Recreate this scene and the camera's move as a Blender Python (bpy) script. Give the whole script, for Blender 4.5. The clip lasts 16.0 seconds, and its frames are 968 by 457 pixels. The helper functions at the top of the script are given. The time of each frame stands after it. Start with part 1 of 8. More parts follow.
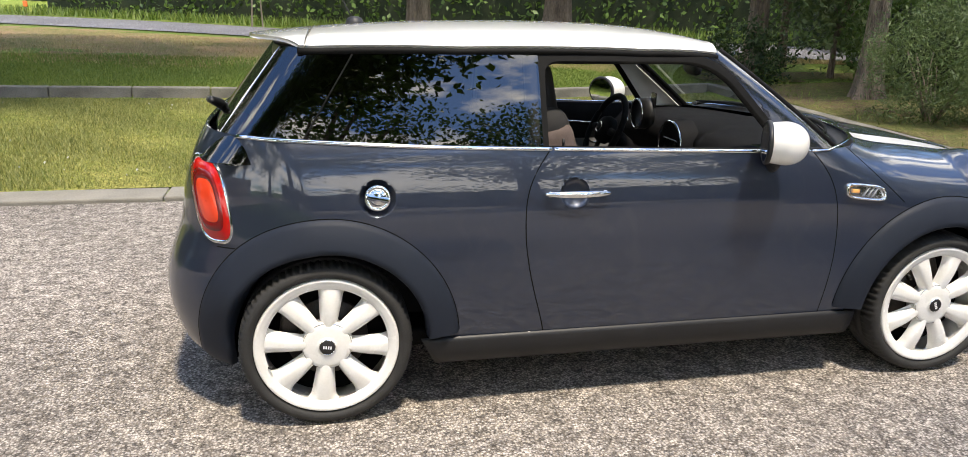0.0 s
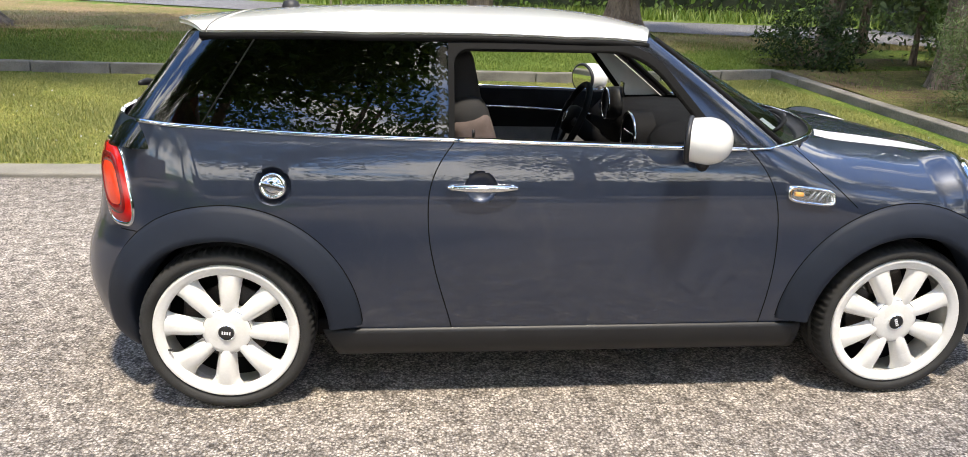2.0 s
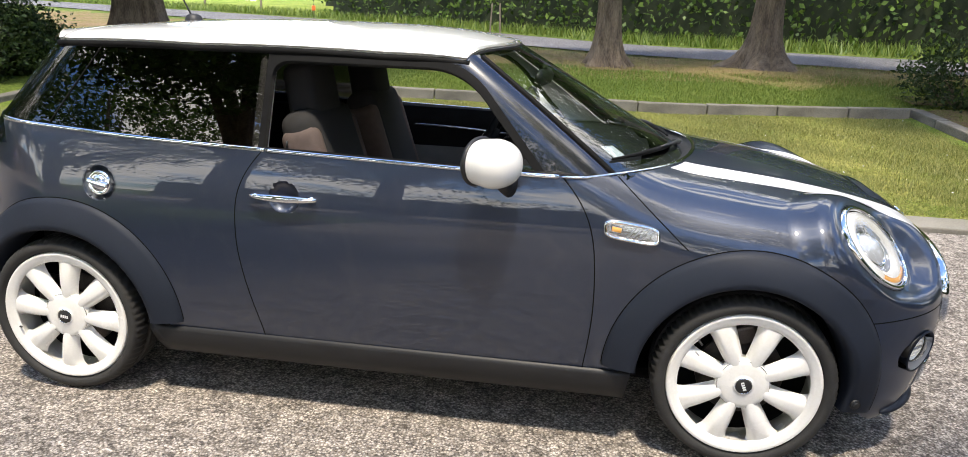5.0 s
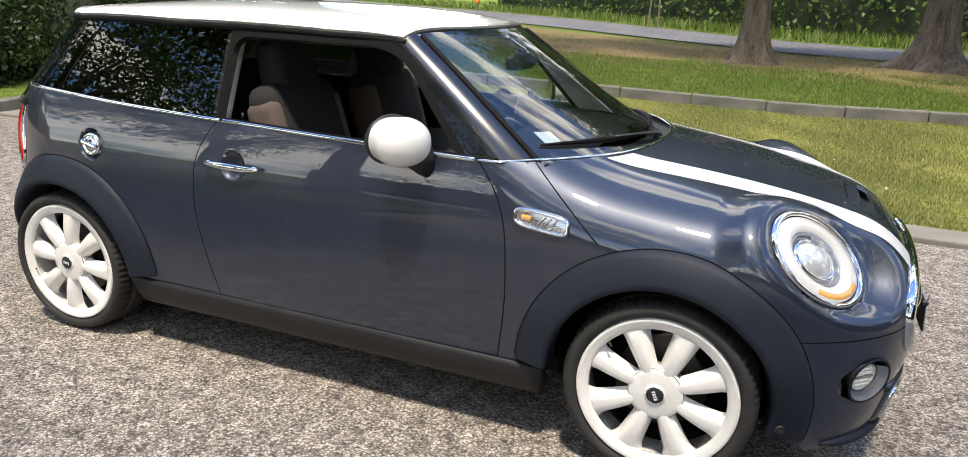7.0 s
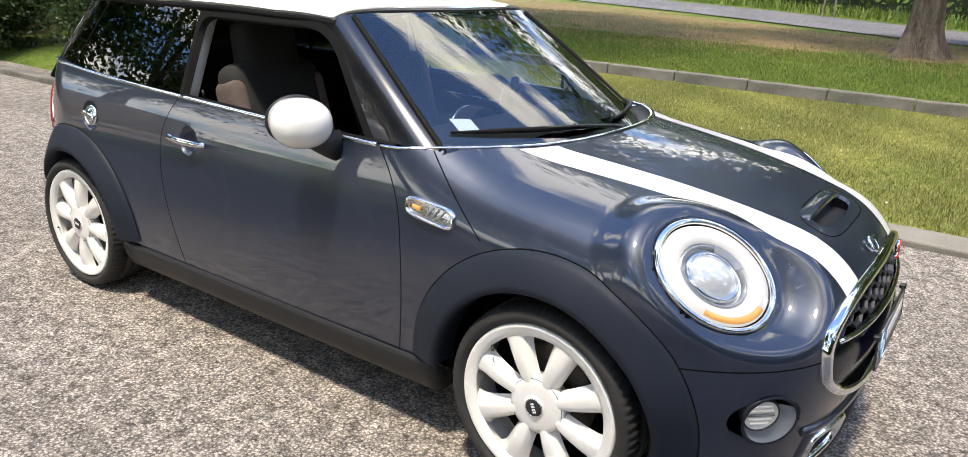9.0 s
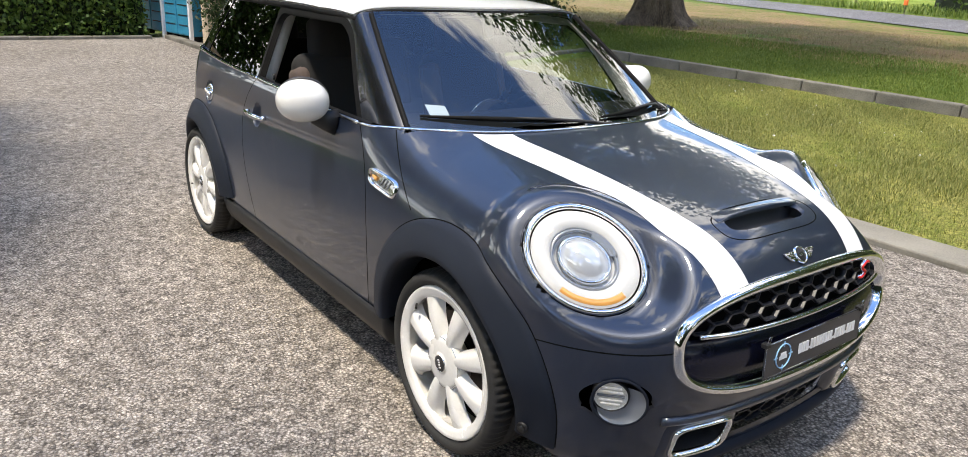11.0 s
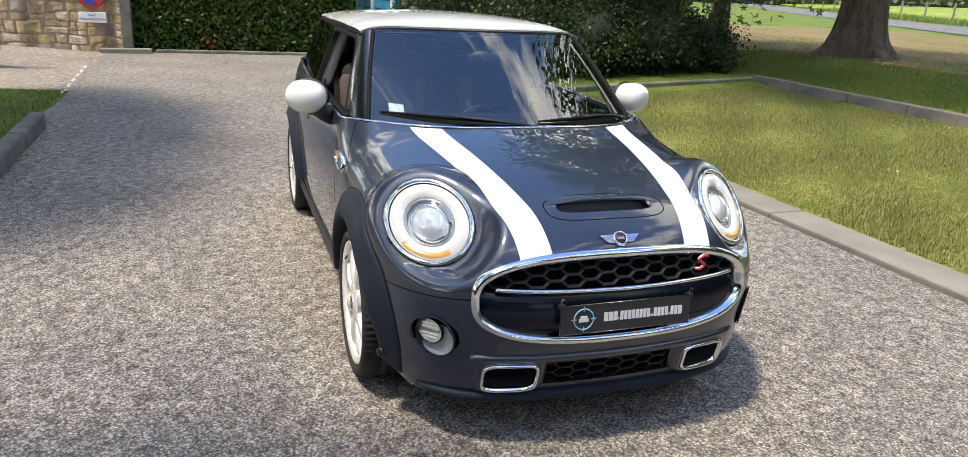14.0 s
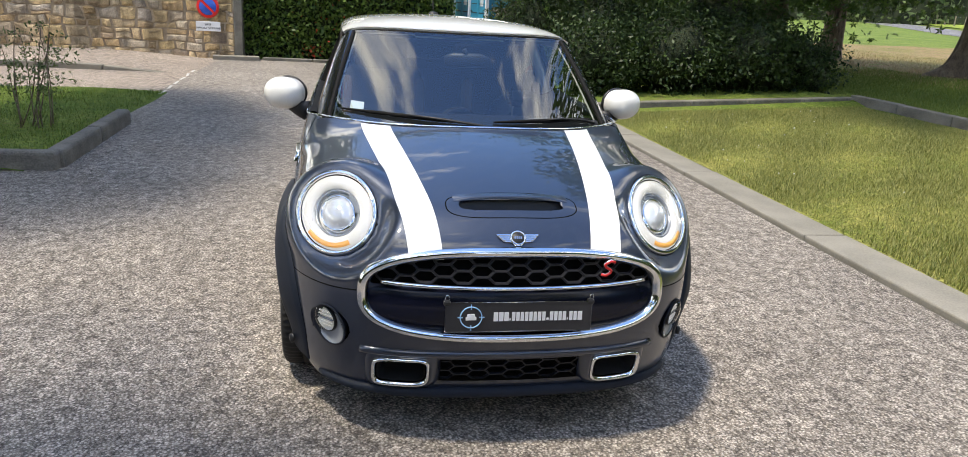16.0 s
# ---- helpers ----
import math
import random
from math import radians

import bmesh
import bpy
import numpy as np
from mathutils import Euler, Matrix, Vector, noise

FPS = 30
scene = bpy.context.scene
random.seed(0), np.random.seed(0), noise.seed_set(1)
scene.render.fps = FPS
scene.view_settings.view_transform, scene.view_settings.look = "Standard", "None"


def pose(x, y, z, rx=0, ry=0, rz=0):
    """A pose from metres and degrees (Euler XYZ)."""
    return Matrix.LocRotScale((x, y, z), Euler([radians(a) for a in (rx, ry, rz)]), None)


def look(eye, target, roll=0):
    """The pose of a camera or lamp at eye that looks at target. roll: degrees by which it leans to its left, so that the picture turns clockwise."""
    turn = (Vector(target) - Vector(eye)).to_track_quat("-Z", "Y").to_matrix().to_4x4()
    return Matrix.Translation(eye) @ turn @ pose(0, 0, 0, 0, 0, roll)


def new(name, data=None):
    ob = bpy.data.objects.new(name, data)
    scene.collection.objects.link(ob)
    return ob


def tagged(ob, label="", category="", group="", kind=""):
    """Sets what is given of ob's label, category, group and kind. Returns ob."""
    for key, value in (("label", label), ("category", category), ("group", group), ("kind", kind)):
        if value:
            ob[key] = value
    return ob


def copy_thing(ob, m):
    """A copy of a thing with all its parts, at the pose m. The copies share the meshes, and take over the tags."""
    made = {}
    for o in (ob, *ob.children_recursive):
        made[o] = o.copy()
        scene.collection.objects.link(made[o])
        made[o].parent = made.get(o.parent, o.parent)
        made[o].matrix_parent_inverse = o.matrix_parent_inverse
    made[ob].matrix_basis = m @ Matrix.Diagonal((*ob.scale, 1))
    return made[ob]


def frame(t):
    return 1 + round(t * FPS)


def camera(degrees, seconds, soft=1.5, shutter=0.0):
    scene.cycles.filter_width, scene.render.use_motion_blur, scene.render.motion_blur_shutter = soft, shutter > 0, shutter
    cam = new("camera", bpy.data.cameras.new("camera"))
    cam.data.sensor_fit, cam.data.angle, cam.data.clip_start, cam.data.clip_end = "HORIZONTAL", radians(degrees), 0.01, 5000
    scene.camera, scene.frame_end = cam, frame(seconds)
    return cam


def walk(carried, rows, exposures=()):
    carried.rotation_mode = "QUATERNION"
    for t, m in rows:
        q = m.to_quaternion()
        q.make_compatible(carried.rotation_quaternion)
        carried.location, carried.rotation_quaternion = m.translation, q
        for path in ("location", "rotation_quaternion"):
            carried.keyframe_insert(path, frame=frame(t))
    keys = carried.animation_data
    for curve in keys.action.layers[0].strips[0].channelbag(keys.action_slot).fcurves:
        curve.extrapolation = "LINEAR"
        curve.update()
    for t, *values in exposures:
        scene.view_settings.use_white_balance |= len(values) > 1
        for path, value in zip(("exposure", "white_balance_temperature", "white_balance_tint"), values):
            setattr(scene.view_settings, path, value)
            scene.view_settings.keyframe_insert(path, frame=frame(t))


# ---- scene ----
cam = camera(65.3, 16.0, soft=0.8)
PATH = [
    (0, (0.02, -3.301, 1.47), (0.423, -1.425, 0.905), 1.2),
    (0.5, (0.173, -3.381, 1.479), (0.514, -1.496, 0.905), 1.1),
    (1, (0.41, -3.392, 1.468), (0.698, -1.502, 0.881), 1.4),
    (1.5, (0.545, -3.353, 1.476), (0.775, -1.461, 0.87), 1.4),
    (2, (0.672, -3.299, 1.5), (0.849, -1.405, 0.883), 1.4),
    (2.5, (0.892, -3.278, 1.508), (1.027, -1.38, 0.893), 1.4),
    (3, (1.097, -3.275, 1.513), (1.171, -1.369, 0.912), 1.6),
    (3.5, (1.295, -3.219, 1.498), (1.305, -1.303, 0.923), 1.7),
    (4, (1.515, -3.206, 1.501), (1.448, -1.29, 0.932), 1.8),
    (6.5, (2.575, -3.045, 1.462), (1.946, -1.234, 0.893), 2.4),
    (7, (2.752, -2.956, 1.469), (2.049, -1.18, 0.878), 2.5),
    (7.5, (2.96, -2.901, 1.469), (2.179, -1.164, 0.859), 2.4),
    (8, (3.162, -2.801, 1.481), (2.284, -1.115, 0.859), 2.4),
    (8.5, (3.291, -2.634, 1.485), (2.315, -1.006, 0.856), 2.5),
    (9, (3.436, -2.459, 1.477), (2.358, -0.9, 0.84), 2.4),
    (11.5, (4.516, -1.961, 1.498), (2.928, -0.925, 0.863), 2.8),
    (12, (4.734, -1.903, 1.532), (3.09, -0.957, 0.897), 2.8),
    (12.5, (4.923, -1.736, 1.521), (3.228, -0.88, 0.892), 2.9),
    (13, (5.093, -1.599, 1.522), (3.355, -0.828, 0.902), 2.9),
    (13.5, (5.253, -1.483, 1.53), (3.485, -0.77, 0.923), 3.0),
    (14, (5.338, -1.278, 1.537), (3.543, -0.632, 0.938), 2.9),
    (14.5, (5.397, -1.061, 1.53), (3.575, -0.486, 0.942), 3.1),
    (15, (5.487, -0.906, 1.518), (3.64, -0.408, 0.937), 3.1),
    (15.5, (5.537, -0.745, 1.516), (3.671, -0.319, 0.939), 3.2),
    (16, (5.535, -0.556, 1.507), (3.652, -0.207, 0.931), 3.3),
]
walk(cam, [(t, look(eye, target, roll)) for t, eye, target, roll in PATH], [(0, 0.30, 7500, 10), (2.5, 0.46, 7400, 10), (4, 0.42, 7400, 10), (7, 0.18, 7500, 10), (9, 0.28, 7400, 10), (11.5, 0.12, 7400, 9), (16, 0.10, 7400, 8)])

# ---- light ----
world = bpy.data.worlds.new("sky_world")
scene.world = world
world.use_nodes = True
wn, wl = world.node_tree.nodes, world.node_tree.links
wn.clear()
w_out = wn.new("ShaderNodeOutputWorld")
w_bg = wn.new("ShaderNodeBackground")
w_sky = wn.new("ShaderNodeTexSky")
w_sky.sky_type = "NISHITA"
w_sky.sun_disc = False
SUN_EL, SUN_AZ = 70.0, 165.0         # degrees; azimuth from +y towards +x
w_sky.sun_elevation, w_sky.sun_rotation = radians(SUN_EL), radians(SUN_AZ)
w_sky.air_density, w_sky.dust_density = 1.0, 0.4
# broken cloud, drawn from noise over the sky's directions
w_co = wn.new("ShaderNodeTexCoord")
w_map = wn.new("ShaderNodeMapping")
w_map.inputs["Scale"].default_value = (1.0, 1.0, 2.6)
w_noise = wn.new("ShaderNodeTexNoise")
w_noise.inputs["Scale"].default_value, w_noise.inputs["Detail"].default_value = 2.6, 10.0
w_noise.inputs["Roughness"].default_value = 0.58
w_ramp = wn.new("ShaderNodeValToRGB")
w_ramp.color_ramp.elements[0].position, w_ramp.color_ramp.elements[1].position = 0.40, 0.485
w_mix = wn.new("ShaderNodeMixRGB")
w_mix.inputs["Color2"].default_value = (21.0, 21.4, 22.0, 1)
wl.new(w_co.outputs["Generated"], w_map.inputs["Vector"])
wl.new(w_map.outputs["Vector"], w_noise.inputs["Vector"])
w_sep, w_thin = wn.new("ShaderNodeSeparateXYZ"), wn.new("ShaderNodeMath")      # the cover thins out overhead
w_thin.operation, w_thin.inputs[1].default_value = "MULTIPLY_ADD", -0.165
wl.new(w_co.outputs["Generated"], w_sep.inputs["Vector"])
wl.new(w_sep.outputs["Z"], w_thin.inputs[0])
wl.new(w_noise.outputs["Fac"], w_thin.inputs[2])
wl.new(w_thin.outputs[0], w_ramp.inputs["Fac"])
wl.new(w_ramp.outputs["Color"], w_mix.inputs["Fac"])
w_deep = wn.new("ShaderNodeMixRGB")          # clear deep blue between the clouds
w_deep.blend_type, w_deep.inputs["Fac"].default_value, w_deep.inputs["Color2"].default_value = "MULTIPLY", 1.0, (1.3, 1.75, 2.4, 1)
wl.new(w_sky.outputs["Color"], w_deep.inputs["Color1"])
wl.new(w_deep.outputs["Color"], w_mix.inputs["Color1"])
wl.new(w_mix.outputs["Color"], w_bg.inputs["Color"])
w_bg.inputs["Strength"].default_value = 0.15
wl.new(w_bg.outputs["Background"], w_out.inputs["Surface"])

sun = new("sun", bpy.data.lights.new("sun", "SUN"))
sun.data.energy, sun.data.angle, sun.data.color = 4.8, radians(5.0), (1.0, 0.95, 0.87)
_sd = Vector((math.sin(radians(SUN_AZ)) * math.cos(radians(SUN_EL)), math.cos(radians(SUN_AZ)) * math.cos(radians(SUN_EL)), math.sin(radians(SUN_EL))))
sun.matrix_world = look(_sd * 60, (0, 0, 0))

# ---- materials ----
def node_mat(name):
    m = bpy.data.materials.new(name)
    m.use_nodes = True
    n, l = m.node_tree.nodes, m.node_tree.links
    return m, n, l, n["Principled BSDF"]


def mat(name, a, b=None, rough=0.5, metal=0.0, scale=8.0, fine=120.0, bump=0.0, coat=0.0, vary=0.0, spec=0.5, rough_vary=0.1, bump_dist=0.004, stretch=(1, 1, 1), trans=0.0, sub=0.0):
    """Two colours mixed by noise at a coarse and a fine scale, with fine relief."""
    m, n, l, p = node_mat(name)
    b = b or tuple(c * 0.8 for c in a)
    co = n.new("ShaderNodeTexCoord")
    mp = n.new("ShaderNodeMapping")
    mp.inputs["Scale"].default_value = stretch
    l.new(co.outputs["Object"], mp.inputs["Vector"])
    n1, n2 = n.new("ShaderNodeTexNoise"), n.new("ShaderNodeTexNoise")
    for t, s in ((n1, scale), (n2, fine)):
        t.inputs["Scale"].default_value, t.inputs["Detail"].default_value = s, 4.0
        l.new(mp.outputs["Vector"], t.inputs["Vector"])
    add = n.new("ShaderNodeMath")
    add.operation = "MULTIPLY_ADD"
    add.inputs[1].default_value = 0.55
    half = n.new("ShaderNodeMath")
    half.operation = "MULTIPLY"
    half.inputs[1].default_value = 0.45
    l.new(n2.outputs["Fac"], half.inputs[0])
    l.new(n1.outputs["Fac"], add.inputs[0])
    l.new(half.outputs[0], add.inputs[2])
    ramp = n.new("ShaderNodeValToRGB")
    ramp.color_ramp.elements[0].position, ramp.color_ramp.elements[1].position = 0.36, 0.64
    ramp.color_ramp.elements[0].color, ramp.color_ramp.elements[1].color = (*a, 1), (*b, 1)
    l.new(add.outputs[0], ramp.inputs["Fac"])
    last = ramp.outputs["Color"]
    if vary:
        info, geo = n.new("ShaderNodeObjectInfo"), n.new("ShaderNodeNewGeometry")
        both = n.new("ShaderNodeMath")
        both.operation = "ADD"
        l.new(info.outputs["Random"], both.inputs[0])
        l.new(geo.outputs["Random Per Island"], both.inputs[1])
        rng = n.new("ShaderNodeMapRange")
        rng.inputs["From Max"].default_value = 2.0
        rng.inputs["To Min"].default_value, rng.inputs["To Max"].default_value = 1 - vary, 1 + vary
        l.new(both.outputs[0], rng.inputs["Value"])
        hsv = n.new("ShaderNodeHueSaturation")
        l.new(rng.outputs["Result"], hsv.inputs["Value"])
        l.new(last, hsv.inputs["Color"])
        last = hsv.outputs["Color"]
    l.new(last, p.inputs["Base Color"])
    rr = n.new("ShaderNodeMapRange")
    rr.inputs["To Min"].default_value, rr.inputs["To Max"].default_value = max(0.02, rough - rough_vary), min(1, rough + rough_vary)
    l.new(n1.outputs["Fac"], rr.inputs["Value"])
    l.new(rr.outputs["Result"], p.inputs["Roughness"])
    p.inputs["Metallic"].default_value = metal
    p.inputs["Specular IOR Level"].default_value = spec
    p.inputs["Coat Weight"].default_value = coat
    p.inputs["Coat Roughness"].default_value = 0.03
    if trans:
        p.inputs["Transmission Weight"].default_value = trans
    if sub:
        p.inputs["Subsurface Weight"].default_value = sub
    if bump:
        bp = n.new("ShaderNodeBump")
        bp.inputs["Strength"].default_value, bp.inputs["Distance"].default_value = bump, bump_dist
        l.new(n2.outputs["Fac"], bp.inputs["Height"])
        l.new(bp.outputs["Normal"], p.inputs["Normal"])
    return m


def paint_mat(name, base, metal, rough, coat_rough=0.006, coat_ior=1.5):
    """Clear-coated car paint with fine flake and a trace of dust."""
    m, n, l, p = node_mat(name)
    co = n.new("ShaderNodeTexCoord")
    flake = n.new("ShaderNodeTexVoronoi")
    flake.inputs["Scale"].default_value = 900.0
    dust = n.new("ShaderNodeTexNoise")
    dust.inputs["Scale"].default_value, dust.inputs["Detail"].default_value = 5.0, 8.0
    l.new(co.outputs["Object"], flake.inputs["Vector"])
    l.new(co.outputs["Object"], dust.inputs["Vector"])
    mx = n.new("ShaderNodeMixRGB")
    mx.inputs["Color1"].default_value = (*[c * 0.86 for c in base], 1)
    mx.inputs["Color2"].default_value = (*[min(1, c * 1.18) for c in base], 1)
    l.new(flake.outputs["Color"], mx.inputs["Fac"])
    film, smear = n.new("ShaderNodeTexNoise"), n.new("ShaderNodeMapRange")     # thin dried dust in smears
    film.inputs["Scale"].default_value, film.inputs["Detail"].default_value, film.inputs["Distortion"].default_value = 7.0, 9.0, 1.6
    l.new(co.outputs["Object"], film.inputs["Vector"])
    smear.inputs["From Min"].default_value, smear.inputs["From Max"].default_value, smear.inputs["To Max"].default_value = 0.5, 0.72, 0.045
    l.new(film.outputs["Fac"], smear.inputs["Value"])
    dirty = n.new("ShaderNodeMixRGB")
    dirty.inputs["Color2"].default_value = (0.17, 0.155, 0.135, 1)
    l.new(smear.outputs["Result"], dirty.inputs["Fac"])
    l.new(mx.outputs["Color"], dirty.inputs["Color1"])
    l.new(dirty.outputs["Color"], p.inputs["Base Color"])
    p.inputs["Metallic"].default_value, p.inputs["Roughness"].default_value = metal, rough
    p.inputs["Coat Weight"].default_value, p.inputs["Coat IOR"].default_value = 1.0, coat_ior
    rr = n.new("ShaderNodeMapRange")
    rr.inputs["From Min"].default_value, rr.inputs["From Max"].default_value = 0.35, 0.75
    rr.inputs["To Min"].default_value, rr.inputs["To Max"].default_value = coat_rough, coat_rough + 0.012
    l.new(dust.outputs["Fac"], rr.inputs["Value"])
    l.new(rr.outputs["Result"], p.inputs["Coat Roughness"])
    return m


def glass_mat(name, tint, gloss):
    """Thin glass: a clear pane whose mirror gloss is the same from both sides and rises at a slant."""
    m, n, l, p = node_mat(name)
    n.remove(p)
    out = n["Material Output"]
    tr, gl, mx, lw = n.new("ShaderNodeBsdfTransparent"), n.new("ShaderNodeBsdfGlossy"), n.new("ShaderNodeMixShader"), n.new("ShaderNodeLayerWeight")
    tr.inputs["Color"].default_value = (*tint, 1)
    gl.inputs["Roughness"].default_value = 0.0
    lw.inputs["Blend"].default_value = 0.5
    rise, lift = n.new("ShaderNodeMath"), n.new("ShaderNodeMath")
    rise.operation, rise.inputs[1].default_value = "POWER", 4.5
    lift.operation, lift.inputs[1].default_value, lift.inputs[2].default_value = "MULTIPLY_ADD", 1 - gloss, gloss
    l.new(lw.outputs["Facing"], rise.inputs[0])
    l.new(rise.outputs[0], lift.inputs[0])
    l.new(lift.outputs[0], mx.inputs["Fac"])
    l.new(tr.outputs["BSDF"], mx.inputs[1])
    l.new(gl.outputs["BSDF"], mx.inputs[2])
    l.new(mx.outputs["Shader"], out.inputs["Surface"])
    return m


def asphalt_mat(name, dark, light, stone_scale, bump=0.6):
    """Chippings of mixed grey and tan in a dark binder, with broad worn patches."""
    m, n, l, p = node_mat(name)
    co = n.new("ShaderNodeTexCoord")
    v = n.new("ShaderNodeTexVoronoi")
    v.inputs["Scale"].default_value, v.inputs["Randomness"].default_value = stone_scale, 1.0
    v2 = n.new("ShaderNodeTexVoronoi")
    v2.inputs["Scale"].default_value = stone_scale * 2.3
    big = n.new("ShaderNodeTexNoise")
    big.inputs["Scale"].default_value, big.inputs["Detail"].default_value, big.inputs["Roughness"].default_value = 0.55, 6.0, 0.6
    med = n.new("ShaderNodeTexNoise")
    med.inputs["Scale"].default_value, med.inputs["Detail"].default_value = 14.0, 5.0
    for t in (v, v2, big, med):
        l.new(co.outputs["Object"], t.inputs["Vector"])
    ramp = n.new("ShaderNodeValToRGB")
    cr = ramp.color_ramp
    cr.elements[0].position, cr.elements[1].position = 0.0, 1.0
    cr.elements[0].color, cr.elements[1].color = (*dark, 1), (*[min(1, c * 1.5) for c in light], 1)
    mid = cr.elements.new(0.45)
    mid.color = (*light, 1)
    sep = n.new("ShaderNodeSeparateColor")
    l.new(v.outputs["Color"], sep.inputs["Color"])
    l.new(sep.outputs["Red"], ramp.inputs["Fac"])
    gap = n.new("ShaderNodeValToRGB")
    gap.color_ramp.elements[0].position, gap.color_ramp.elements[1].position = 0.32, 0.62
    gap.color_ramp.elements[0].color, gap.color_ramp.elements[1].color = (1, 1, 1, 1), (0.46, 0.44, 0.425, 1)
    l.new(v.outputs["Distance"], gap.inputs["Fac"])
    mul = n.new("ShaderNodeMixRGB")
    mul.blend_type = "MULTIPLY"
    mul.inputs["Fac"].default_value = 1.0
    l.new(ramp.outputs["Color"], mul.inputs["Color1"])
    l.new(gap.outputs["Color"], mul.inputs["Color2"])
    worn = n.new("ShaderNodeMapRange")
    worn.inputs["From Min"].default_value, worn.inputs["From Max"].default_value = 0.3, 0.7
    worn.inputs["To Min"].default_value, worn.inputs["To Max"].default_value = 0.8, 1.2
    l.new(big.outputs["Fac"], worn.inputs["Value"])
    worn2 = n.new("ShaderNodeMapRange")
    worn2.inputs["From Min"].default_value, worn2.inputs["From Max"].default_value = 0.25, 0.75
    worn2.inputs["To Min"].default_value, worn2.inputs["To Max"].default_value = 0.5, 1.5
    l.new(med.outputs["Fac"], worn2.inputs["Value"])
    ww = n.new("ShaderNodeMath")
    ww.operation = "MULTIPLY"
    l.new(worn.outputs["Result"], ww.inputs[0])
    l.new(worn2.outputs["Result"], ww.inputs[1])
    hsv = n.new("ShaderNodeHueSaturation")
    l.new(ww.outputs[0], hsv.inputs["Value"])
    l.new(mul.outputs["Color"], hsv.inputs["Color"])
    l.new(hsv.outputs["Color"], p.inputs["Base Color"])
    p.inputs["Roughness"].default_value = 0.88
    p.inputs["Specular IOR Level"].default_value = 0.3
    add = n.new("ShaderNodeMath")
    add.operation = "ADD"
    l.new(v.outputs["Distance"], add.inputs[0])
    l.new(v2.outputs["Distance"], add.inputs[1])
    bp = n.new("ShaderNodeBump")
    bp.invert = True
    bp.inputs["Strength"].default_value, bp.inputs["Distance"].default_value = bump, 0.008
    l.new(add.outputs[0], bp.inputs["Height"])
    l.new(bp.outputs["Normal"], p.inputs["Normal"])
    return m


def grass_mat(name, green, pale, soil, soil_at=0.62):
    """Short turf: green to straw at two scales, with soil where the noise is high."""
    m, n, l, p = node_mat(name)
    co = n.new("ShaderNodeTexCoord")
    a, b, c = (n.new("ShaderNodeTexNoise") for _ in range(3))
    for t, s, d in ((a, 0.8, 5), (b, 9.0, 6), (c, 48.0, 6)):
        t.inputs["Scale"].default_value, t.inputs["Detail"].default_value = s, d
        l.new(co.outputs["Object"], t.inputs["Vector"])
    r1 = n.new("ShaderNodeValToRGB")
    r1.color_ramp.elements[0].position, r1.color_ramp.elements[1].position = 0.38, 0.62
    r1.color_ramp.elements[0].color, r1.color_ramp.elements[1].color = (*green, 1), (*pale, 1)
    s1 = n.new("ShaderNodeMath")
    s1.operation = "MULTIPLY_ADD"
    s1.inputs[1].default_value = 0.5
    s2 = n.new("ShaderNodeMath")
    s2.operation = "MULTIPLY"
    s2.inputs[1].default_value = 0.5
    l.new(b.outputs["Fac"], s2.inputs[0])
    l.new(a.outputs["Fac"], s1.inputs[0])
    l.new(s2.outputs[0], s1.inputs[2])
    l.new(s1.outputs[0], r1.inputs["Fac"])
    r2 = n.new("ShaderNodeValToRGB")
    r2.color_ramp.elements[0].position, r2.color_ramp.elements[1].position = soil_at, soil_at + 0.1
    l.new(s1.outputs[0], r2.inputs["Fac"])
    mx = n.new("ShaderNodeMixRGB")
    mx.inputs["Color2"].default_value = (*soil, 1)
    l.new(r2.outputs["Color"], mx.inputs["Fac"])
    l.new(r1.outputs["Color"], mx.inputs["Color1"])
    rv = n.new("ShaderNodeMapRange")
    rv.inputs["From Min"].default_value, rv.inputs["From Max"].default_value = 0.3, 0.7
    rv.inputs["To Min"].default_value, rv.inputs["To Max"].default_value = 0.4, 1.6
    l.new(c.outputs["Fac"], rv.inputs["Value"])
    hsv = n.new("ShaderNodeHueSaturation")
    l.new(rv.outputs["Result"], hsv.inputs["Value"])
    l.new(mx.outputs["Color"], hsv.inputs["Color"])
    l.new(hsv.outputs["Color"], p.inputs["Base Color"])
    p.inputs["Roughness"].default_value = 0.95
    p.inputs["Specular IOR Level"].default_value = 0.15
    bp = n.new("ShaderNodeBump")
    bp.inputs["Strength"].default_value, bp.inputs["Distance"].default_value = 0.8, 0.03
    l.new(c.outputs["Fac"], bp.inputs["Height"])
    l.new(bp.outputs["Normal"], p.inputs["Normal"])
    return m


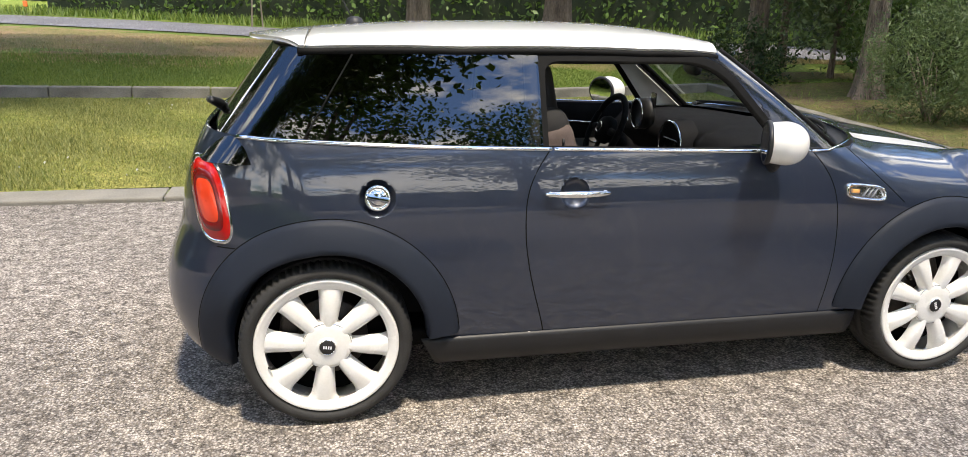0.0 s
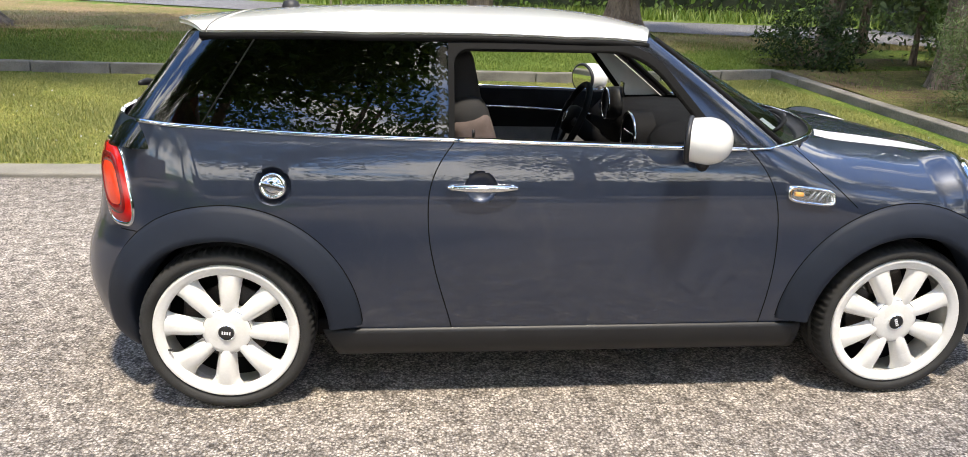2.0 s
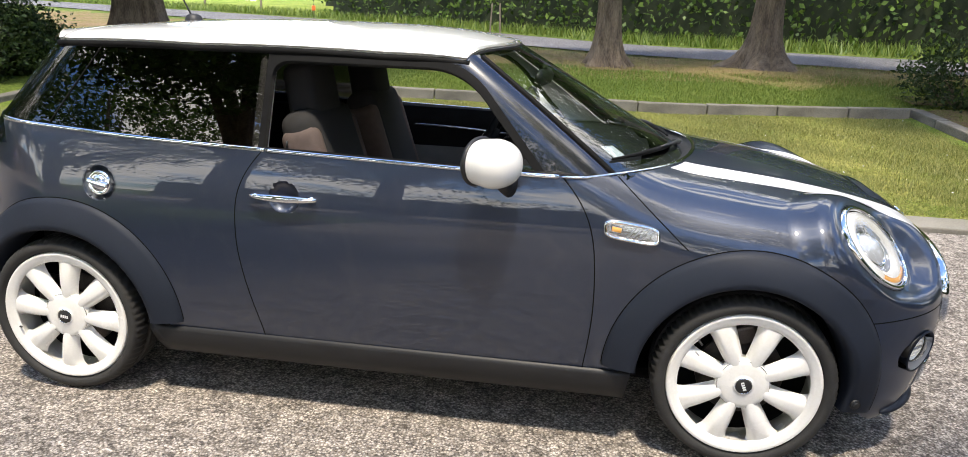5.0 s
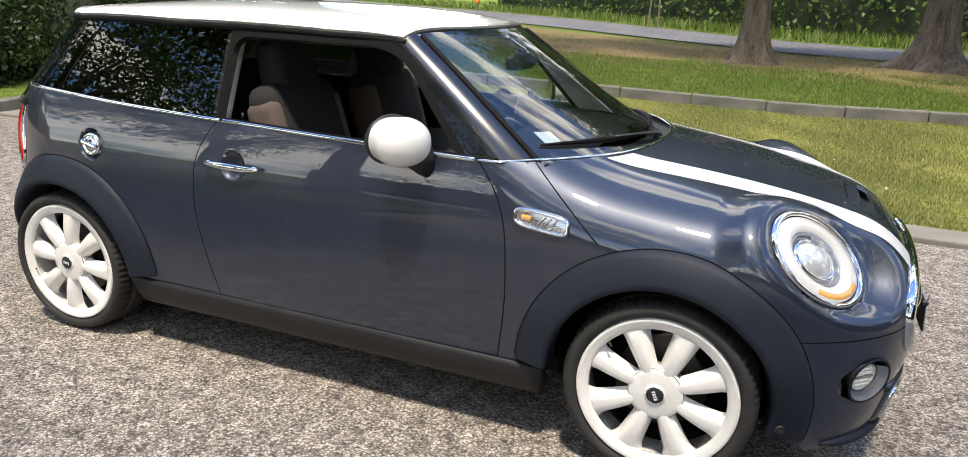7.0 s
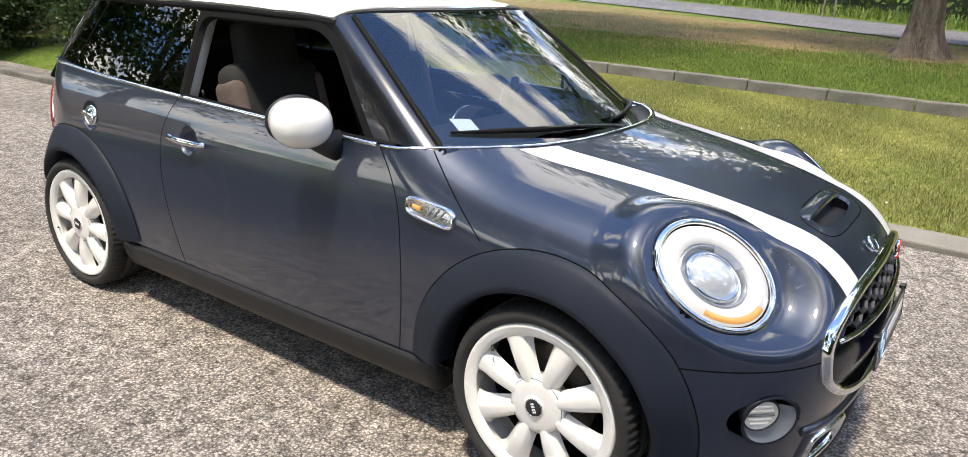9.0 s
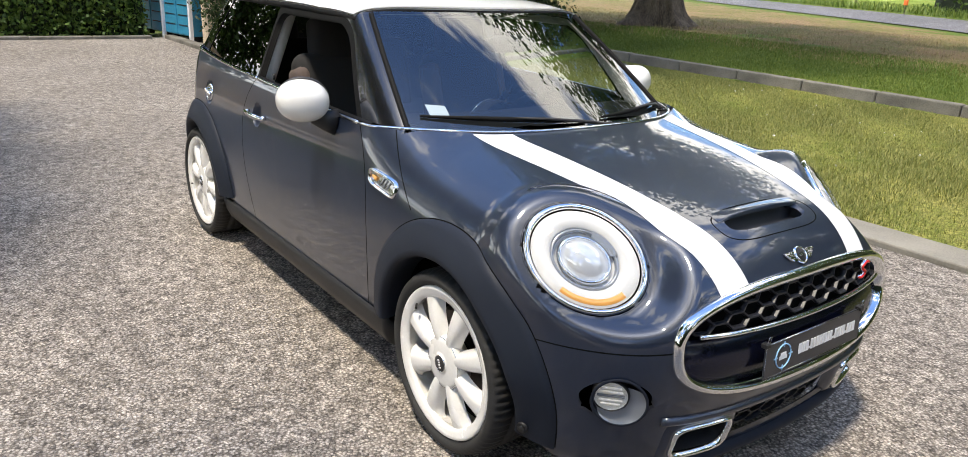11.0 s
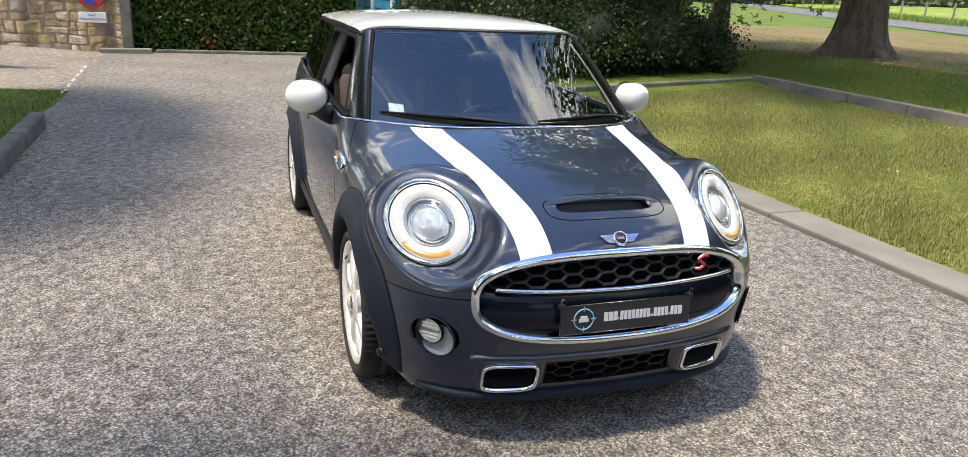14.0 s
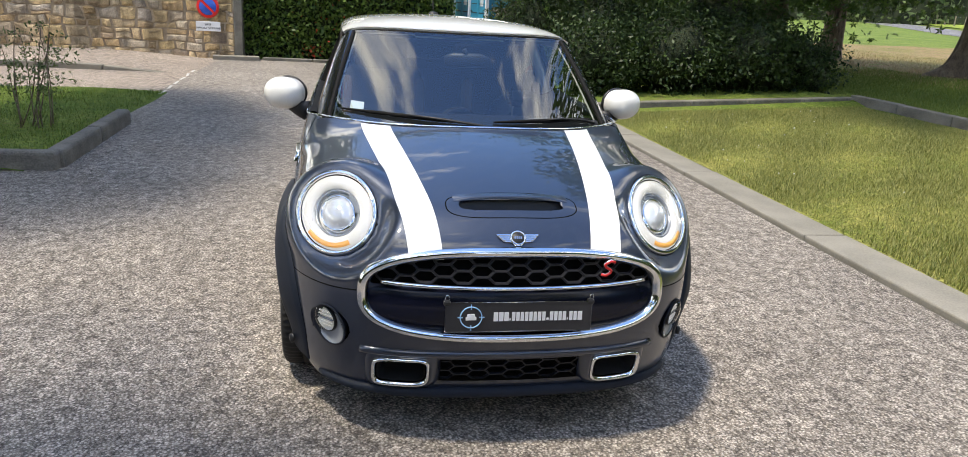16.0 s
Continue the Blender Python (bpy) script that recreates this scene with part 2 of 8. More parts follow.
def leaf_mat(name, a, b):
    """Leaves: each one its own green, a little light coming through."""
    m, n, l, p = node_mat(name)
    geo = n.new("ShaderNodeNewGeometry")
    r = n.new("ShaderNodeValToRGB")
    r.color_ramp.elements[0].color, r.color_ramp.elements[1].color = (*a, 1), (*b, 1)
    l.new(geo.outputs["Random Per Island"], r.inputs["Fac"])
    l.new(r.outputs["Color"], p.inputs["Base Color"])
    p.inputs["Roughness"].default_value, p.inputs["Specular IOR Level"].default_value = 0.5, 0.35
    tl, mx, out = n.new("ShaderNodeBsdfTranslucent"), n.new("ShaderNodeMixShader"), n["Material Output"]
    l.new(r.outputs["Color"], tl.inputs["Color"])
    mx.inputs["Fac"].default_value = 0.3
    l.new(p.outputs["BSDF"], mx.inputs[1])
    l.new(tl.outputs["BSDF"], mx.inputs[2])
    l.new(mx.outputs["Shader"], out.inputs["Surface"])
    return m


def plain(name, base, rough=0.4, metal=0.0, coat=0.0, emit=None, strength=0.0, spec=0.5):
    m, n, l, p = node_mat(name)
    p.inputs["Base Color"].default_value = (*base, 1)
    p.inputs["Roughness"].default_value, p.inputs["Metallic"].default_value, p.inputs["Coat Weight"].default_value = rough, metal, coat
    p.inputs["Specular IOR Level"].default_value = spec
    if emit:
        p.inputs["Emission Color"].default_value, p.inputs["Emission Strength"].default_value = (*emit, 1), strength
    return m


PAINT = paint_mat("grey_blue_metallic_paint", (0.0135, 0.0215, 0.043), 0.3, 0.40, coat_rough=0.003, coat_ior=1.62)
WHITE_PAINT = paint_mat("white_roof_paint", (0.78, 0.78, 0.75), 0.0, 0.35)
STRIPE = plain("white_stripe_film", (0.8, 0.8, 0.8), 0.25, coat=0.6)
SILVER = plain("mirror_silver", (0.85, 0.87, 0.88), 0.02, 1.0)
PROJECTOR = plain("lamp_projector", (0.75, 0.78, 0.82), 0.06, 0.35, 1.0)
CLAD = mat("satin_grey_cladding", (0.014, 0.018, 0.028), (0.018, 0.023, 0.034), spec=0.18, rough=0.55, scale=6, fine=400, bump=0.05, rough_vary=0.08)
SILL = mat("black_sill_plastic", (0.012, 0.012, 0.013), (0.018, 0.018, 0.019), spec=0.3, rough=0.45, scale=5, fine=300, bump=0.04)
GLOSS_BLACK = paint_mat("gloss_black_pillar", (0.006, 0.006, 0.008), 0.0, 0.2)
BLACK = mat("black_plastic", (0.010, 0.010, 0.011), (0.016, 0.016, 0.017), rough=0.5, scale=9, fine=300, bump=0.05)
MESH_BLACK = plain("black_mesh_plastic", (0.016, 0.017, 0.022), 0.4, spec=0.4)
# near-black puts the shade of openings, gaps and hollows into the colour
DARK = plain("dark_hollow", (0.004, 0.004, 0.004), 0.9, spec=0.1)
RUBBER = mat("black_rubber_seal", (0.006, 0.006, 0.006), (0.010, 0.010, 0.010), spec=0.1, rough=0.6, scale=20, fine=300)
TYRE = mat("tyre_rubber", (0.016, 0.016, 0.016), (0.030, 0.029, 0.028), rough=0.75, scale=14, fine=260, bump=0.15, bump_dist=0.002)
CHROME = plain("chrome", (0.82, 0.83, 0.84), 0.06, 1.0)
SATIN_CHROME = plain("satin_metal", (0.55, 0.56, 0.58), 0.25, 1.0)
WHEEL_WHITE = mat("white_wheel_enamel", (0.74, 0.73, 0.70), (0.80, 0.79, 0.77), rough=0.25, scale=9, fine=120, coat=0.5)
IRON = mat("brake_iron", (0.05, 0.045, 0.04), (0.11, 0.09, 0.08), rough=0.5, metal=0.7, scale=20, fine=200)
GLASS = glass_mat("clear_glass", (0.70, 0.78, 0.78), 0.15)
TINTED = glass_mat("dark_tinted_glass", (0.05, 0.05, 0.055), 0.12)
LENS = glass_mat("lamp_lens", (0.97, 0.97, 0.96), 0.035)
RED_LENS = plain("red_tail_lens", (0.46, 0.008, 0.006), 0.12, coat=0.5)
RED_DEEP = plain("deep_red_lamp_band", (0.16, 0.004, 0.004), 0.2, coat=0.6)
RED_GLOW = plain("red_tail_inner", (0.80, 0.06, 0.02), 0.2, coat=0.5)
AMBER = plain("amber_reflector", (0.92, 0.45, 0.12), 0.15, coat=1.0)
LAMP_WHITE = plain("lamp_guide_white", (0.85, 0.85, 0.83), 0.2, coat=0.5)
LAMP_LIT = plain("lit_lamp_ring", (0.55, 0.55, 0.545), 0.25, coat=0.6, emit=(0.97, 0.98, 1.0), strength=0.24)
BEAM_DARK = mat("dark_navy_beam", (0.005, 0.006, 0.014), (0.007, 0.008, 0.018), rough=0.16, spec=0.3, scale=4, fine=200, rough_vary=0.04)
REFLECTOR = plain("lamp_reflector", (0.74, 0.75, 0.77), 0.38, 0.08)
LAMP_GREY = plain("grey_lamp_optic", (0.30, 0.32, 0.35), 0.25, 0.3, 0.6)
FABRIC = mat("brown_grey_seat_cloth", (0.085, 0.062, 0.055), (0.12, 0.09, 0.08), rough=0.9, scale=30, fine=500, bump=0.3, bump_dist=0.002)
FABRIC_DARK = mat("black_seat_cloth", (0.014, 0.014, 0.015), (0.022, 0.021, 0.021), rough=0.9, scale=30, fine=500, bump=0.3, bump_dist=0.002)
TRIM_GREY = mat("grey_cabin_lining", (0.60, 0.60, 0.57), (0.68, 0.68, 0.65), rough=0.8, scale=10, fine=300)
PALE_CLOTH = mat("pale_beige_seat_cloth", (0.30, 0.27, 0.24), (0.38, 0.34, 0.30), rough=0.9, scale=20, fine=500, bump=0.2, bump_dist=0.002)
CARD_GREY = mat("grey_door_cloth", (0.15, 0.15, 0.155), (0.20, 0.20, 0.205), rough=0.85, scale=20, fine=400, bump=0.1)
CABIN = mat("dark_cabin_plastic", (0.008, 0.008, 0.009), (0.014, 0.014, 0.015), spec=0.06, rough=0.65, scale=12, fine=400, bump=0.1)
PAPER = plain("white_paper", (0.55, 0.60, 0.64), 0.6)
SIGN_BLUE = plain("enamel_blue", (0.02, 0.10, 0.55), 0.35)
SIGN_RED = plain("enamel_red", (0.65, 0.02, 0.02), 0.35)
SIGN_WHITE = plain("enamel_white", (0.75, 0.76, 0.78), 0.4)
PLATE_DARK = mat("dark_plate_film", (0.020, 0.021, 0.026), (0.026, 0.027, 0.032), rough=0.3, scale=3, fine=60)
PLATE_BLUE = plain("plate_light_blue", (0.30, 0.55, 0.80), 0.4)

ASPHALT = asphalt_mat("coarse_asphalt", (0.13, 0.118, 0.106), (0.37, 0.335, 0.298), 105.0, 0.6)
ROAD_ASPHALT = asphalt_mat("road_asphalt", (0.11, 0.11, 0.118), (0.20, 0.20, 0.21), 60.0)
TURF = grass_mat("mown_turf", (0.115, 0.15, 0.026), (0.29, 0.27, 0.08), (0.16, 0.12, 0.06), 0.70)
TURF_GREEN = grass_mat("green_turf", (0.065, 0.115, 0.018), (0.15, 0.19, 0.04), (0.15, 0.11, 0.06), 0.60)
MEADOW = grass_mat("tall_meadow", (0.11, 0.19, 0.02), (0.30, 0.33, 0.08), (0.30, 0.26, 0.10), 0.75)
SOIL = grass_mat("dry_bank_soil", (0.13, 0.13, 0.04), (0.24, 0.17, 0.09), (0.22, 0.15, 0.085), 0.5)
# brown of the litter, with the shrubs' shade put into the colour
LITTER = grass_mat("shaded_leaf_litter", (0.075, 0.085, 0.026), (0.15, 0.12, 0.055), (0.095, 0.068, 0.042), 0.5)
CONCRETE = mat("weathered_concrete", (0.085, 0.080, 0.068), (0.205, 0.192, 0.165), rough=0.9, scale=4.5, fine=70, bump=0.6, vary=0.15)
PALE_CONCRETE = mat("pale_kerb_concrete", (0.17, 0.158, 0.132), (0.25, 0.232, 0.195), rough=0.9, scale=3, fine=80, bump=0.4, vary=0.1)


def stone_mat(name):
    """Rubble: each stone its own ochre, tan or grey, under dark weather streaks."""
    m, n, l, p = node_mat(name)
    co, info = n.new("ShaderNodeTexCoord"), n.new("ShaderNodeObjectInfo")
    hue = n.new("ShaderNodeValToRGB")
    cr = hue.color_ramp
    cr.elements[0].color, cr.elements[1].color = (0.34, 0.26, 0.19, 1), (0.66, 0.54, 0.38, 1)
    for at, c in ((0.25, (0.62, 0.43, 0.21)), (0.45, (0.54, 0.43, 0.29)), (0.62, (0.66, 0.49, 0.26)), (0.8, (0.42, 0.36, 0.30))):
        cr.elements.new(at).color = (*c, 1)
    l.new(info.outputs["Random"], hue.inputs["Fac"])
    mp = n.new("ShaderNodeMapping")
    mp.inputs["Scale"].default_value = (1.0, 1.0, 0.22)
    l.new(co.outputs["Object"], mp.inputs["Vector"])
    streak, blot, grain = (n.new("ShaderNodeTexNoise") for _ in range(3))
    for t, s, src in ((streak, 2.4, mp.outputs["Vector"]), (blot, 5.0, co.outputs["Object"]), (grain, 45.0, co.outputs["Object"])):
        t.inputs["Scale"].default_value, t.inputs["Detail"].default_value = s, 6.0
        l.new(src, t.inputs["Vector"])
    val = None
    for t, lo, hi, a, b in ((streak, 0.42, 0.60, 1.12, 0.42), (blot, 0.35, 0.65, 0.75, 1.2), (grain, 0.3, 0.7, 0.7, 1.25)):
        r = n.new("ShaderNodeMapRange")
        r.inputs["From Min"].default_value, r.inputs["From Max"].default_value = lo, hi
        r.inputs["To Min"].default_value, r.inputs["To Max"].default_value = a, b
        l.new(t.outputs["Fac"], r.inputs["Value"])
        if val is None:
            val = r.outputs["Result"]
        else:
            mu = n.new("ShaderNodeMath")
            mu.operation = "MULTIPLY"
            l.new(val, mu.inputs[0])
            l.new(r.outputs["Result"], mu.inputs[1])
            val = mu.outputs[0]
    hsv = n.new("ShaderNodeHueSaturation")
    l.new(val, hsv.inputs["Value"])
    l.new(hue.outputs["Color"], hsv.inputs["Color"])
    l.new(hsv.outputs["Color"], p.inputs["Base Color"])
    p.inputs["Roughness"].default_value = 0.92
    bp = n.new("ShaderNodeBump")
    bp.inputs["Strength"].default_value, bp.inputs["Distance"].default_value = 0.7, 0.012
    l.new(grain.outputs["Fac"], bp.inputs["Height"])
    l.new(bp.outputs["Normal"], p.inputs["Normal"])
    return m


STONE = stone_mat("rubble_stone")
MORTAR = mat("lime_mortar", (0.22, 0.17, 0.12), (0.40, 0.32, 0.23), rough=0.95, scale=6, fine=60, bump=0.6)
BARK = mat("grey_brown_bark", (0.075, 0.056, 0.042), (0.235, 0.185, 0.14), rough=0.95, scale=5, fine=26, bump=1.0, bump_dist=0.03, stretch=(2.2, 2.2, 0.5))
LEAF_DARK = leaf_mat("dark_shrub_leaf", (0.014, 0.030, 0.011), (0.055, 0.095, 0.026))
LEAF_IVY = leaf_mat("ivy_leaf", (0.035, 0.075, 0.014), (0.13, 0.21, 0.04))
LEAF_TREE = leaf_mat("tree_leaf", (0.030, 0.070, 0.012), (0.095, 0.16, 0.03))
LEAF_PALE = leaf_mat("pale_shrub_leaf", (0.05, 0.085, 0.03), (0.14, 0.19, 0.07))
LEAF_RED = leaf_mat("red_leaf", (0.30, 0.03, 0.015), (0.42, 0.08, 0.03))
BLADE = leaf_mat("grass_blade", (0.11, 0.15, 0.030), (0.41, 0.39, 0.15))
BLADE_GREEN = leaf_mat("green_grass_blade", (0.065, 0.125, 0.016), (0.19, 0.24, 0.05))
BLADE_STRAW = leaf_mat("straw_blade", (0.20, 0.16, 0.07), (0.40, 0.33, 0.17))
# near-black colour stands in for the shade deep inside foliage
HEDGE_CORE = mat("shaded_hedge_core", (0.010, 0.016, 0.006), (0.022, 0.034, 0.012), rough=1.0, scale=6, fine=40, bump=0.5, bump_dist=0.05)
CONTAINER_BLUE = mat("blue_painted_steel", (0.02, 0.20, 0.34), (0.03, 0.27, 0.42), rough=0.5, scale=2, fine=30)
WOOD = mat("weathered_post_wood", (0.14, 0.115, 0.085), (0.24, 0.20, 0.155), rough=0.9, scale=5, fine=60, bump=0.4, stretch=(2, 2, 0.4))
LINE_PAINT = mat("worn_road_paint", (0.36, 0.35, 0.33), (0.62, 0.61, 0.58), rough=0.8, scale=10, fine=60)
ORANGE = plain("orange_plastic", (0.8, 0.16, 0.03), 0.5)

# ---- mesh tools ----
def mesh_ob(name, verts, faces, material, parent=None, label="", smooth=True, normals=None):
    me = bpy.data.meshes.new(name)
    me.from_pydata([tuple(map(float, v)) for v in verts], [], [tuple(map(int, f)) for f in faces])
    if smooth:
        me.polygons.foreach_set("use_smooth", [True] * len(me.polygons))
    me.materials.append(material)
    me.update()
    if normals is not None:
        me.normals_split_custom_set_from_vertices([tuple(map(float, n)) for n in normals])
    ob = new(name, me)
    if parent is not None:
        ob.parent = parent
    if label:
        ob["label"] = label
    return ob


def part(name, bm, material, parent, label="", smooth=False):
    me = bpy.data.meshes.new(name)
    bm.to_mesh(me)
    bm.free()
    if smooth:
        me.polygons.foreach_set("use_smooth", [True] * len(me.polygons))
    me.materials.append(material)
    ob = new(name, me)
    if parent is not None:
        ob.parent = parent
    if label:
        ob["label"] = label
    return ob


def thing(name, label, category, at=(0, 0, 0), rz=0.0, group="", kind=""):
    ob = new(name)
    ob.matrix_world = pose(*at, 0, 0, rz)
    return tagged(ob, label, category, group, kind)


def grid_faces(nu, nv, wrap_u=False, wrap_v=False, flip=False):
    out = []
    for i in range(nu if wrap_u else nu - 1):
        for j in range(nv if wrap_v else nv - 1):
            a, b = i * nv + j, ((i + 1) % nu) * nv + j
            c, d = ((i + 1) % nu) * nv + (j + 1) % nv, i * nv + (j + 1) % nv
            out.append((a, d, c, b) if flip else (a, b, c, d))
    return out


def tube(points, radius, sides=8, closed=False, flat=1.0, normal=None, caps=True):
    """A round or flattened bar along a polyline. normal: the way in which it is flattened, per point or one."""
    pts = [Vector(p) for p in points]
    n = len(pts)
    verts, faces = [], []
    for i, p in enumerate(pts):
        a, b = pts[(i - 1) % n] if closed or i else pts[0], pts[(i + 1) % n] if closed or i < n - 1 else pts[-1]
        t = (b - a).normalized() if (b - a).length > 1e-9 else Vector((1, 0, 0))
        ref = Vector(normal[i] if isinstance(normal, (list, np.ndarray)) else normal) if normal is not None else (Vector((0, 0, 1)) if abs(t.z) < 0.9 else Vector((1, 0, 0)))
        s = t.cross(ref).normalized()
        up = s.cross(t).normalized()
        r = radius[i] if isinstance(radius, (list, tuple, np.ndarray)) else radius
        for k in range(sides):
            w = 2 * math.pi * k / sides
            verts.append(p + s * (math.cos(w) * r) + up * (math.sin(w) * r * flat))
    faces += grid_faces(n, sides, wrap_u=closed, wrap_v=True, flip=True)
    if not closed and caps:
        faces += [tuple(range(sides))[::-1], tuple((n - 1) * sides + k for k in range(sides))]
    return verts, faces


def lathe(profile, n=64, axis="y", centre=(0, 0, 0)):
    """Turns a profile of (radius, along) about the axis."""
    verts = []
    for k in range(n):
        w = 2 * math.pi * k / n
        for r, h in profile:
            a, b = r * math.cos(w), r * math.sin(w)
            v = {"y": (a, h, b), "z": (a, b, h), "x": (h, a, b)}[axis]
            verts.append((v[0] + centre[0], v[1] + centre[1], v[2] + centre[2]))
    return verts, grid_faces(n, len(profile), wrap_u=True)


def turned(vf):
    """The same surface with its faces looking the other way."""
    return vf[0], [f[::-1] for f in vf[1]]


def box_bm(size, at=(0, 0, 0), bevel=0.0, segments=2, bm=None, rot=None):
    own = bm or bmesh.new()
    got = bmesh.ops.create_cube(own, size=1.0)
    vs = got["verts"]
    m = Matrix.Translation(at) @ (rot or Matrix()) @ Matrix.Diagonal((*size, 1))
    bmesh.ops.transform(own, matrix=m, verts=vs)
    if bevel:
        es = list({e for v in vs for e in v.link_edges})
        bmesh.ops.bevel(own, geom=es, offset=bevel, segments=segments, affect="EDGES", profile=0.5)
    return own


def join(*pairs):
    verts, faces = [], []
    for v, f in pairs:
        o = len(verts)
        verts += list(v)
        faces += [tuple(i + o for i in q) for q in f]
    return verts, faces


def spline(xs, ys):
    """A natural cubic through the knots, held level outside them."""
    xs, ys = np.array(xs, float), np.array(ys, float)
    n, h = len(xs), np.diff(xs)
    a, b = np.eye(n), np.zeros(n)
    for i in range(1, n - 1):
        a[i, i - 1], a[i, i], a[i, i + 1] = h[i - 1], 2 * (h[i - 1] + h[i]), h[i]
        b[i] = 6 * ((ys[i + 1] - ys[i]) / h[i] - (ys[i] - ys[i - 1]) / h[i - 1])
    m = np.linalg.solve(a, b)

    def at(x):
        x = np.clip(np.asarray(x, float), xs[0], xs[-1])
        i = np.clip(np.searchsorted(xs, x) - 1, 0, n - 2)
        l, r, d = x - xs[i], xs[i + 1] - x, h[i]
        return (m[i] * r**3 + m[i + 1] * l**3) / (6 * d) + (ys[i] / d - m[i] * d / 6) * r + (ys[i + 1] / d - m[i + 1] * d / 6) * l

    return at


def smax(a, b, k):
    return np.maximum(a, b) + np.maximum(k - np.abs(a - b), 0) ** 2 / (4 * k)

# ---- ground ----
FAR_KERB = lambda x: 7.25 + 0.09 * (x + 5.2)           # the line of the raised kerb behind the lawn
LAWN_X0, LAWN_X1, LAWN_Y0 = -5.35, 6.25, 2.95


def lawn_far_z(x):
    return np.interp(x, [-9, -5.2, 2.9, 6.2, 12], [0.26, 0.24, 0.09, 0.15, 0.2])


def ground_z(x, y):
    """The land: level lot, a lawn that climbs to the kerb, then a low bank up to the lane."""
    x, y = np.asarray(x, float), np.asarray(y, float)
    yk = FAR_KERB(x)
    far = lawn_far_z(x)
    lawn = 0.02 + (far - 0.02) * np.clip((y - LAWN_Y0) / (yk - LAWN_Y0), 0, 1)
    bed = np.where((x < LAWN_X0) | (x > LAWN_X1 + 0.1), 0.13 * np.clip((y - LAWN_Y0 + 0.2) / 0.4, 0, 1), 0)
    bank = np.interp(y - yk, [0.0, 0.25, 3.5, 6.0, 9.0, 14.0, 40, 400], [0, 0.14, 0.33, 0.37, 0.36, 0.38, 0.7, 8.0])
    z = np.where(y < yk, lawn + bed, far + bank + np.where((x < LAWN_X0) | (x > LAWN_X1 + 0.1), 0.0, 0))
    z = np.where(y < LAWN_Y0 - 0.25, -0.03, z)
    return z


def lane_y(x):
    return 17.8 - 0.56 * (x - 4.5)


def sheet(name, xs, ys, zfun, material, parent=None, keep=None, lift=0.0):
    gx, gy = np.meshgrid(xs, ys, indexing="ij")
    gz = zfun(gx, gy) + lift
    verts = np.stack([gx, gy, gz], -1).reshape(-1, 3)
    faces = grid_faces(len(xs), len(ys))
    if keep is not None:
        faces = [f for f in faces if keep(*verts[list(f)].mean(0)[:2])]
    return mesh_ob(name, verts, faces, material, parent)


def steps(*spans):
    return np.unique(np.concatenate([np.linspace(a, b, n) for a, b, n in spans]))


XS = steps((-2000, -200, 8), (-200, -30, 18), (-30, 30, 121), (30, 200, 18), (200, 2000, 8))
YS = steps((-2000, -60, 8), (-60, 2, 8), (2, 30, 141), (30, 120, 31), (120, 2000, 10))
ground = sheet("ground", XS, YS, lambda x, y: ground_z(x, y) + np.where((y > 8.6) & (y < 12), 0.02, 0) * np.sin(x * 2.1 + y) * np.cos(y * 1.7 - x), TURF_GREEN)
tagged(ground, "green uneven grass land with bare patches", "ground", kind="structure")

lot = sheet("parking_lot", steps((-12.2, 40, 27)), steps((-40, 2.62, 24)), lambda x, y: 0 * x, ASPHALT)
tagged(lot, "coarse grey-brown worn asphalt parking area", "pavement", kind="structure")
far_lot = sheet("side_lane_ground", steps((-12.2, -4.9, 3)), steps((2.62, 4.2, 3)), lambda x, y: 0.0 * x - 0.002, ASPHALT, keep=lambda x, y: x < -5.6)
tagged(far_lot, "coarse grey asphalt strip beside the shrub bed", "pavement", kind="structure")

lawn = sheet("lawn", steps((LAWN_X0, LAWN_X1, 60)), np.linspace(0, 1, 40), lambda x, v: 0 * x, TURF)
for v in lawn.data.vertices:
    u = v.co.y
    y = LAWN_Y0 + u * (FAR_KERB(v.co.x) - LAWN_Y0)
    v.co.y, v.co.z = y, float(ground_z(v.co.x, y - 1e-3)) + 0.012 + 0.012 * math.sin(3.1 * v.co.x + 2 * y) * math.sin(2.3 * y)
lawn.data.update()
tagged(lawn, "yellow-green mown lawn with small pale flowers", "lawn", kind="structure")

lane = sheet("road", steps((-160, 60, 111)), np.linspace(-2.5, 2.5, 7), lambda x, v: 0 * x, ROAD_ASPHALT)
for v in lane.data.vertices:
    v.co.y = lane_y(v.co.x) + v.co.y * 1.15
    v.co.z = float(ground_z(v.co.x, v.co.y)) + 0.03
lane.data.update()
tagged(lane, "narrow grey country lane of worn asphalt", "road", kind="structure")


border = sheet("border_bed", steps((LAWN_X1 + 0.12, 11.5, 30)), np.linspace(3.1, 9.6, 36), lambda x, y: ground_z(x, y) + 0.025 + 0.02 * np.sin(2.3 * x + y) * np.cos(1.9 * y - x), LITTER, keep=lambda x, y: (y < FAR_KERB(x) - 0.05) or (y > FAR_KERB(x) + 0.3))
tagged(border, "shaded planting bed of leaf litter and thin grass", "planting bed", kind="structure")


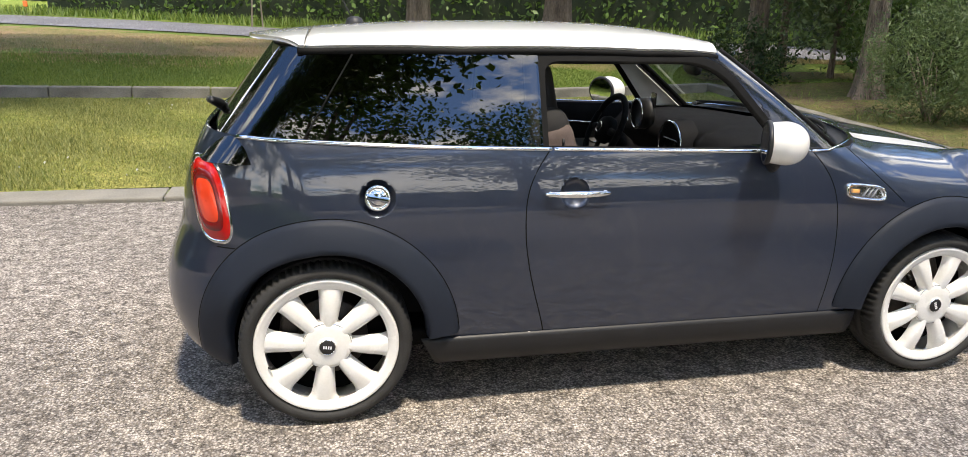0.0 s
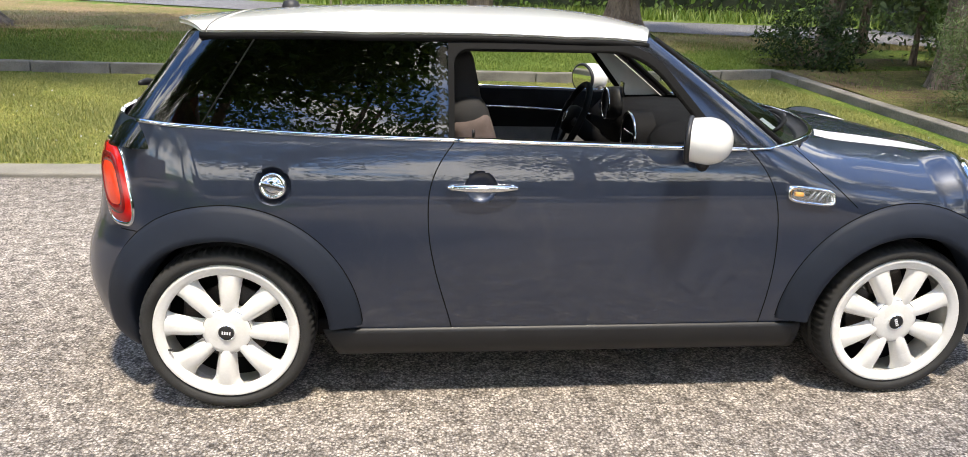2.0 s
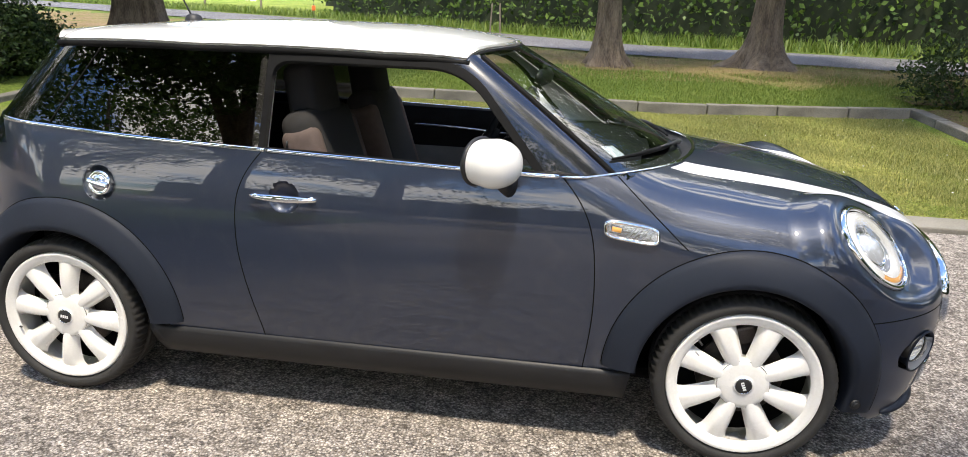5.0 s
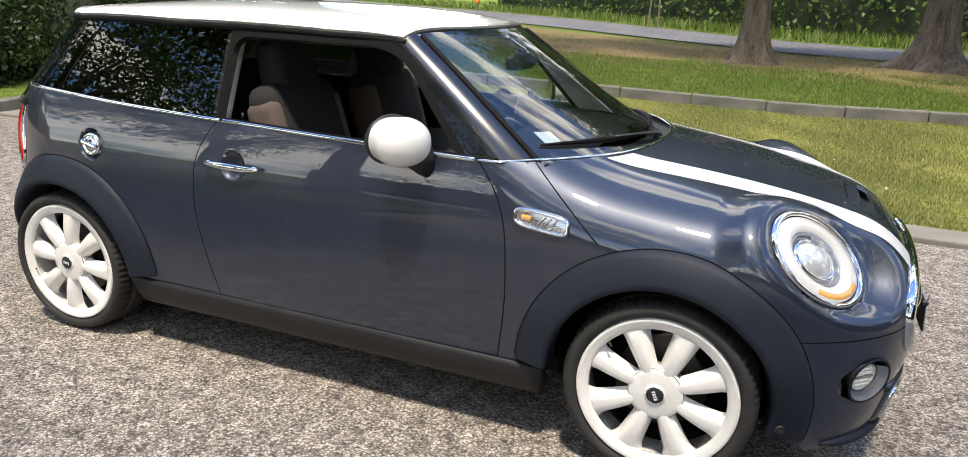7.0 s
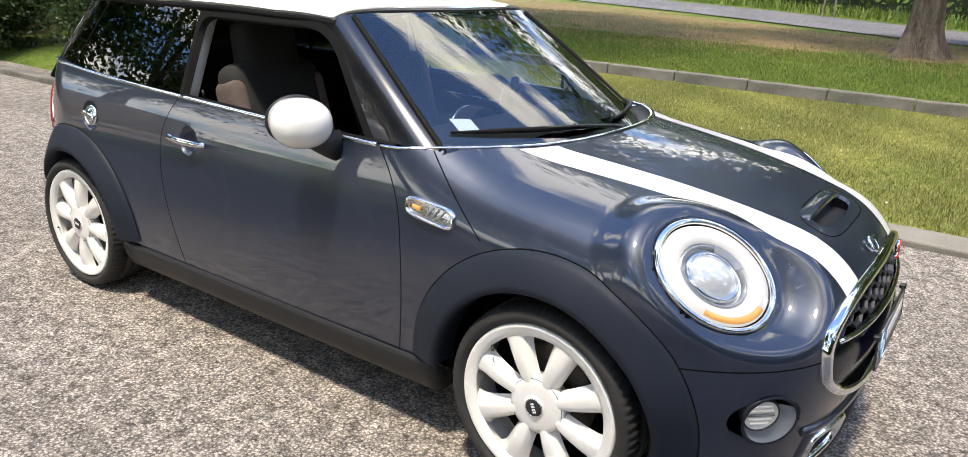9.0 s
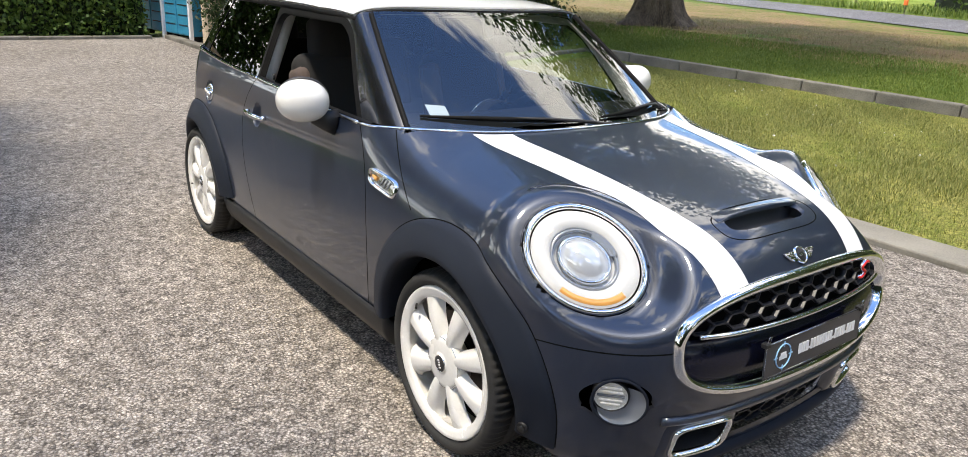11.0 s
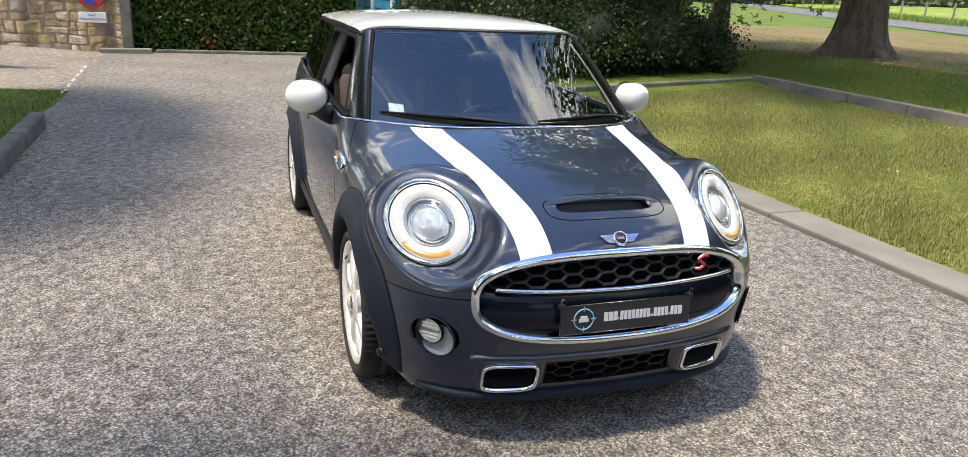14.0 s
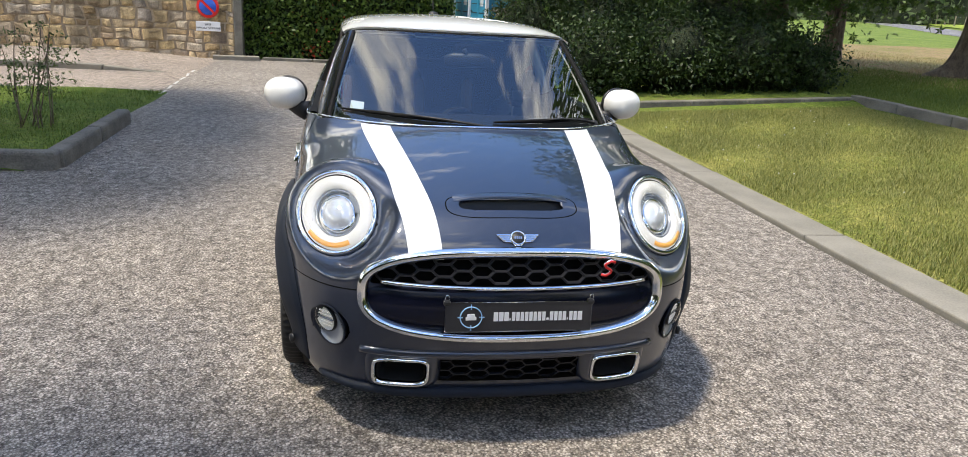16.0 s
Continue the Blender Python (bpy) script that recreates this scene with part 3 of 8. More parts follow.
# ---- kerbs ----
def kerb_stone_mesh(name, length, width, height, chamfer, material):
    bm = box_bm((length - 0.012, width, height), (0, 0, height / 2 - 0.12), bevel=chamfer, segments=2)
    me = bpy.data.meshes.new(name)
    bm.to_mesh(me)
    bm.free()
    me.materials.append(material)
    return me


def kerb_run(name, label, a, b, width, height, stone, material, zfun, chamfer=0.015):
    base = tagged(new(name), label, "kerb", kind="structure")
    a, b = Vector(a), Vector(b)
    n = max(1, round((b - a).length / stone))
    d = (b - a) / n
    me = kerb_stone_mesh("kerb_stone", d.length, width, height + 0.12, chamfer, material)
    for i in range(n):
        p = a + d * (i + 0.5)
        q = a + d * (i + 1)
        o = a + d * i
        z, tilt = float(zfun(p.x, p.y)), math.atan2(float(zfun(q.x, q.y)) - float(zfun(o.x, o.y)), d.length)
        ob = new("kerb_stone", me)
        ob.parent = base
        ob.matrix_world = pose(p.x, p.y, z + random.uniform(-0.004, 0.004), 0, math.degrees(-tilt), math.degrees(math.atan2(d.y, d.x)) + random.uniform(-0.25, 0.25))
    return base


kz = lambda x, y: float(lawn_far_z(x))
kerb_run("kerb_back", "raised weathered grey concrete kerb behind the lawn", (LAWN_X0 - 0.05, FAR_KERB(LAWN_X0) + 0.09), (LAWN_X1 + 0.1, FAR_KERB(LAWN_X1) + 0.09), 0.17, 0.16, 1.0, CONCRETE, kz)
kerb_run("kerb_back_side", "raised weathered grey concrete kerb running off behind the shrubs", (LAWN_X0 - 4.0, FAR_KERB(LAWN_X0) - 1.6), (LAWN_X0 - 0.05, FAR_KERB(LAWN_X0) + 0.09), 0.16, 0.10, 1.0, CONCRETE, lambda x, y: 0.16)
lz = lambda x, y: 0.03 + (0.24 - 0.03) * max(0, (y - LAWN_Y0) / 4.3)
kerb_run("kerb_side_west", "grey concrete kerb along the shrub bed", (LAWN_X0 - 0.05, FAR_KERB(LAWN_X0) + 0.05), (LAWN_X0 + 0.1, LAWN_Y0 - 0.3), 0.16, 0.13, 1.0, CONCRETE, lz)
rz_ = lambda x, y: 0.02 + 0.14 * max(0, (y - LAWN_Y0) / 5.3)
kerb_run("kerb_side_east", "raised weathered concrete kerb along the shrub border", (LAWN_X1 + 0.05, FAR_KERB(LAWN_X1) + 0.05), (LAWN_X1 + 0.0, LAWN_Y0 - 0.3), 0.18, 0.15, 1.0, CONCRETE, rz_)
kerb_run("kerb_front", "low flush pale concrete kerb between lawn and asphalt", (-5.3, 2.80), (7.0, 2.80), 0.33, 0.035, 2.0, PALE_CONCRETE, lambda x, y: 0.0, 0.012)
kerb_run("kerb_entry", "low kerb before the shrub bed", (-12.0, 2.15), (-5.4, 2.15), 0.2, 0.07, 1.0, CONCRETE, lambda x, y: 0.0)

# ---- the car: body surface ----
W_OF_Z = spline([0.10, 0.20, 0.30, 0.45, 0.60, 0.75, 0.85, 0.93, 1.00, 1.08], [0.68, 0.755, 0.782, 0.797, 0.803, 0.798, 0.786, 0.768, 0.742, 0.69])
NOSE_OF_Z = spline([0.10, 0.16, 0.22, 0.32, 0.45, 0.58, 0.68, 0.76, 0.84, 0.95], [3.10, 3.165, 3.20, 3.226, 3.252, 3.25, 3.225, 3.195, 3.15, 3.05])
TAIL_OF_Z = spline([0.15, 0.20, 0.28, 0.42, 0.55, 0.68, 0.84, 0.94, 1.02, 1.10], [-0.40, -0.50, -0.565, -0.60, -0.585, -0.535, -0.505, -0.47, -0.43, -0.38])
HOOD_OF_X = spline([1.6, 1.8, 1.95, 2.08, 2.22, 2.4, 2.6, 2.8, 2.95, 3.08, 3.17, 3.23, 3.35], [1.36, 1.22, 1.13, 1.06, 1.005, 0.972, 0.942, 0.903, 0.865, 0.822, 0.778, 0.735, 0.63])
BELT = spline([-0.6, -0.25, 0.17, 0.80, 1.335, 1.85, 2.05, 2.3], [1.045, 1.036, 1.012, 0.990, 0.976, 0.966, 0.968, 0.975])


_hy, _hp, _hr = radians(34), radians(38), 0.95         # the lamp's plane: turn, rake and lean of its long axis
HEAD_C = np.array([2.900, -0.6095, 0.765])
HEAD_N = np.array([math.cos(_hp) * math.cos(_hy), -math.cos(_hp) * math.sin(_hy), math.sin(_hp)])
_u = np.array([math.sin(_hy), math.cos(_hy), 0.0])
_v = np.cross(_u, HEAD_N) * (1 if np.cross(_u, HEAD_N)[2] > 0 else -1)
HEAD_U, HEAD_V = _u * math.cos(_hr) + _v * math.sin(_hr), _v * math.cos(_hr) - _u * math.sin(_hr)
HEAD_A, HEAD_B = 0.149, 0.188


def body_f(p):
    """Below nought inside the car's painted body."""
    x, y, z = p[..., 0], np.abs(p[..., 1]), p[..., 2]
    side = y - W_OF_Z(z) * (1 - 0.010 * ((x - 1.2) / 1.4) ** 2)
    nose = x - (NOSE_OF_Z(z) - 0.18 * y**2 - 1.42 * y**6)
    tail = (TAIL_OF_Z(z) + 0.05 * y**2 + 1.6 * y**6) - x
    top = z - (HOOD_OF_X(x) - 0.15 * y**2 - 0.5 * np.maximum(y - 0.5, 0) ** 2 + 0.022 * np.exp(-(((x - 2.80) / 0.19) ** 2) - ((y - 0.62) / 0.13) ** 2))
    f = smax(side, nose, 0.07)
    f = smax(f, tail, 0.07)
    f = np.where(x > 1.5, smax(f, top, 0.13), f)
    # a raised collar levels the skin round each headlight
    d = np.stack([x, -y, z], -1) - HEAD_C
    r = np.hypot(d @ HEAD_U / HEAD_A, d @ HEAD_V / HEAD_B)
    w = np.clip((1.72 - r) / 0.68, 0, 1)
    w = w * w * (3 - 2 * w) * np.clip((x - 2.54) / 0.14, 0, 1) * np.clip((z - 0.55) / 0.08, 0, 1)
    return f * (1 - w) + (d @ HEAD_N + 0.011) * w


def gradient(fun, p, e=1e-4):
    g = np.stack([(fun(p + d) - fun(p - d)) / (2 * e) for d in np.eye(3) * e], -1)
    return g / np.linalg.norm(g, axis=-1, keepdims=True)


def cast(fun, origin, way, far=2.2, near=0.0):
    """Where rays from inside leave the surface."""
    lo, hi = np.full(origin.shape[:-1], near), np.full(origin.shape[:-1], far)
    for _ in range(34):
        mid = (lo + hi) / 2
        inside = fun(origin + way * mid[..., None]) < 0
        lo, hi = np.where(inside, mid, lo), np.where(inside, hi, mid)
    return origin + way * lo[..., None]


def settle(fun, p, rounds=6, e=1e-4):
    """Moves points along the slope onto the surface."""
    p = np.array(p, float)
    for _ in range(rounds):
        g = np.stack([(fun(p + d) - fun(p - d)) / (2 * e) for d in np.eye(3) * e], -1)
        p = p - (fun(p) / np.maximum((g**2).sum(-1), 1e-6))[..., None] * g
    return p


def side_at(x, z, lift=0.0, s=-1):
    """Points on the body's flank at (x, z); s is -1 for the right-hand side."""
    x, z = np.broadcast_arrays(np.asarray(x, float), np.asarray(z, float))
    o = np.stack([x, 0 * x, z], -1)
    p = cast(body_f, o, np.broadcast_to(np.array([0.0, -1, 0]), o.shape))
    p = p + gradient(body_f, p) * lift
    p[..., 1] *= -s
    return p


def top_at(x, y, lift=0.0):
    x, y = np.broadcast_arrays(np.asarray(x, float), np.asarray(y, float))
    o = np.stack([x, y, 0 * x + 0.55], -1)
    p = cast(body_f, o, np.broadcast_to(np.array([0.0, 0, 1]), o.shape))
    return p + gradient(body_f, p) * lift


def nose_at(y, z, lift=0.0):
    y, z = np.broadcast_arrays(np.asarray(y, float), np.asarray(z, float))
    o = np.stack([0 * y + 2.4, y, z], -1)
    p = cast(body_f, o, np.broadcast_to(np.array([1.0, 0, 0]), o.shape))
    return p + gradient(body_f, p) * lift


GR_Z, GR_H, GR_W, GR_N = 0.564, 0.152, 0.525, 2.8
ARCH_R, ARCH_F = (0.012, 0.305), (2.486, 0.305)


def grille_s(y, z, grow=0.0):
    return (np.abs(y / (GR_W + grow)) ** GR_N + np.abs((z - GR_Z) / (GR_H + grow)) ** GR_N) ** (1 / GR_N) - 1


DOOR_REAR = spline([0.28, 0.31, 0.45, 0.578, 0.66, 0.732, 0.80, 0.86, 0.92, 0.998], [0.80, 0.794, 0.756, 0.726, 0.714, 0.711, 0.714, 0.728, 0.757, 0.815])
DOOR_FRONT = spline([0.28, 0.307, 0.43, 0.55, 0.66, 0.769, 0.83, 0.875, 0.92, 0.97], [1.957, 1.960, 1.974, 1.980, 1.976, 1.962, 1.943, 1.920, 1.888, 1.842])
# the lower edge of the bonnet round the nose, as a height over the angle in plan
COWL = lambda y: 2.335 - 0.30 * (np.abs(y) / 0.735) ** 2.2

CUTS = {
    "belt": lambda p: np.where(p[..., 0] < 2.06, p[..., 2] - BELT(p[..., 0]), 0.5 - 1.0),
    "cowl": lambda p: np.where((p[..., 0] > 1.95) & (p[..., 2] > np.where(p[..., 0] < 2.06, BELT(p[..., 0]) - 0.002, 0.93)) & (np.abs(p[..., 1]) < 0.736), COWL(p[..., 1]) - p[..., 0], -1.0),
    "arch_r": lambda p: np.hypot(p[..., 0] - ARCH_R[0], p[..., 2] - ARCH_R[1]) - 0.40,
    "arch_f": lambda p: np.hypot(p[..., 0] - ARCH_F[0], p[..., 2] - ARCH_F[1]) - 0.40,
    "door_r": lambda p: p[..., 0] - DOOR_REAR(p[..., 2]),
    "door_f": lambda p: p[..., 0] - DOOR_FRONT(p[..., 2]),
    "wing": lambda p: (p[..., 0] - 2.02) * 0.66 + (p[..., 2] - 0.975) * 0.75,
    "bonnet": lambda p: p[..., 2] - (0.572 - 0.03 * np.clip((np.abs(p[..., 1]) - 0.5) / 0.3, 0, 1)),
    "tail": lambda p: p[..., 2] - 0.655,
    "grille": lambda p: np.where(p[..., 0] > 2.8, grille_s(p[..., 1], p[..., 2], -0.008) * 0.2, 1.0),
    "lower": lambda p: np.where((p[..., 0] > 2.8), np.maximum(np.abs(p[..., 1]) - 0.47, np.abs(p[..., 2] - 0.278) - 0.052), 1.0),
    "fog": lambda p: np.where(p[..., 0] > 2.7, np.hypot(np.abs(p[..., 1]) - 0.625, p[..., 2] - 0.412) - 0.068, 1.0),
    "head": lambda p: np.hypot((np.stack([p[..., 0], -np.abs(p[..., 1]), p[..., 2]], -1) - HEAD_C) @ HEAD_U / HEAD_A, (np.stack([p[..., 0], -np.abs(p[..., 1]), p[..., 2]], -1) - HEAD_C) @ HEAD_V / HEAD_B) * 0.15 - 0.15
    + np.where(p[..., 0] < 2.5, 1.0, 0.0),
    "sill": lambda p: p[..., 2] - np.where((p[..., 0] > 0.1) & (p[..., 0] < 2.3), 0.297, -1.0),
    "under": lambda p: p[..., 2] - np.interp(p[..., 0], [-0.6, -0.35, 0.1, 2.3, 2.9, 3.3], [0.20, 0.185, 0.15, 0.15, 0.16, 0.165]),
    "scoop": lambda p: np.where((p[..., 0] > 2.8) & (p[..., 2] > 0.7), (np.abs(p[..., 1] / 0.188) ** 3.2 + np.abs((p[..., 0] - 3.040) / 0.034) ** 3.2) ** (1 / 3.2) * 0.04 - 0.04, 1.0),
    "bowl": lambda p: np.where((p[..., 0] > 0.7) & (p[..., 0] < 1.1), np.hypot(p[..., 0] - 0.893, p[..., 2] - 0.832) - 0.056, 1.0),
    "fuel": lambda p: np.where((p[..., 0] < 0.5) & (p[..., 1] < 0), np.hypot(p[..., 0] - 0.188, p[..., 2] - 0.834) - 0.063, 1.0),
    "tail_lamp": lambda p: np.where(p[..., 0] < 0, (np.abs((p[..., 2] - 0.811) / 0.136) ** 3.2 + np.abs((p[..., 0] + 0.372 + 0.16 * (p[..., 2] - 0.811)) / 0.060) ** 3.2) ** (1 / 3.2) * 0.08 - 0.08, 1.0),
}


def body_grid():
    """A net over the whole body: rays from a spine, turning to the poles at nose and tail."""
    t = np.linspace(0, 1, 150)
    rear_x, rear_a = 0.35 - 0.55 * t**0.9, -(math.pi / 2) * t**1.7 * 0.985
    front_x, front_a = 1.95 + 0.85 * t**0.9, (math.pi / 2) * t**1.9 * 0.985
    mid_x = np.linspace(0.35, 1.95, 170)[1:-1]
    xo = np.concatenate([rear_x[::-1], mid_x, front_x])
    an = np.concatenate([rear_a[::-1], 0 * mid_x, front_a])
    th = np.linspace(-math.pi, math.pi, 527)         # 0 is straight up, positive to the car's left
    xo, th2 = np.meshgrid(xo, th, indexing="ij")
    an = np.repeat(an[:, None], len(th), 1)
    o = np.stack([xo, 0 * xo, 0 * xo + 0.55], -1)
    way = np.stack([np.sin(an), np.cos(an) * np.sin(th2), np.cos(an) * np.cos(th2)], -1)
    return cast(body_f, o, way)


def snap(p, fun, cell, surf):
    """Draws the vertices next to a cut onto it, along the surface."""
    shape = p.shape
    p, cell = p.reshape(-1, 3).copy(), cell.reshape(-1)
    s = fun(p)
    e = 1e-4
    k = np.nonzero((np.abs(s) < 3 * cell) & (np.abs(s) > 1e-6))[0]
    for _ in range(2):
        q = p[k]
        s = fun(q)
        g = np.stack([(fun(q + d) - fun(q - d)) / (2 * e) for d in np.eye(3) * e], -1)
        n = gradient(surf, q)
        g = g - (g * n).sum(-1, keepdims=True) * n
        g2 = np.maximum((g**2).sum(-1), 1e-4)
        near = (np.abs(s) / np.sqrt(g2) < cell[k]) & (g2 > 0.01) & (g2 < 25)
        p[k] = np.where(near[..., None], settle(surf, q - (s / g2)[..., None] * g, 2), q)
    return p.reshape(shape)


grid_p = body_grid()
step_u = np.linalg.norm(np.diff(grid_p, axis=0, append=grid_p[-1:]), axis=-1)
step_v = np.linalg.norm(np.diff(grid_p, axis=1, append=grid_p[:, -1:]), axis=-1)
cell_p = 0.52 * np.maximum(step_u, step_v)
for cut_name in ("under", "sill", "belt", "cowl", "tail", "bonnet", "wing", "door_r", "door_f", "lower", "scoop", "bowl", "fuel", "tail_lamp", "fog", "head", "grille"):
    grid_p = snap(grid_p, CUTS[cut_name], cell_p, body_f)
NU, NV = grid_p.shape[:2]
flat_p = grid_p.reshape(-1, 3)
flat_n = gradient(body_f, flat_p)
quads = np.array(grid_faces(NU, NV))
mid_p = flat_p[quads].mean(1)
val = {k: fun(mid_p) for k, fun in CUTS.items()}
gone = (val["belt"] > 0) | (val["cowl"] > 0) | (val["arch_r"] < 0) | (val["arch_f"] < 0) | (val["grille"] < 0) | (val["lower"] < 0) | (val["head"] < 0) | (val["fog"] < 0) | (val["sill"] < 0) | (val["under"] < 0) | (val["scoop"] < 0) | (val["bowl"] < 0) | (val["fuel"] < 0) | (val["tail_lamp"] < 0)
right = mid_p[:, 1] < 0
in_door = (val["door_r"] > 0) & (val["door_f"] < 0)
front_zone = (val["wing"] > 0) & (mid_p[:, 0] > 1.9)
is_bonnet = front_zone & (val["bonnet"] > 0)
is_bumper = front_zone & ~is_bonnet & (mid_p[:, 0] > 2.47)
is_wing = ~in_door & (val["door_f"] > 0) & ~is_bonnet & ~is_bumper
is_quarter = (val["door_r"] < 0) & ((mid_p[:, 0] > -0.05) | (val["tail"] > 0)) & ~((mid_p[:, 0] < -0.36) & (np.abs(mid_p[:, 1]) < 0.50))
is_gate = (val["door_r"] < 0) & (mid_p[:, 0] < -0.3) & (np.abs(mid_p[:, 1]) < 0.50) & (val["tail"] > 0)
is_rear_bumper = (val["door_r"] < 0) & ~is_quarter & ~is_gate


def largest(q):
    """The faces of the largest joined piece."""
    up = {}

    def root(k):
        while up.setdefault(k, k) != k:
            up[k] = up[up[k]]
            k = up[k]
        return k
    for f in q.tolist():
        a = root(f[0])
        for k in f[1:]:
            up[root(k)] = a
    ids = np.array([root(k) for k in q[:, 0].tolist()])
    vals, num = np.unique(ids, return_counts=True)
    return q[ids == vals[num.argmax()]]


def shell(name, mask, material, parent, label="", src=None, inset=0.012, whole=False):
    """One pressed panel out of the net, with its edge turned in."""
    pq, pp, pn, pg = src or (quads, flat_p, flat_n, gone)
    q = pq[mask & ~pg]
    q = largest(q) if whole else q
    used, back = np.unique(q, return_inverse=True)
    q = back.reshape(-1, 4)
    v, n = pp[used], pn[used]
    edges = {}
    for f in q:
        for a, b in zip(f, np.roll(f, -1)):
            edges[(a, b)] = 1
    rim = [(a, b) for a, b in edges if (b, a) not in edges]
    inner, verts, normals, faces = {}, list(v), list(n), [tuple(f) for f in q]
    for a, b in rim:
        for k in (a, b):
            if k not in inner:
                inner[k] = len(verts)
                verts.append(v[k] - n[k] * inset)
                normals.append(n[k])
        faces.append((b, a, inner[a], inner[b]))
    return mesh_ob(name, verts, faces, material, parent, label, normals=normals)


car = thing("car", "dark grey-blue three-door hatchback, white roof, white wheels, parked on asphalt", "car")
bonnet = shell("bonnet", is_bonnet, PAINT, car, "dark grey-blue metallic clamshell bonnet")
front_bumper = shell("front_bumper", is_bumper, PAINT, car)
rear_bumper = shell("rear_bumper", is_rear_bumper, PAINT, car)
tailgate = shell("tailgate", is_gate, PAINT, car)
door_right = shell("door", in_door & right, PAINT, car)
door_left = shell("door", in_door & ~right, PAINT, car)
wing_right = shell("front_wing", is_wing & right, PAINT, car, whole=True)
wing_left = shell("front_wing", is_wing & ~right, PAINT, car, whole=True)
quarter_right = shell("rear_quarter_panel", is_quarter & right, PAINT, car)
quarter_left = shell("rear_quarter_panel", is_quarter & ~right, PAINT, car)


def seam_strip(points, normals, parent, width=0.0032, depth=0.004):
    """A dark gap: a shallow channel just under the paint along a seam."""
    return mesh_ob("seam", *tube([p - n * 0.0012 for p, n in zip(points, normals)], width, 6, normal=normals, flat=0.6), DARK, parent)


def flank_line(x, z, parent, s, width=0.0032):
    p = side_at(x, z, 0, s)
    q = p.copy()
    n = gradient(body_f, q)
    seam_strip(p, n, parent, width)


for s, dr, wg, qt in ((-1, door_right, wing_right, quarter_right), (1, door_left, wing_left, quarter_left)):
    zz = np.linspace(0.298, 0.986, 60)
    flank_line(DOOR_REAR(zz), zz, dr, s)
    zz = np.linspace(0.298, 0.962, 60)
    flank_line(DOOR_FRONT(zz), zz, dr, s)
    xx = np.linspace(0.80, 1.957, 60)
    flank_line(xx, 0 * xx + 0.299, dr, s, 0.003)
    xx = np.linspace(2.03, 2.27, 40)
    flank_line(xx, 0.975 - (xx - 2.02) * 0.88, bonnet, s)
    xx = np.linspace(-0.36, -0.295, 14)
    flank_line(xx, 0.655 + 0 * xx, qt, s)
    # bonnet edge over the bumper, from the wheel arch to the grille
    yy = np.linspace(0.80, 0.515, 60) * s
    zz = 0.572 - 0.03 * np.clip((np.abs(yy) - 0.5) / 0.3, 0, 1)
    p = settle(body_f, np.stack([3.26 - 0.18 * yy**2 - 1.42 * yy**6, yy * 0.985, zz], -1), 10)
    p[:, 2] = zz
    p = settle(body_f, p, 4)
    seam_strip(p, gradient(body_f, p), bonnet)

# ---- the car: glasshouse and roof ----
def screen_x(y, z):
    """The windscreen's glass: raked, and bowed more at its foot."""
    return 2.285 - 1.80 * (z - 0.96) - (0.62 - 0.80 * (z - 0.97)) * y**2


def house_f(p):
    """Below nought inside the glasshouse."""
    x, y, z = p[..., 0], np.abs(p[..., 1]), p[..., 2]
    dz = z - 0.99
    side = y - (0.735 - 0.36 * dz - 0.12 * dz**2) * (1 - 0.055 * ((x - 0.85) / 1.15) ** 2)
    screen = (x - screen_x(y, z)) / 2.06
    back = ((-0.395 + 0.80 * (z - 1.04) + 0.20 * y**2) - x) / 1.28
    return smax(smax(side, screen, 0.05), back, 0.12)


def house_side(p):
    x, y, z = p[..., 0], np.abs(p[..., 1]), p[..., 2]
    dz = z - 0.99
    return y - (0.735 - 0.36 * dz - 0.12 * dz**2) * (1 - 0.055 * ((x - 0.85) / 1.15) ** 2)


def opening_s(p):
    """The front side window's hole: rear edge, top edge and the sloping pillar, with rounded corners."""
    x, z = p[..., 0], p[..., 2]
    return smax(smax(0.803 - x, z - 1.284, 0.06), (x - 1.478) * 0.758 + (z - 1.288) * 0.652, 0.10)


HOUSE_CUTS = {
    "open": opening_s,
    "frame": lambda p: opening_s(p) - 0.026,
    "b_post": lambda p: p[..., 0] - 0.782,
    "quarter": lambda p: (p[..., 0] - (-0.05 + 0.63 * (p[..., 2] - 1.026))) * 0.85,
    "gate": lambda p: (p[..., 0] - (-0.255 + 0.78 * (p[..., 2] - 1.03))) * 0.8,
    "screen": lambda p: np.where(p[..., 0] > 1.25, house_side(p) + 0.05, 1.0),
    "screen_top": lambda p: np.where(p[..., 0] > 1.2, p[..., 2] - 1.345, 1.0),
    "head_rail": lambda p: p[..., 2] - 1.304,
}
fan = np.linspace(0, math.pi / 2, 90)
h_x = np.concatenate([np.full(70, 0.5), np.linspace(0.5, 1.1, 80)[1:-1], np.full(90, 1.1)])
h_a = np.concatenate([-np.linspace(0, math.pi / 2, 70)[::-1], np.zeros(78), fan])
h_z = np.linspace(0.945, 1.322, 106)
hx, hz = np.meshgrid(h_x, h_z, indexing="ij")
ha = np.repeat(h_a[:, None], len(h_z), 1)
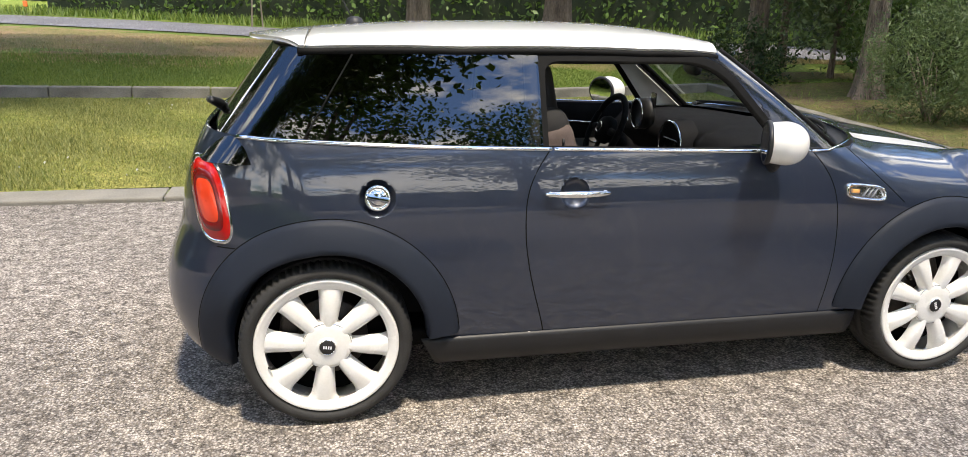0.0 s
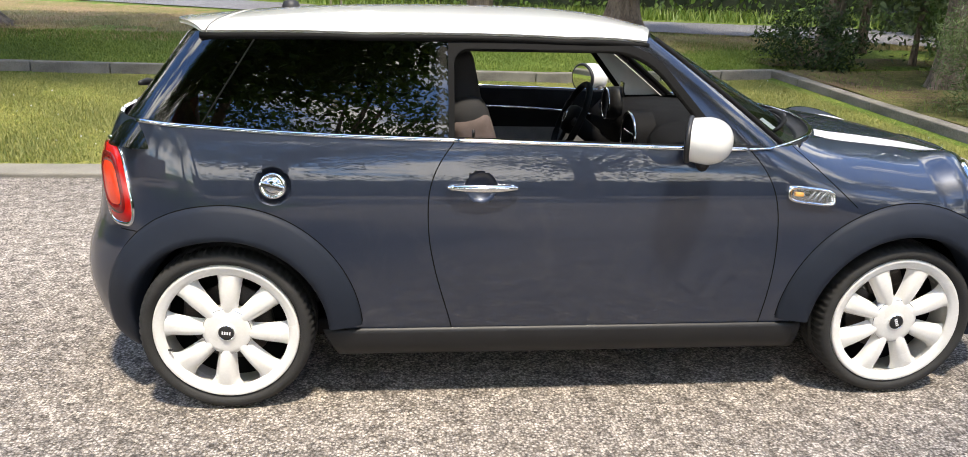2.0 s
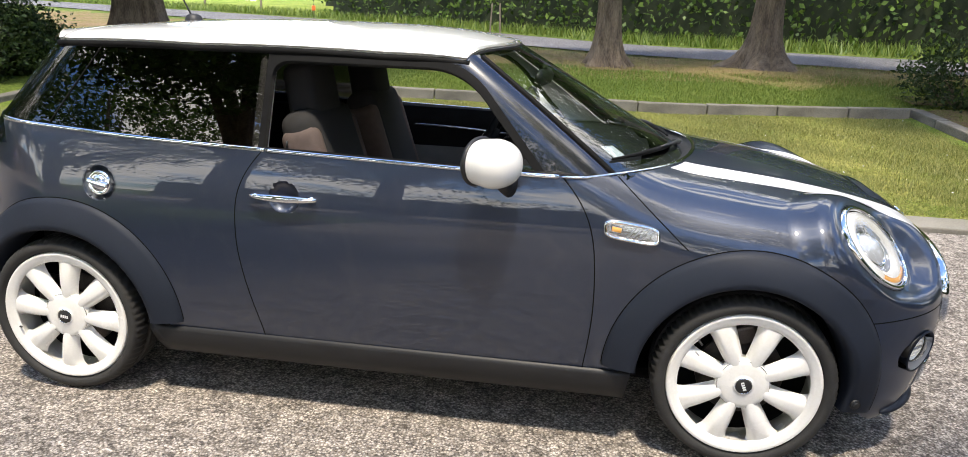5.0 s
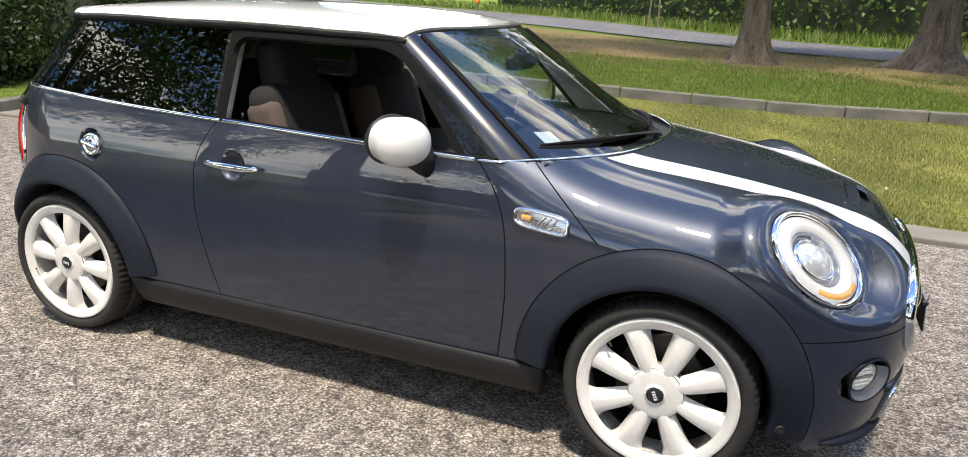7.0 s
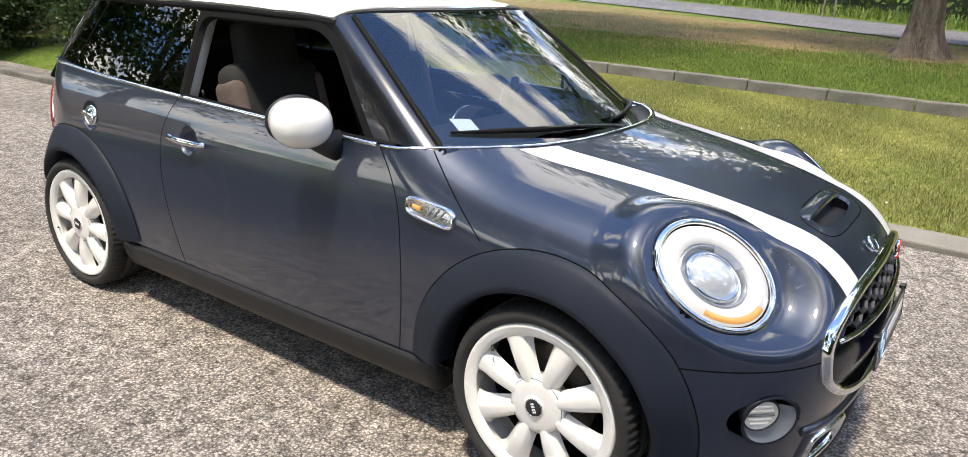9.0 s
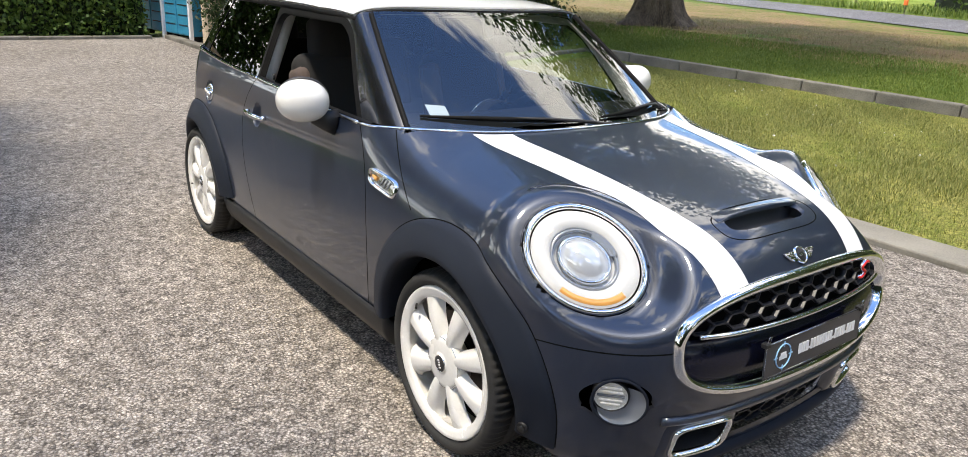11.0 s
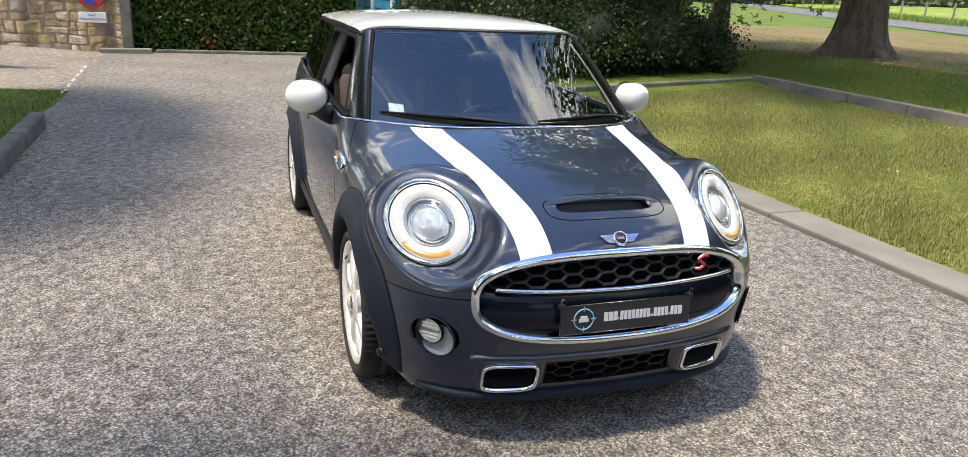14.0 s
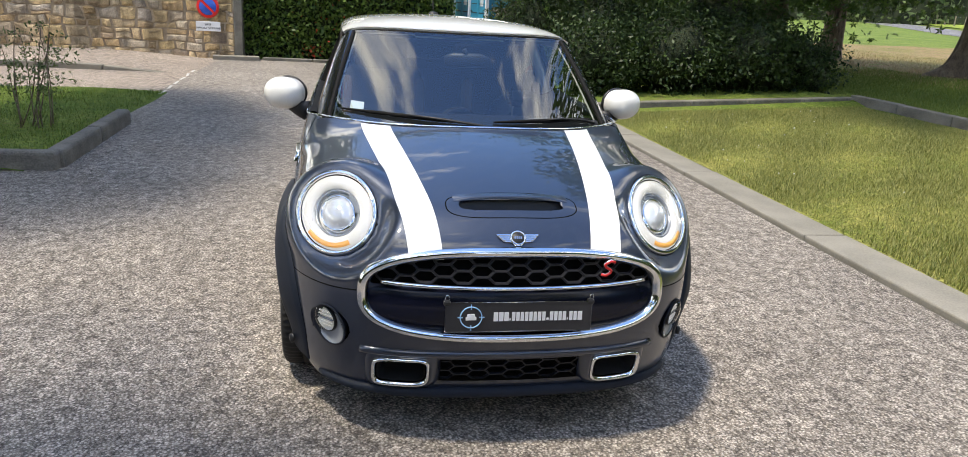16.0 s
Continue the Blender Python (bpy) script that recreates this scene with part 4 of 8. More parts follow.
# the glass climbs higher towards the middle of the screen, under the roof's crown
hz = 0.945 + (hz - 0.945) * (1 + 0.085 * np.clip(np.sin(np.maximum(ha, 0)) - 0.5, 0, 1) / 0.5)
halves = []
for s in (-1, 1):
    p = cast(house_f, np.stack([hx, 0 * hx, hz], -1), np.stack([np.sin(ha), s * np.cos(ha), 0 * ha], -1), 2.0)
    cl = 0.52 * np.maximum(np.linalg.norm(np.diff(p, axis=0, append=p[-1:]), axis=-1), np.linalg.norm(np.diff(p, axis=1, append=p[:, -1:]), axis=-1))
    for k in ("gate", "quarter", "b_post", "head_rail", "screen_top", "screen", "frame", "open"):
        p = snap(p, HOUSE_CUTS[k], cl, house_f)
    halves.append(p)


def house_parts(s, p):
    fp = p.reshape(-1, 3)
    fn = gradient(house_f, fp)
    q = np.array(grid_faces(p.shape[0], p.shape[1], flip=s > 0))
    m = fp[q].mean(1)
    v = {k: f(m) for k, f in HOUSE_CUTS.items()}
    none = np.zeros(len(q), bool)
    src = (q, fp, fn, none)
    hole = v["open"] < 0
    screen = (v["screen"] < 0) & (v["screen_top"] < 0) & (m[:, 0] > 1.3)
    frame_m = ~hole & (v["frame"] < 0) & (m[:, 0] > 0.782) & ~screen
    post = ~hole & ~frame_m & (m[:, 0] > 0.782) & (m[:, 0] < 0.803)
    pillar = ~hole & ~frame_m & ~screen & ~post & (m[:, 0] > 0.782)
    glass = (m[:, 0] < 0.782) & (v["quarter"] > 0) & (v["head_rail"] < 0)
    gate = (v["gate"] < 0)
    d_post = (m[:, 0] < 0.782) & ~glass & ~gate
    return src, dict(screen=screen, frame=frame_m | post, pillar=pillar, glass=glass, gate=gate, d_post=d_post)


for s, p, dr, qt in ((-1, halves[0], door_right, quarter_right), (1, halves[1], door_left, quarter_left)):
    src, m = house_parts(s, p)
    shell("window_frame", m["frame"], RUBBER, dr, src=src, inset=0.03)
    shell("windscreen_pillar", m["pillar"], GLOSS_BLACK, car, "gloss black windscreen pillar", src=src, inset=0.03)
    g = shell("quarter_window", m["glass"], TINTED, car, "dark tinted fixed side window", src=src, inset=0.004)
    shell("rear_pillar", m["d_post"], TINTED, car, src=src, inset=0.02)
    rg = shell("rear_window", m["gate"], TINTED, tailgate, src=src, inset=0.004)
    ws = shell("windscreen", m["screen"], GLASS, car, "clear curved windscreen half", src=src, inset=0.003)
    for o in (g, rg, ws):
        o.visible_shadow = False
    # thin bright seam between tinted pane and rear pillar
    zz = np.linspace(1.02, 1.302, 20)
    xx = -0.05 + 0.63 * (zz - 1.026)
    o = np.stack([xx, 0 * xx, zz], -1)
    q = cast(house_f, o, np.broadcast_to(np.array([0.0, s, 0]), o.shape)) + np.array([0, s * 0.0008, 0])
    mesh_ob("pane_seal", *tube(q, 0.003, 6), RUBBER, qt)
    # black seal between pane and pillar
    zz = np.linspace(0.955, 1.322, 40)
    dz = zz - 0.99
    yy = np.full(40, 0.66)
    for _ in range(4):
        o = np.stack([0 * zz + 1.0, s * yy, zz], -1)
        q = cast(house_f, o, np.broadcast_to(np.array([1.0, 0, 0]), o.shape))
        yy = (0.735 - 0.36 * dz - 0.12 * dz**2) * (1 - 0.055 * ((q[:, 0] - 0.85) / 1.15) ** 2) - 0.050
    mesh_ob("screen_side_seal", *tube(q, 0.011, 8), RUBBER, car)
    # pale lining: an inner skin of the pillar, the post's cover and a rail under the roof's edge
    q_, fp_, fn_, none_ = src
    shell("pillar_lining", m["pillar"], TRIM_GREY, car, "pale grey pillar lining", src=(q_, fp_ - fn_ * 0.036, fn_, none_), inset=0.004)
    xx = np.linspace(0.78, 1.44, 20)
    mesh_ob("roof_lining_edge", *tube([(x, s * (0.735 - 0.36 * 0.30 - 0.010 - 0.03) * (1 - 0.055 * ((x - 0.85) / 1.15) ** 2), 1.288) for x in xx], 0.016, 8), TRIM_GREY, car, "pale grey lining along the roof edge")
    zz = np.linspace(0.97, 1.30, 8)
    mesh_ob("pillar_lining", *tube([(0.765, s * (0.735 - 0.38 * (z - 0.99) - 0.056), z) for z in zz], 0.042, 8, flat=0.6), TRIM_GREY, car, "pale grey pillar lining")

ROOF_Z = spline([-0.36, -0.27, -0.2, 0.0, 0.3, 0.57, 1.0, 1.3, 1.45, 1.55, 1.62], [1.345, 1.348, 1.355, 1.377, 1.399, 1.409, 1.412, 1.401, 1.384, 1.364, 1.346])


def roof_half(x):
    return np.interp(x, [-0.36, -0.30, -0.2, 0.1, 0.8, 1.3, 1.5, 1.62], [0.45, 0.535, 0.572, 0.60, 0.612, 0.606, 0.595, 0.585])


def roof_drop(x):
    return float(np.interp(x, [-0.3, 0.0, 0.5, 1.2, 1.45, 1.62], [0.014, 0.048, 0.075, 0.078, 0.062, 0.045]))


def roof_piece(name, x_of, parent, label, n=60, thick=0.016):
    """A piece of the roof skin: x_of(v, y) runs from its rear to its front edge."""
    m = 71
    top, bot = [], []
    for i in range(n):
        v = i / (n - 1)
        for j in range(m):
            k = math.sin((2 * j / (m - 1) - 1) * math.pi / 2)
            y0 = k * 0.6
            x = x_of(v, y0)
            h = float(roof_half(x))
            y = k * h
            z = float(ROOF_Z(x)) - roof_drop(x) * (0.55 * k * k + 0.45 * abs(k) ** 12)
            top.append((x, y, z))
            bot.append((x, y * 0.985, z - thick))
    verts = top + bot
    f = grid_faces(n, m)
    o = n * m
    faces = f + [tuple(a + o for a in q[::-1]) for q in f]
    ring = [j for j in range(m)] + [i * m + m - 1 for i in range(1, n)] + [(n - 1) * m + j for j in range(m - 2, -1, -1)] + [i * m for i in range(n - 2, 0, -1)]
    for a, b in zip(ring, ring[1:] + ring[:1]):
        faces.append((b, a, a + o, b + o))
    return mesh_ob(name, verts, faces, WHITE_PAINT, parent, label)


roof_front = lambda y: 1.60 - 0.30 * y * y
roof_rear = lambda y: -0.012 - 0.06 * y * y
roof = roof_piece("roof", lambda v, y: roof_rear(y) * (1 - v) + roof_front(y) * v, car, "domed white roof panel")
spoiler = roof_piece("roof_spoiler", lambda v, y: (-0.262 + 0.58 * y * y) * (1 - v) + (roof_rear(y) - 0.005) * v, car, "white roof spoiler over the tailgate", n=24, thick=0.014)
mesh_ob("spoiler_underside", *tube([(-0.150 + 0.12 * k * k, k * 0.50, 1.318) for k in np.linspace(-1, 1, 25)], 0.022, 8, flat=0.5), BLACK, spoiler)
for s in (-1, 1):
    xs = np.linspace(-0.06, 1.50, 60)
    mesh_ob("drip_rail", *tube([(x, s * (float(roof_half(x)) - 0.008), float(ROOF_Z(x)) - roof_drop(x) - 0.020) for x in xs], 0.013, 8), RUBBER, roof, "black drip rail")
ys = np.linspace(-0.575, 0.575, 50)
mesh_ob("screen_seal", *tube([(roof_front(y) - 0.004, y, float(ROOF_Z(roof_front(y))) - roof_drop(roof_front(y)) * (0.55 * (y / 0.59) ** 2 + 0.45 * abs(y / 0.59) ** 12) - 0.016) for y in ys], 0.010, 8), RUBBER, roof)
# aerial on the roof's rear
aer = mesh_ob("aerial_base", *lathe([(0.0, 0.034), (0.016, 0.033), (0.030, 0.026), (0.038, 0.008), (0.040, -0.01)], 24, "z", (0.16, 0.0, 1.385)), BLACK, roof, "black plastic aerial base")
mesh_ob("aerial_mast", *tube([(0.15, 0, 1.41), (0.11, 0, 1.49), (0.02, 0, 1.64)], [0.004, 0.0035, 0.002], 6), BLACK, aer)

# bright strip along the waistline and round the foot of the windscreen
for s, qt in ((-1, quarter_right), (1, quarter_left)):
    for nm, a, b, par in (("waist_strip", -0.27, 0.812, qt), ("waist_strip", 0.818, 1.838, door_right if s < 0 else door_left)):
        xs = np.linspace(a, b, 60)
        q = side_at(xs, BELT(xs) - 0.004, 0.002, s)
        mesh_ob(nm, *tube(q, 0.0075, 8, flat=0.55, normal=(0, s, 0.3)), CHROME, par, "thin chrome waist strip")
ys = np.linspace(-0.712, 0.712, 90)
q = top_at(COWL(ys), ys, 0.003)
rim_x = np.linspace(1.846, 2.03, 8)
lead = side_at(rim_x, BELT(rim_x) - 0.004, 0.002, -1)
trail = side_at(rim_x[::-1], BELT(rim_x[::-1]) - 0.004, 0.002, 1)
path = np.array(list(lead[:-1]) + list(q[5:-5]) + list(trail[1:]))
path[:, 2] = np.where(np.abs(path[:, 1]) > 0.60, np.maximum(path[:, 2], 0.955), path[:, 2])
for _ in range(60):
    path[4:-4] = path[4:-4] * 0.5 + (path[3:-5] + path[5:-3]) * 0.25
mesh_ob("screen_strip", *tube(path, 0.008, 8, flat=0.6, normal=(0, 0, 1)), CHROME, bonnet, "chrome strip round the windscreen foot")
# cowl tray between glass and bonnet
m = 41
verts = []
for y in np.linspace(-0.66, 0.66, m):
    c = top_at(np.array([COWL(y)]), np.array([y]), -0.004)[0]
    g = np.array([float(screen_x(y, 0.972)) - 0.02, y, 0.972])
    for k, dz in ((0, 0.0), (0.15, -0.014), (0.6, -0.022), (1, -0.008)):
        w = c * (1 - k) + g * k
        verts.append((w[0], w[1], w[2] + dz))
mesh_ob("cowl_tray", verts, grid_faces(m, 4), BLACK, car, "black plastic cowl tray")

# black foot of each windscreen pillar, from the wing's edge in to the glass
for s in (-1, 1):
    xs = np.linspace(1.70, 2.075, 30)
    o = side_at(np.minimum(xs, 2.03), BELT(xs) - 0.006, -0.003, s)
    verts = []
    for x, p in zip(xs, o):
        out = Vector((x, p[1] - s * 0.9 * max(0, x - 2.03), p[2] - 0.05 * max(0, x - 2.03)))
        inn = Vector((x - 0.02, s * (0.60 - 0.2 * max(0, x - 1.95)), 0.962))
        verts += [out, out.lerp(inn, 0.3) + Vector((0, 0, -0.003)), out.lerp(inn, 0.7) + Vector((0, 0, -0.004)), inn]
    mesh_ob("pillar_foot", verts, grid_faces(30, 4, flip=s > 0), GLOSS_BLACK, car)

# ---- the car: cladding, lamps, grille and fittings ----
def arch(cx, cz, r_out, a0, a1, s, parent, name):
    verts, n = [], 90
    prof = [(r_out, 0.000), (r_out - 0.004, 0.010), (r_out - 0.02, 0.019), (r_out - 0.055, 0.033), (0.372, 0.043), (0.356, 0.044), (0.348, 0.036), (0.345, 0.010), (0.345, -0.06)]
    for a in np.linspace(radians(a0), radians(a1), n):
        r = np.array([k[0] for k in prof])
        low = max(0.0, a - math.pi)         # behind the wheel the edge drops straight down
        x, z = cx + r * math.cos(min(a, math.pi)), cz + r * math.sin(min(a, math.pi)) - low * 0.46
        p = side_at(x, np.maximum(z, 0.19), 0.0, -1)
        nrm_ = gradient(body_f, p)
        end = min(1.0, max(0.0, (a - radians(145)) / radians(35))) if cx < 1 else min(1.0, max(0.0, (radians(22) - a) / radians(30)))
        off = np.array([k[1] for k in prof]) * (1 - 0.6 * end * end * (3 - 2 * end))
        for (px, py, pz), (nx, ny, nz), zz, o in zip(p, nrm_, z, off):
            verts.append((px + nx * o, -s * (py + ny * o), zz))
    al = np.linspace(radians(a0) + 0.02, radians(a1) - 0.02, n)
    lo = np.maximum(0, al - math.pi)
    edge_p = side_at(cx + (r_out + 0.001) * np.cos(np.minimum(al, math.pi)), np.maximum(cz + (r_out + 0.001) * np.sin(np.minimum(al, math.pi)) - lo * 0.46, 0.2), 0, s)
    seam_strip(edge_p, gradient(body_f, edge_p), parent, 0.0034)
    f = grid_faces(n, len(prof), flip=s < 0)
    return mesh_ob(name, verts, f, CLAD, parent, "satin dark grey arch cladding")


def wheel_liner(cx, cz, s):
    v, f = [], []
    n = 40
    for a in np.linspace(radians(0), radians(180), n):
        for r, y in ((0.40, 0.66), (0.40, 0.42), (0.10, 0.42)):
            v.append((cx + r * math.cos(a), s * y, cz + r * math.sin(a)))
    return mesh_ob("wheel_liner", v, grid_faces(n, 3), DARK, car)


for s, qt, wg in ((-1, quarter_right, wing_right), (1, quarter_left, wing_left)):
    arch(ARCH_R[0], ARCH_R[1], 0.462, 2, 193, s, qt, "arch_cladding")
    arch(2.484, ARCH_F[1], 0.462, -13, 178, s, wg, "arch_cladding")
    wheel_liner(*ARCH_R, s)
    wheel_liner(*ARCH_F, s)
    # sill
    prof = [(0.302, 0.000), (0.298, 0.008), (0.285, 0.012), (0.24, 0.010), (0.20, 0.004), (0.186, -0.012), (0.180, -0.05), (0.19, -0.12)]
    verts = []
    xs = np.linspace(0.365, 2.115, 50)
    for i, x in enumerate(xs):
        for z, o in prof:
            xx = x + (0.03 * (z - 0.24) / 0.06 * (-1 if i < 3 else (0.3 if i > 46 else 0)))
            y = 0.783 - 0.25 * max(0, 0.25 - z) + o
            verts.append((xx, s * y, z))
    f = grid_faces(len(xs), len(prof), flip=s > 0)
    k = len(prof)
    f += [tuple(range(k)), tuple(reversed(range(len(verts) - k, len(verts))))]
    mesh_ob("sill", verts, f, SILL, car, "black plastic sill")

# dark floor slab, with two blocks added at the axles to stop light
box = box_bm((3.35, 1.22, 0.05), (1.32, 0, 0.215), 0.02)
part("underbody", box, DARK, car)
part("underbody_light_block", box_bm((0.9, 1.0, 0.25), (2.5, 0, 0.36), 0.03), DARK, car)
part("underbody_light_block", box_bm((0.8, 1.0, 0.25), (0.0, 0, 0.36), 0.03), DARK, car)


# wheels
def build_wheel():
    w = new("wheel")
    # y = 0 is the outer hub face, positive inwards
    tread = [(0.252, 0.006), (0.262, -0.014), (0.278, -0.018), (0.292, -0.010), (0.3005, 0.004), (0.3035, 0.016), (0.3045, 0.03), (0.3045, 0.055), (0.2985, 0.057), (0.2985, 0.064), (0.305, 0.066), (0.305, 0.096), (0.2985, 0.098), (0.2985, 0.105), (0.3045, 0.107), (0.3045, 0.14), (0.301, 0.162), (0.285, 0.182), (0.255, 0.175)]
    verts, n = [], 216
    for k in range(n):
        a = 2 * math.pi * k / n
        for i, (r, y) in enumerate(tread):
            cut = 0.0085 if (3 < i < 8 or 13 < i < 17) and k % 3 == 0 else 0.0
            verts.append(((r - cut) * math.cos(a), y, (r - cut) * math.sin(a)))
    mesh_ob("tyre", verts, grid_faces(n, len(tread), wrap_u=True, flip=True), TYRE, w, "black rubber tyre with worn tread")
    mesh_ob("rim", *lathe([(0.249, 0.175), (0.235, 0.16), (0.228, 0.05), (0.222, 0.016), (0.214, 0.008), (0.216, 0.001), (0.230, -0.004), (0.240, -0.006), (0.249, -0.010), (0.253, -0.004), (0.254, 0.006)], 96), WHEEL_WHITE, w, "white enamelled alloy rim")
    for k in range(8):
        a = 2 * math.pi * k / 8 + math.pi / 2 + 0.04
        verts, rr = [], np.linspace(0.055, 0.232, 18)
        m = 15
        for r in rr:
            t = (r - 0.055) / 0.177
            hw = 0.0265 + 0.0205 * t ** 0.9 + 0.022 * max(0, (t - 0.72) / 0.28) ** 2.2
            y0 = 0.002 - 0.010 * math.sin(t * math.pi) + 0.004 * t
            for j in range(m):
                q = 2 * j / (m - 1) - 1
                d = (abs(q) ** 3.4) * 0.034
                c = q * hw
                verts.append((r * math.cos(a) - c * math.sin(a), y0 + d, r * math.sin(a) + c * math.cos(a)))
        f = grid_faces(len(rr), m, flip=True)
        mesh_ob("spoke", verts, f, WHEEL_WHITE, w)
    hub = mesh_ob("hub", *lathe([(0.0, -0.009), (0.030, -0.009), (0.031, -0.006), (0.040, -0.006), (0.070, -0.0015), (0.085, 0.001), (0.089, 0.008), (0.089, 0.05), (0.0, 0.05)], 64), WHEEL_WHITE, w)
    mesh_ob("hub_groove", *lathe([(0.0845, 0.0006), (0.0855, 0.0002), (0.0866, 0.0022)], 64), SATIN_CHROME, hub)
    cap = mesh_ob("centre_cap", *lathe([(0.0, -0.0125), (0.024, -0.0125), (0.0262, -0.011), (0.027, -0.008)], 40), BLACK, hub, "black round centre cap")
    mesh_ob("cap_ring", *lathe([(0.0262, -0.0108), (0.0275, -0.0122), (0.029, -0.009)], 40), CHROME, cap)
    bm = bmesh.new()
    for i in range(4):
        box_bm((0.0055, 0.001, 0.011), (-0.0125 + i * 0.0083, -0.0131, 0), bm=bm)
    part("cap_mark", bm, SIGN_WHITE, cap, "pale bar mark")
    disc = mesh_ob("brake_disc", *lathe([(0.05, 0.085), (0.145, 0.085), (0.147, 0.09), (0.147, 0.105), (0.05, 0.105)], 64), IRON, w, "grey iron brake disc")
    part("brake_caliper", box_bm((0.07, 0.06, 0.14), (-0.135, 0.095, 0.03), 0.012), IRON, w)
    mesh_ob("wheel_back", *lathe([(0.0, 0.12), (0.23, 0.12)], 48), DARK, w)
    mesh_ob("valve", *tube([(-0.215 * math.cos(0.45), -0.002, -0.215 * math.sin(0.45)), (-0.200 * math.cos(0.45), -0.012, -0.200 * math.sin(0.45))], 0.004, 8), BLACK, w)
    return w


wheel = build_wheel()
wheel.parent = car
wheel.matrix_local = pose(0, -0.800, 0.305, 0, 8, 0)
for x, s, turn in ((2.495, -1, 68), (0.0, 1, 20), (2.495, 1, 40)):
    w2 = copy_thing(wheel, pose(x, 0.800 * s, 0.305, 0, 0, 0) @ (pose(0, 0, 0, 0, turn, 0) if s < 0 else pose(0, 0, 0, 0, 0, 180) @ pose(0, 0, 0, 0, turn, 0)))
    w2.parent = car


# lamps
def head_pts(scale, lift, n, s, a0=0.0, a1=2 * math.pi, closed=True):
    a = np.linspace(a0, a1, n, endpoint=not closed)
    p = HEAD_C + np.outer(np.cos(a) * HEAD_A * scale, HEAD_U) + np.outer(np.sin(a) * HEAD_B * scale, HEAD_V)
    p = p + (lift - 0.011 + 0.017 * (1 - min(1.0, scale) ** 2)) * HEAD_N
    p[:, 1] *= -s
    return p


def head_band(name, prof, material, parent, s, label="", a0=0.0, a1=2 * math.pi, closed=True, n=96):
    rows = [head_pts(sc, li, n, s, a0, a1, closed) for sc, li in prof]
    v = np.stack(rows, 1).reshape(-1, 3)
    return mesh_ob(name, v, grid_faces(n, len(prof), wrap_u=closed, flip=s > 0), material, parent, label)


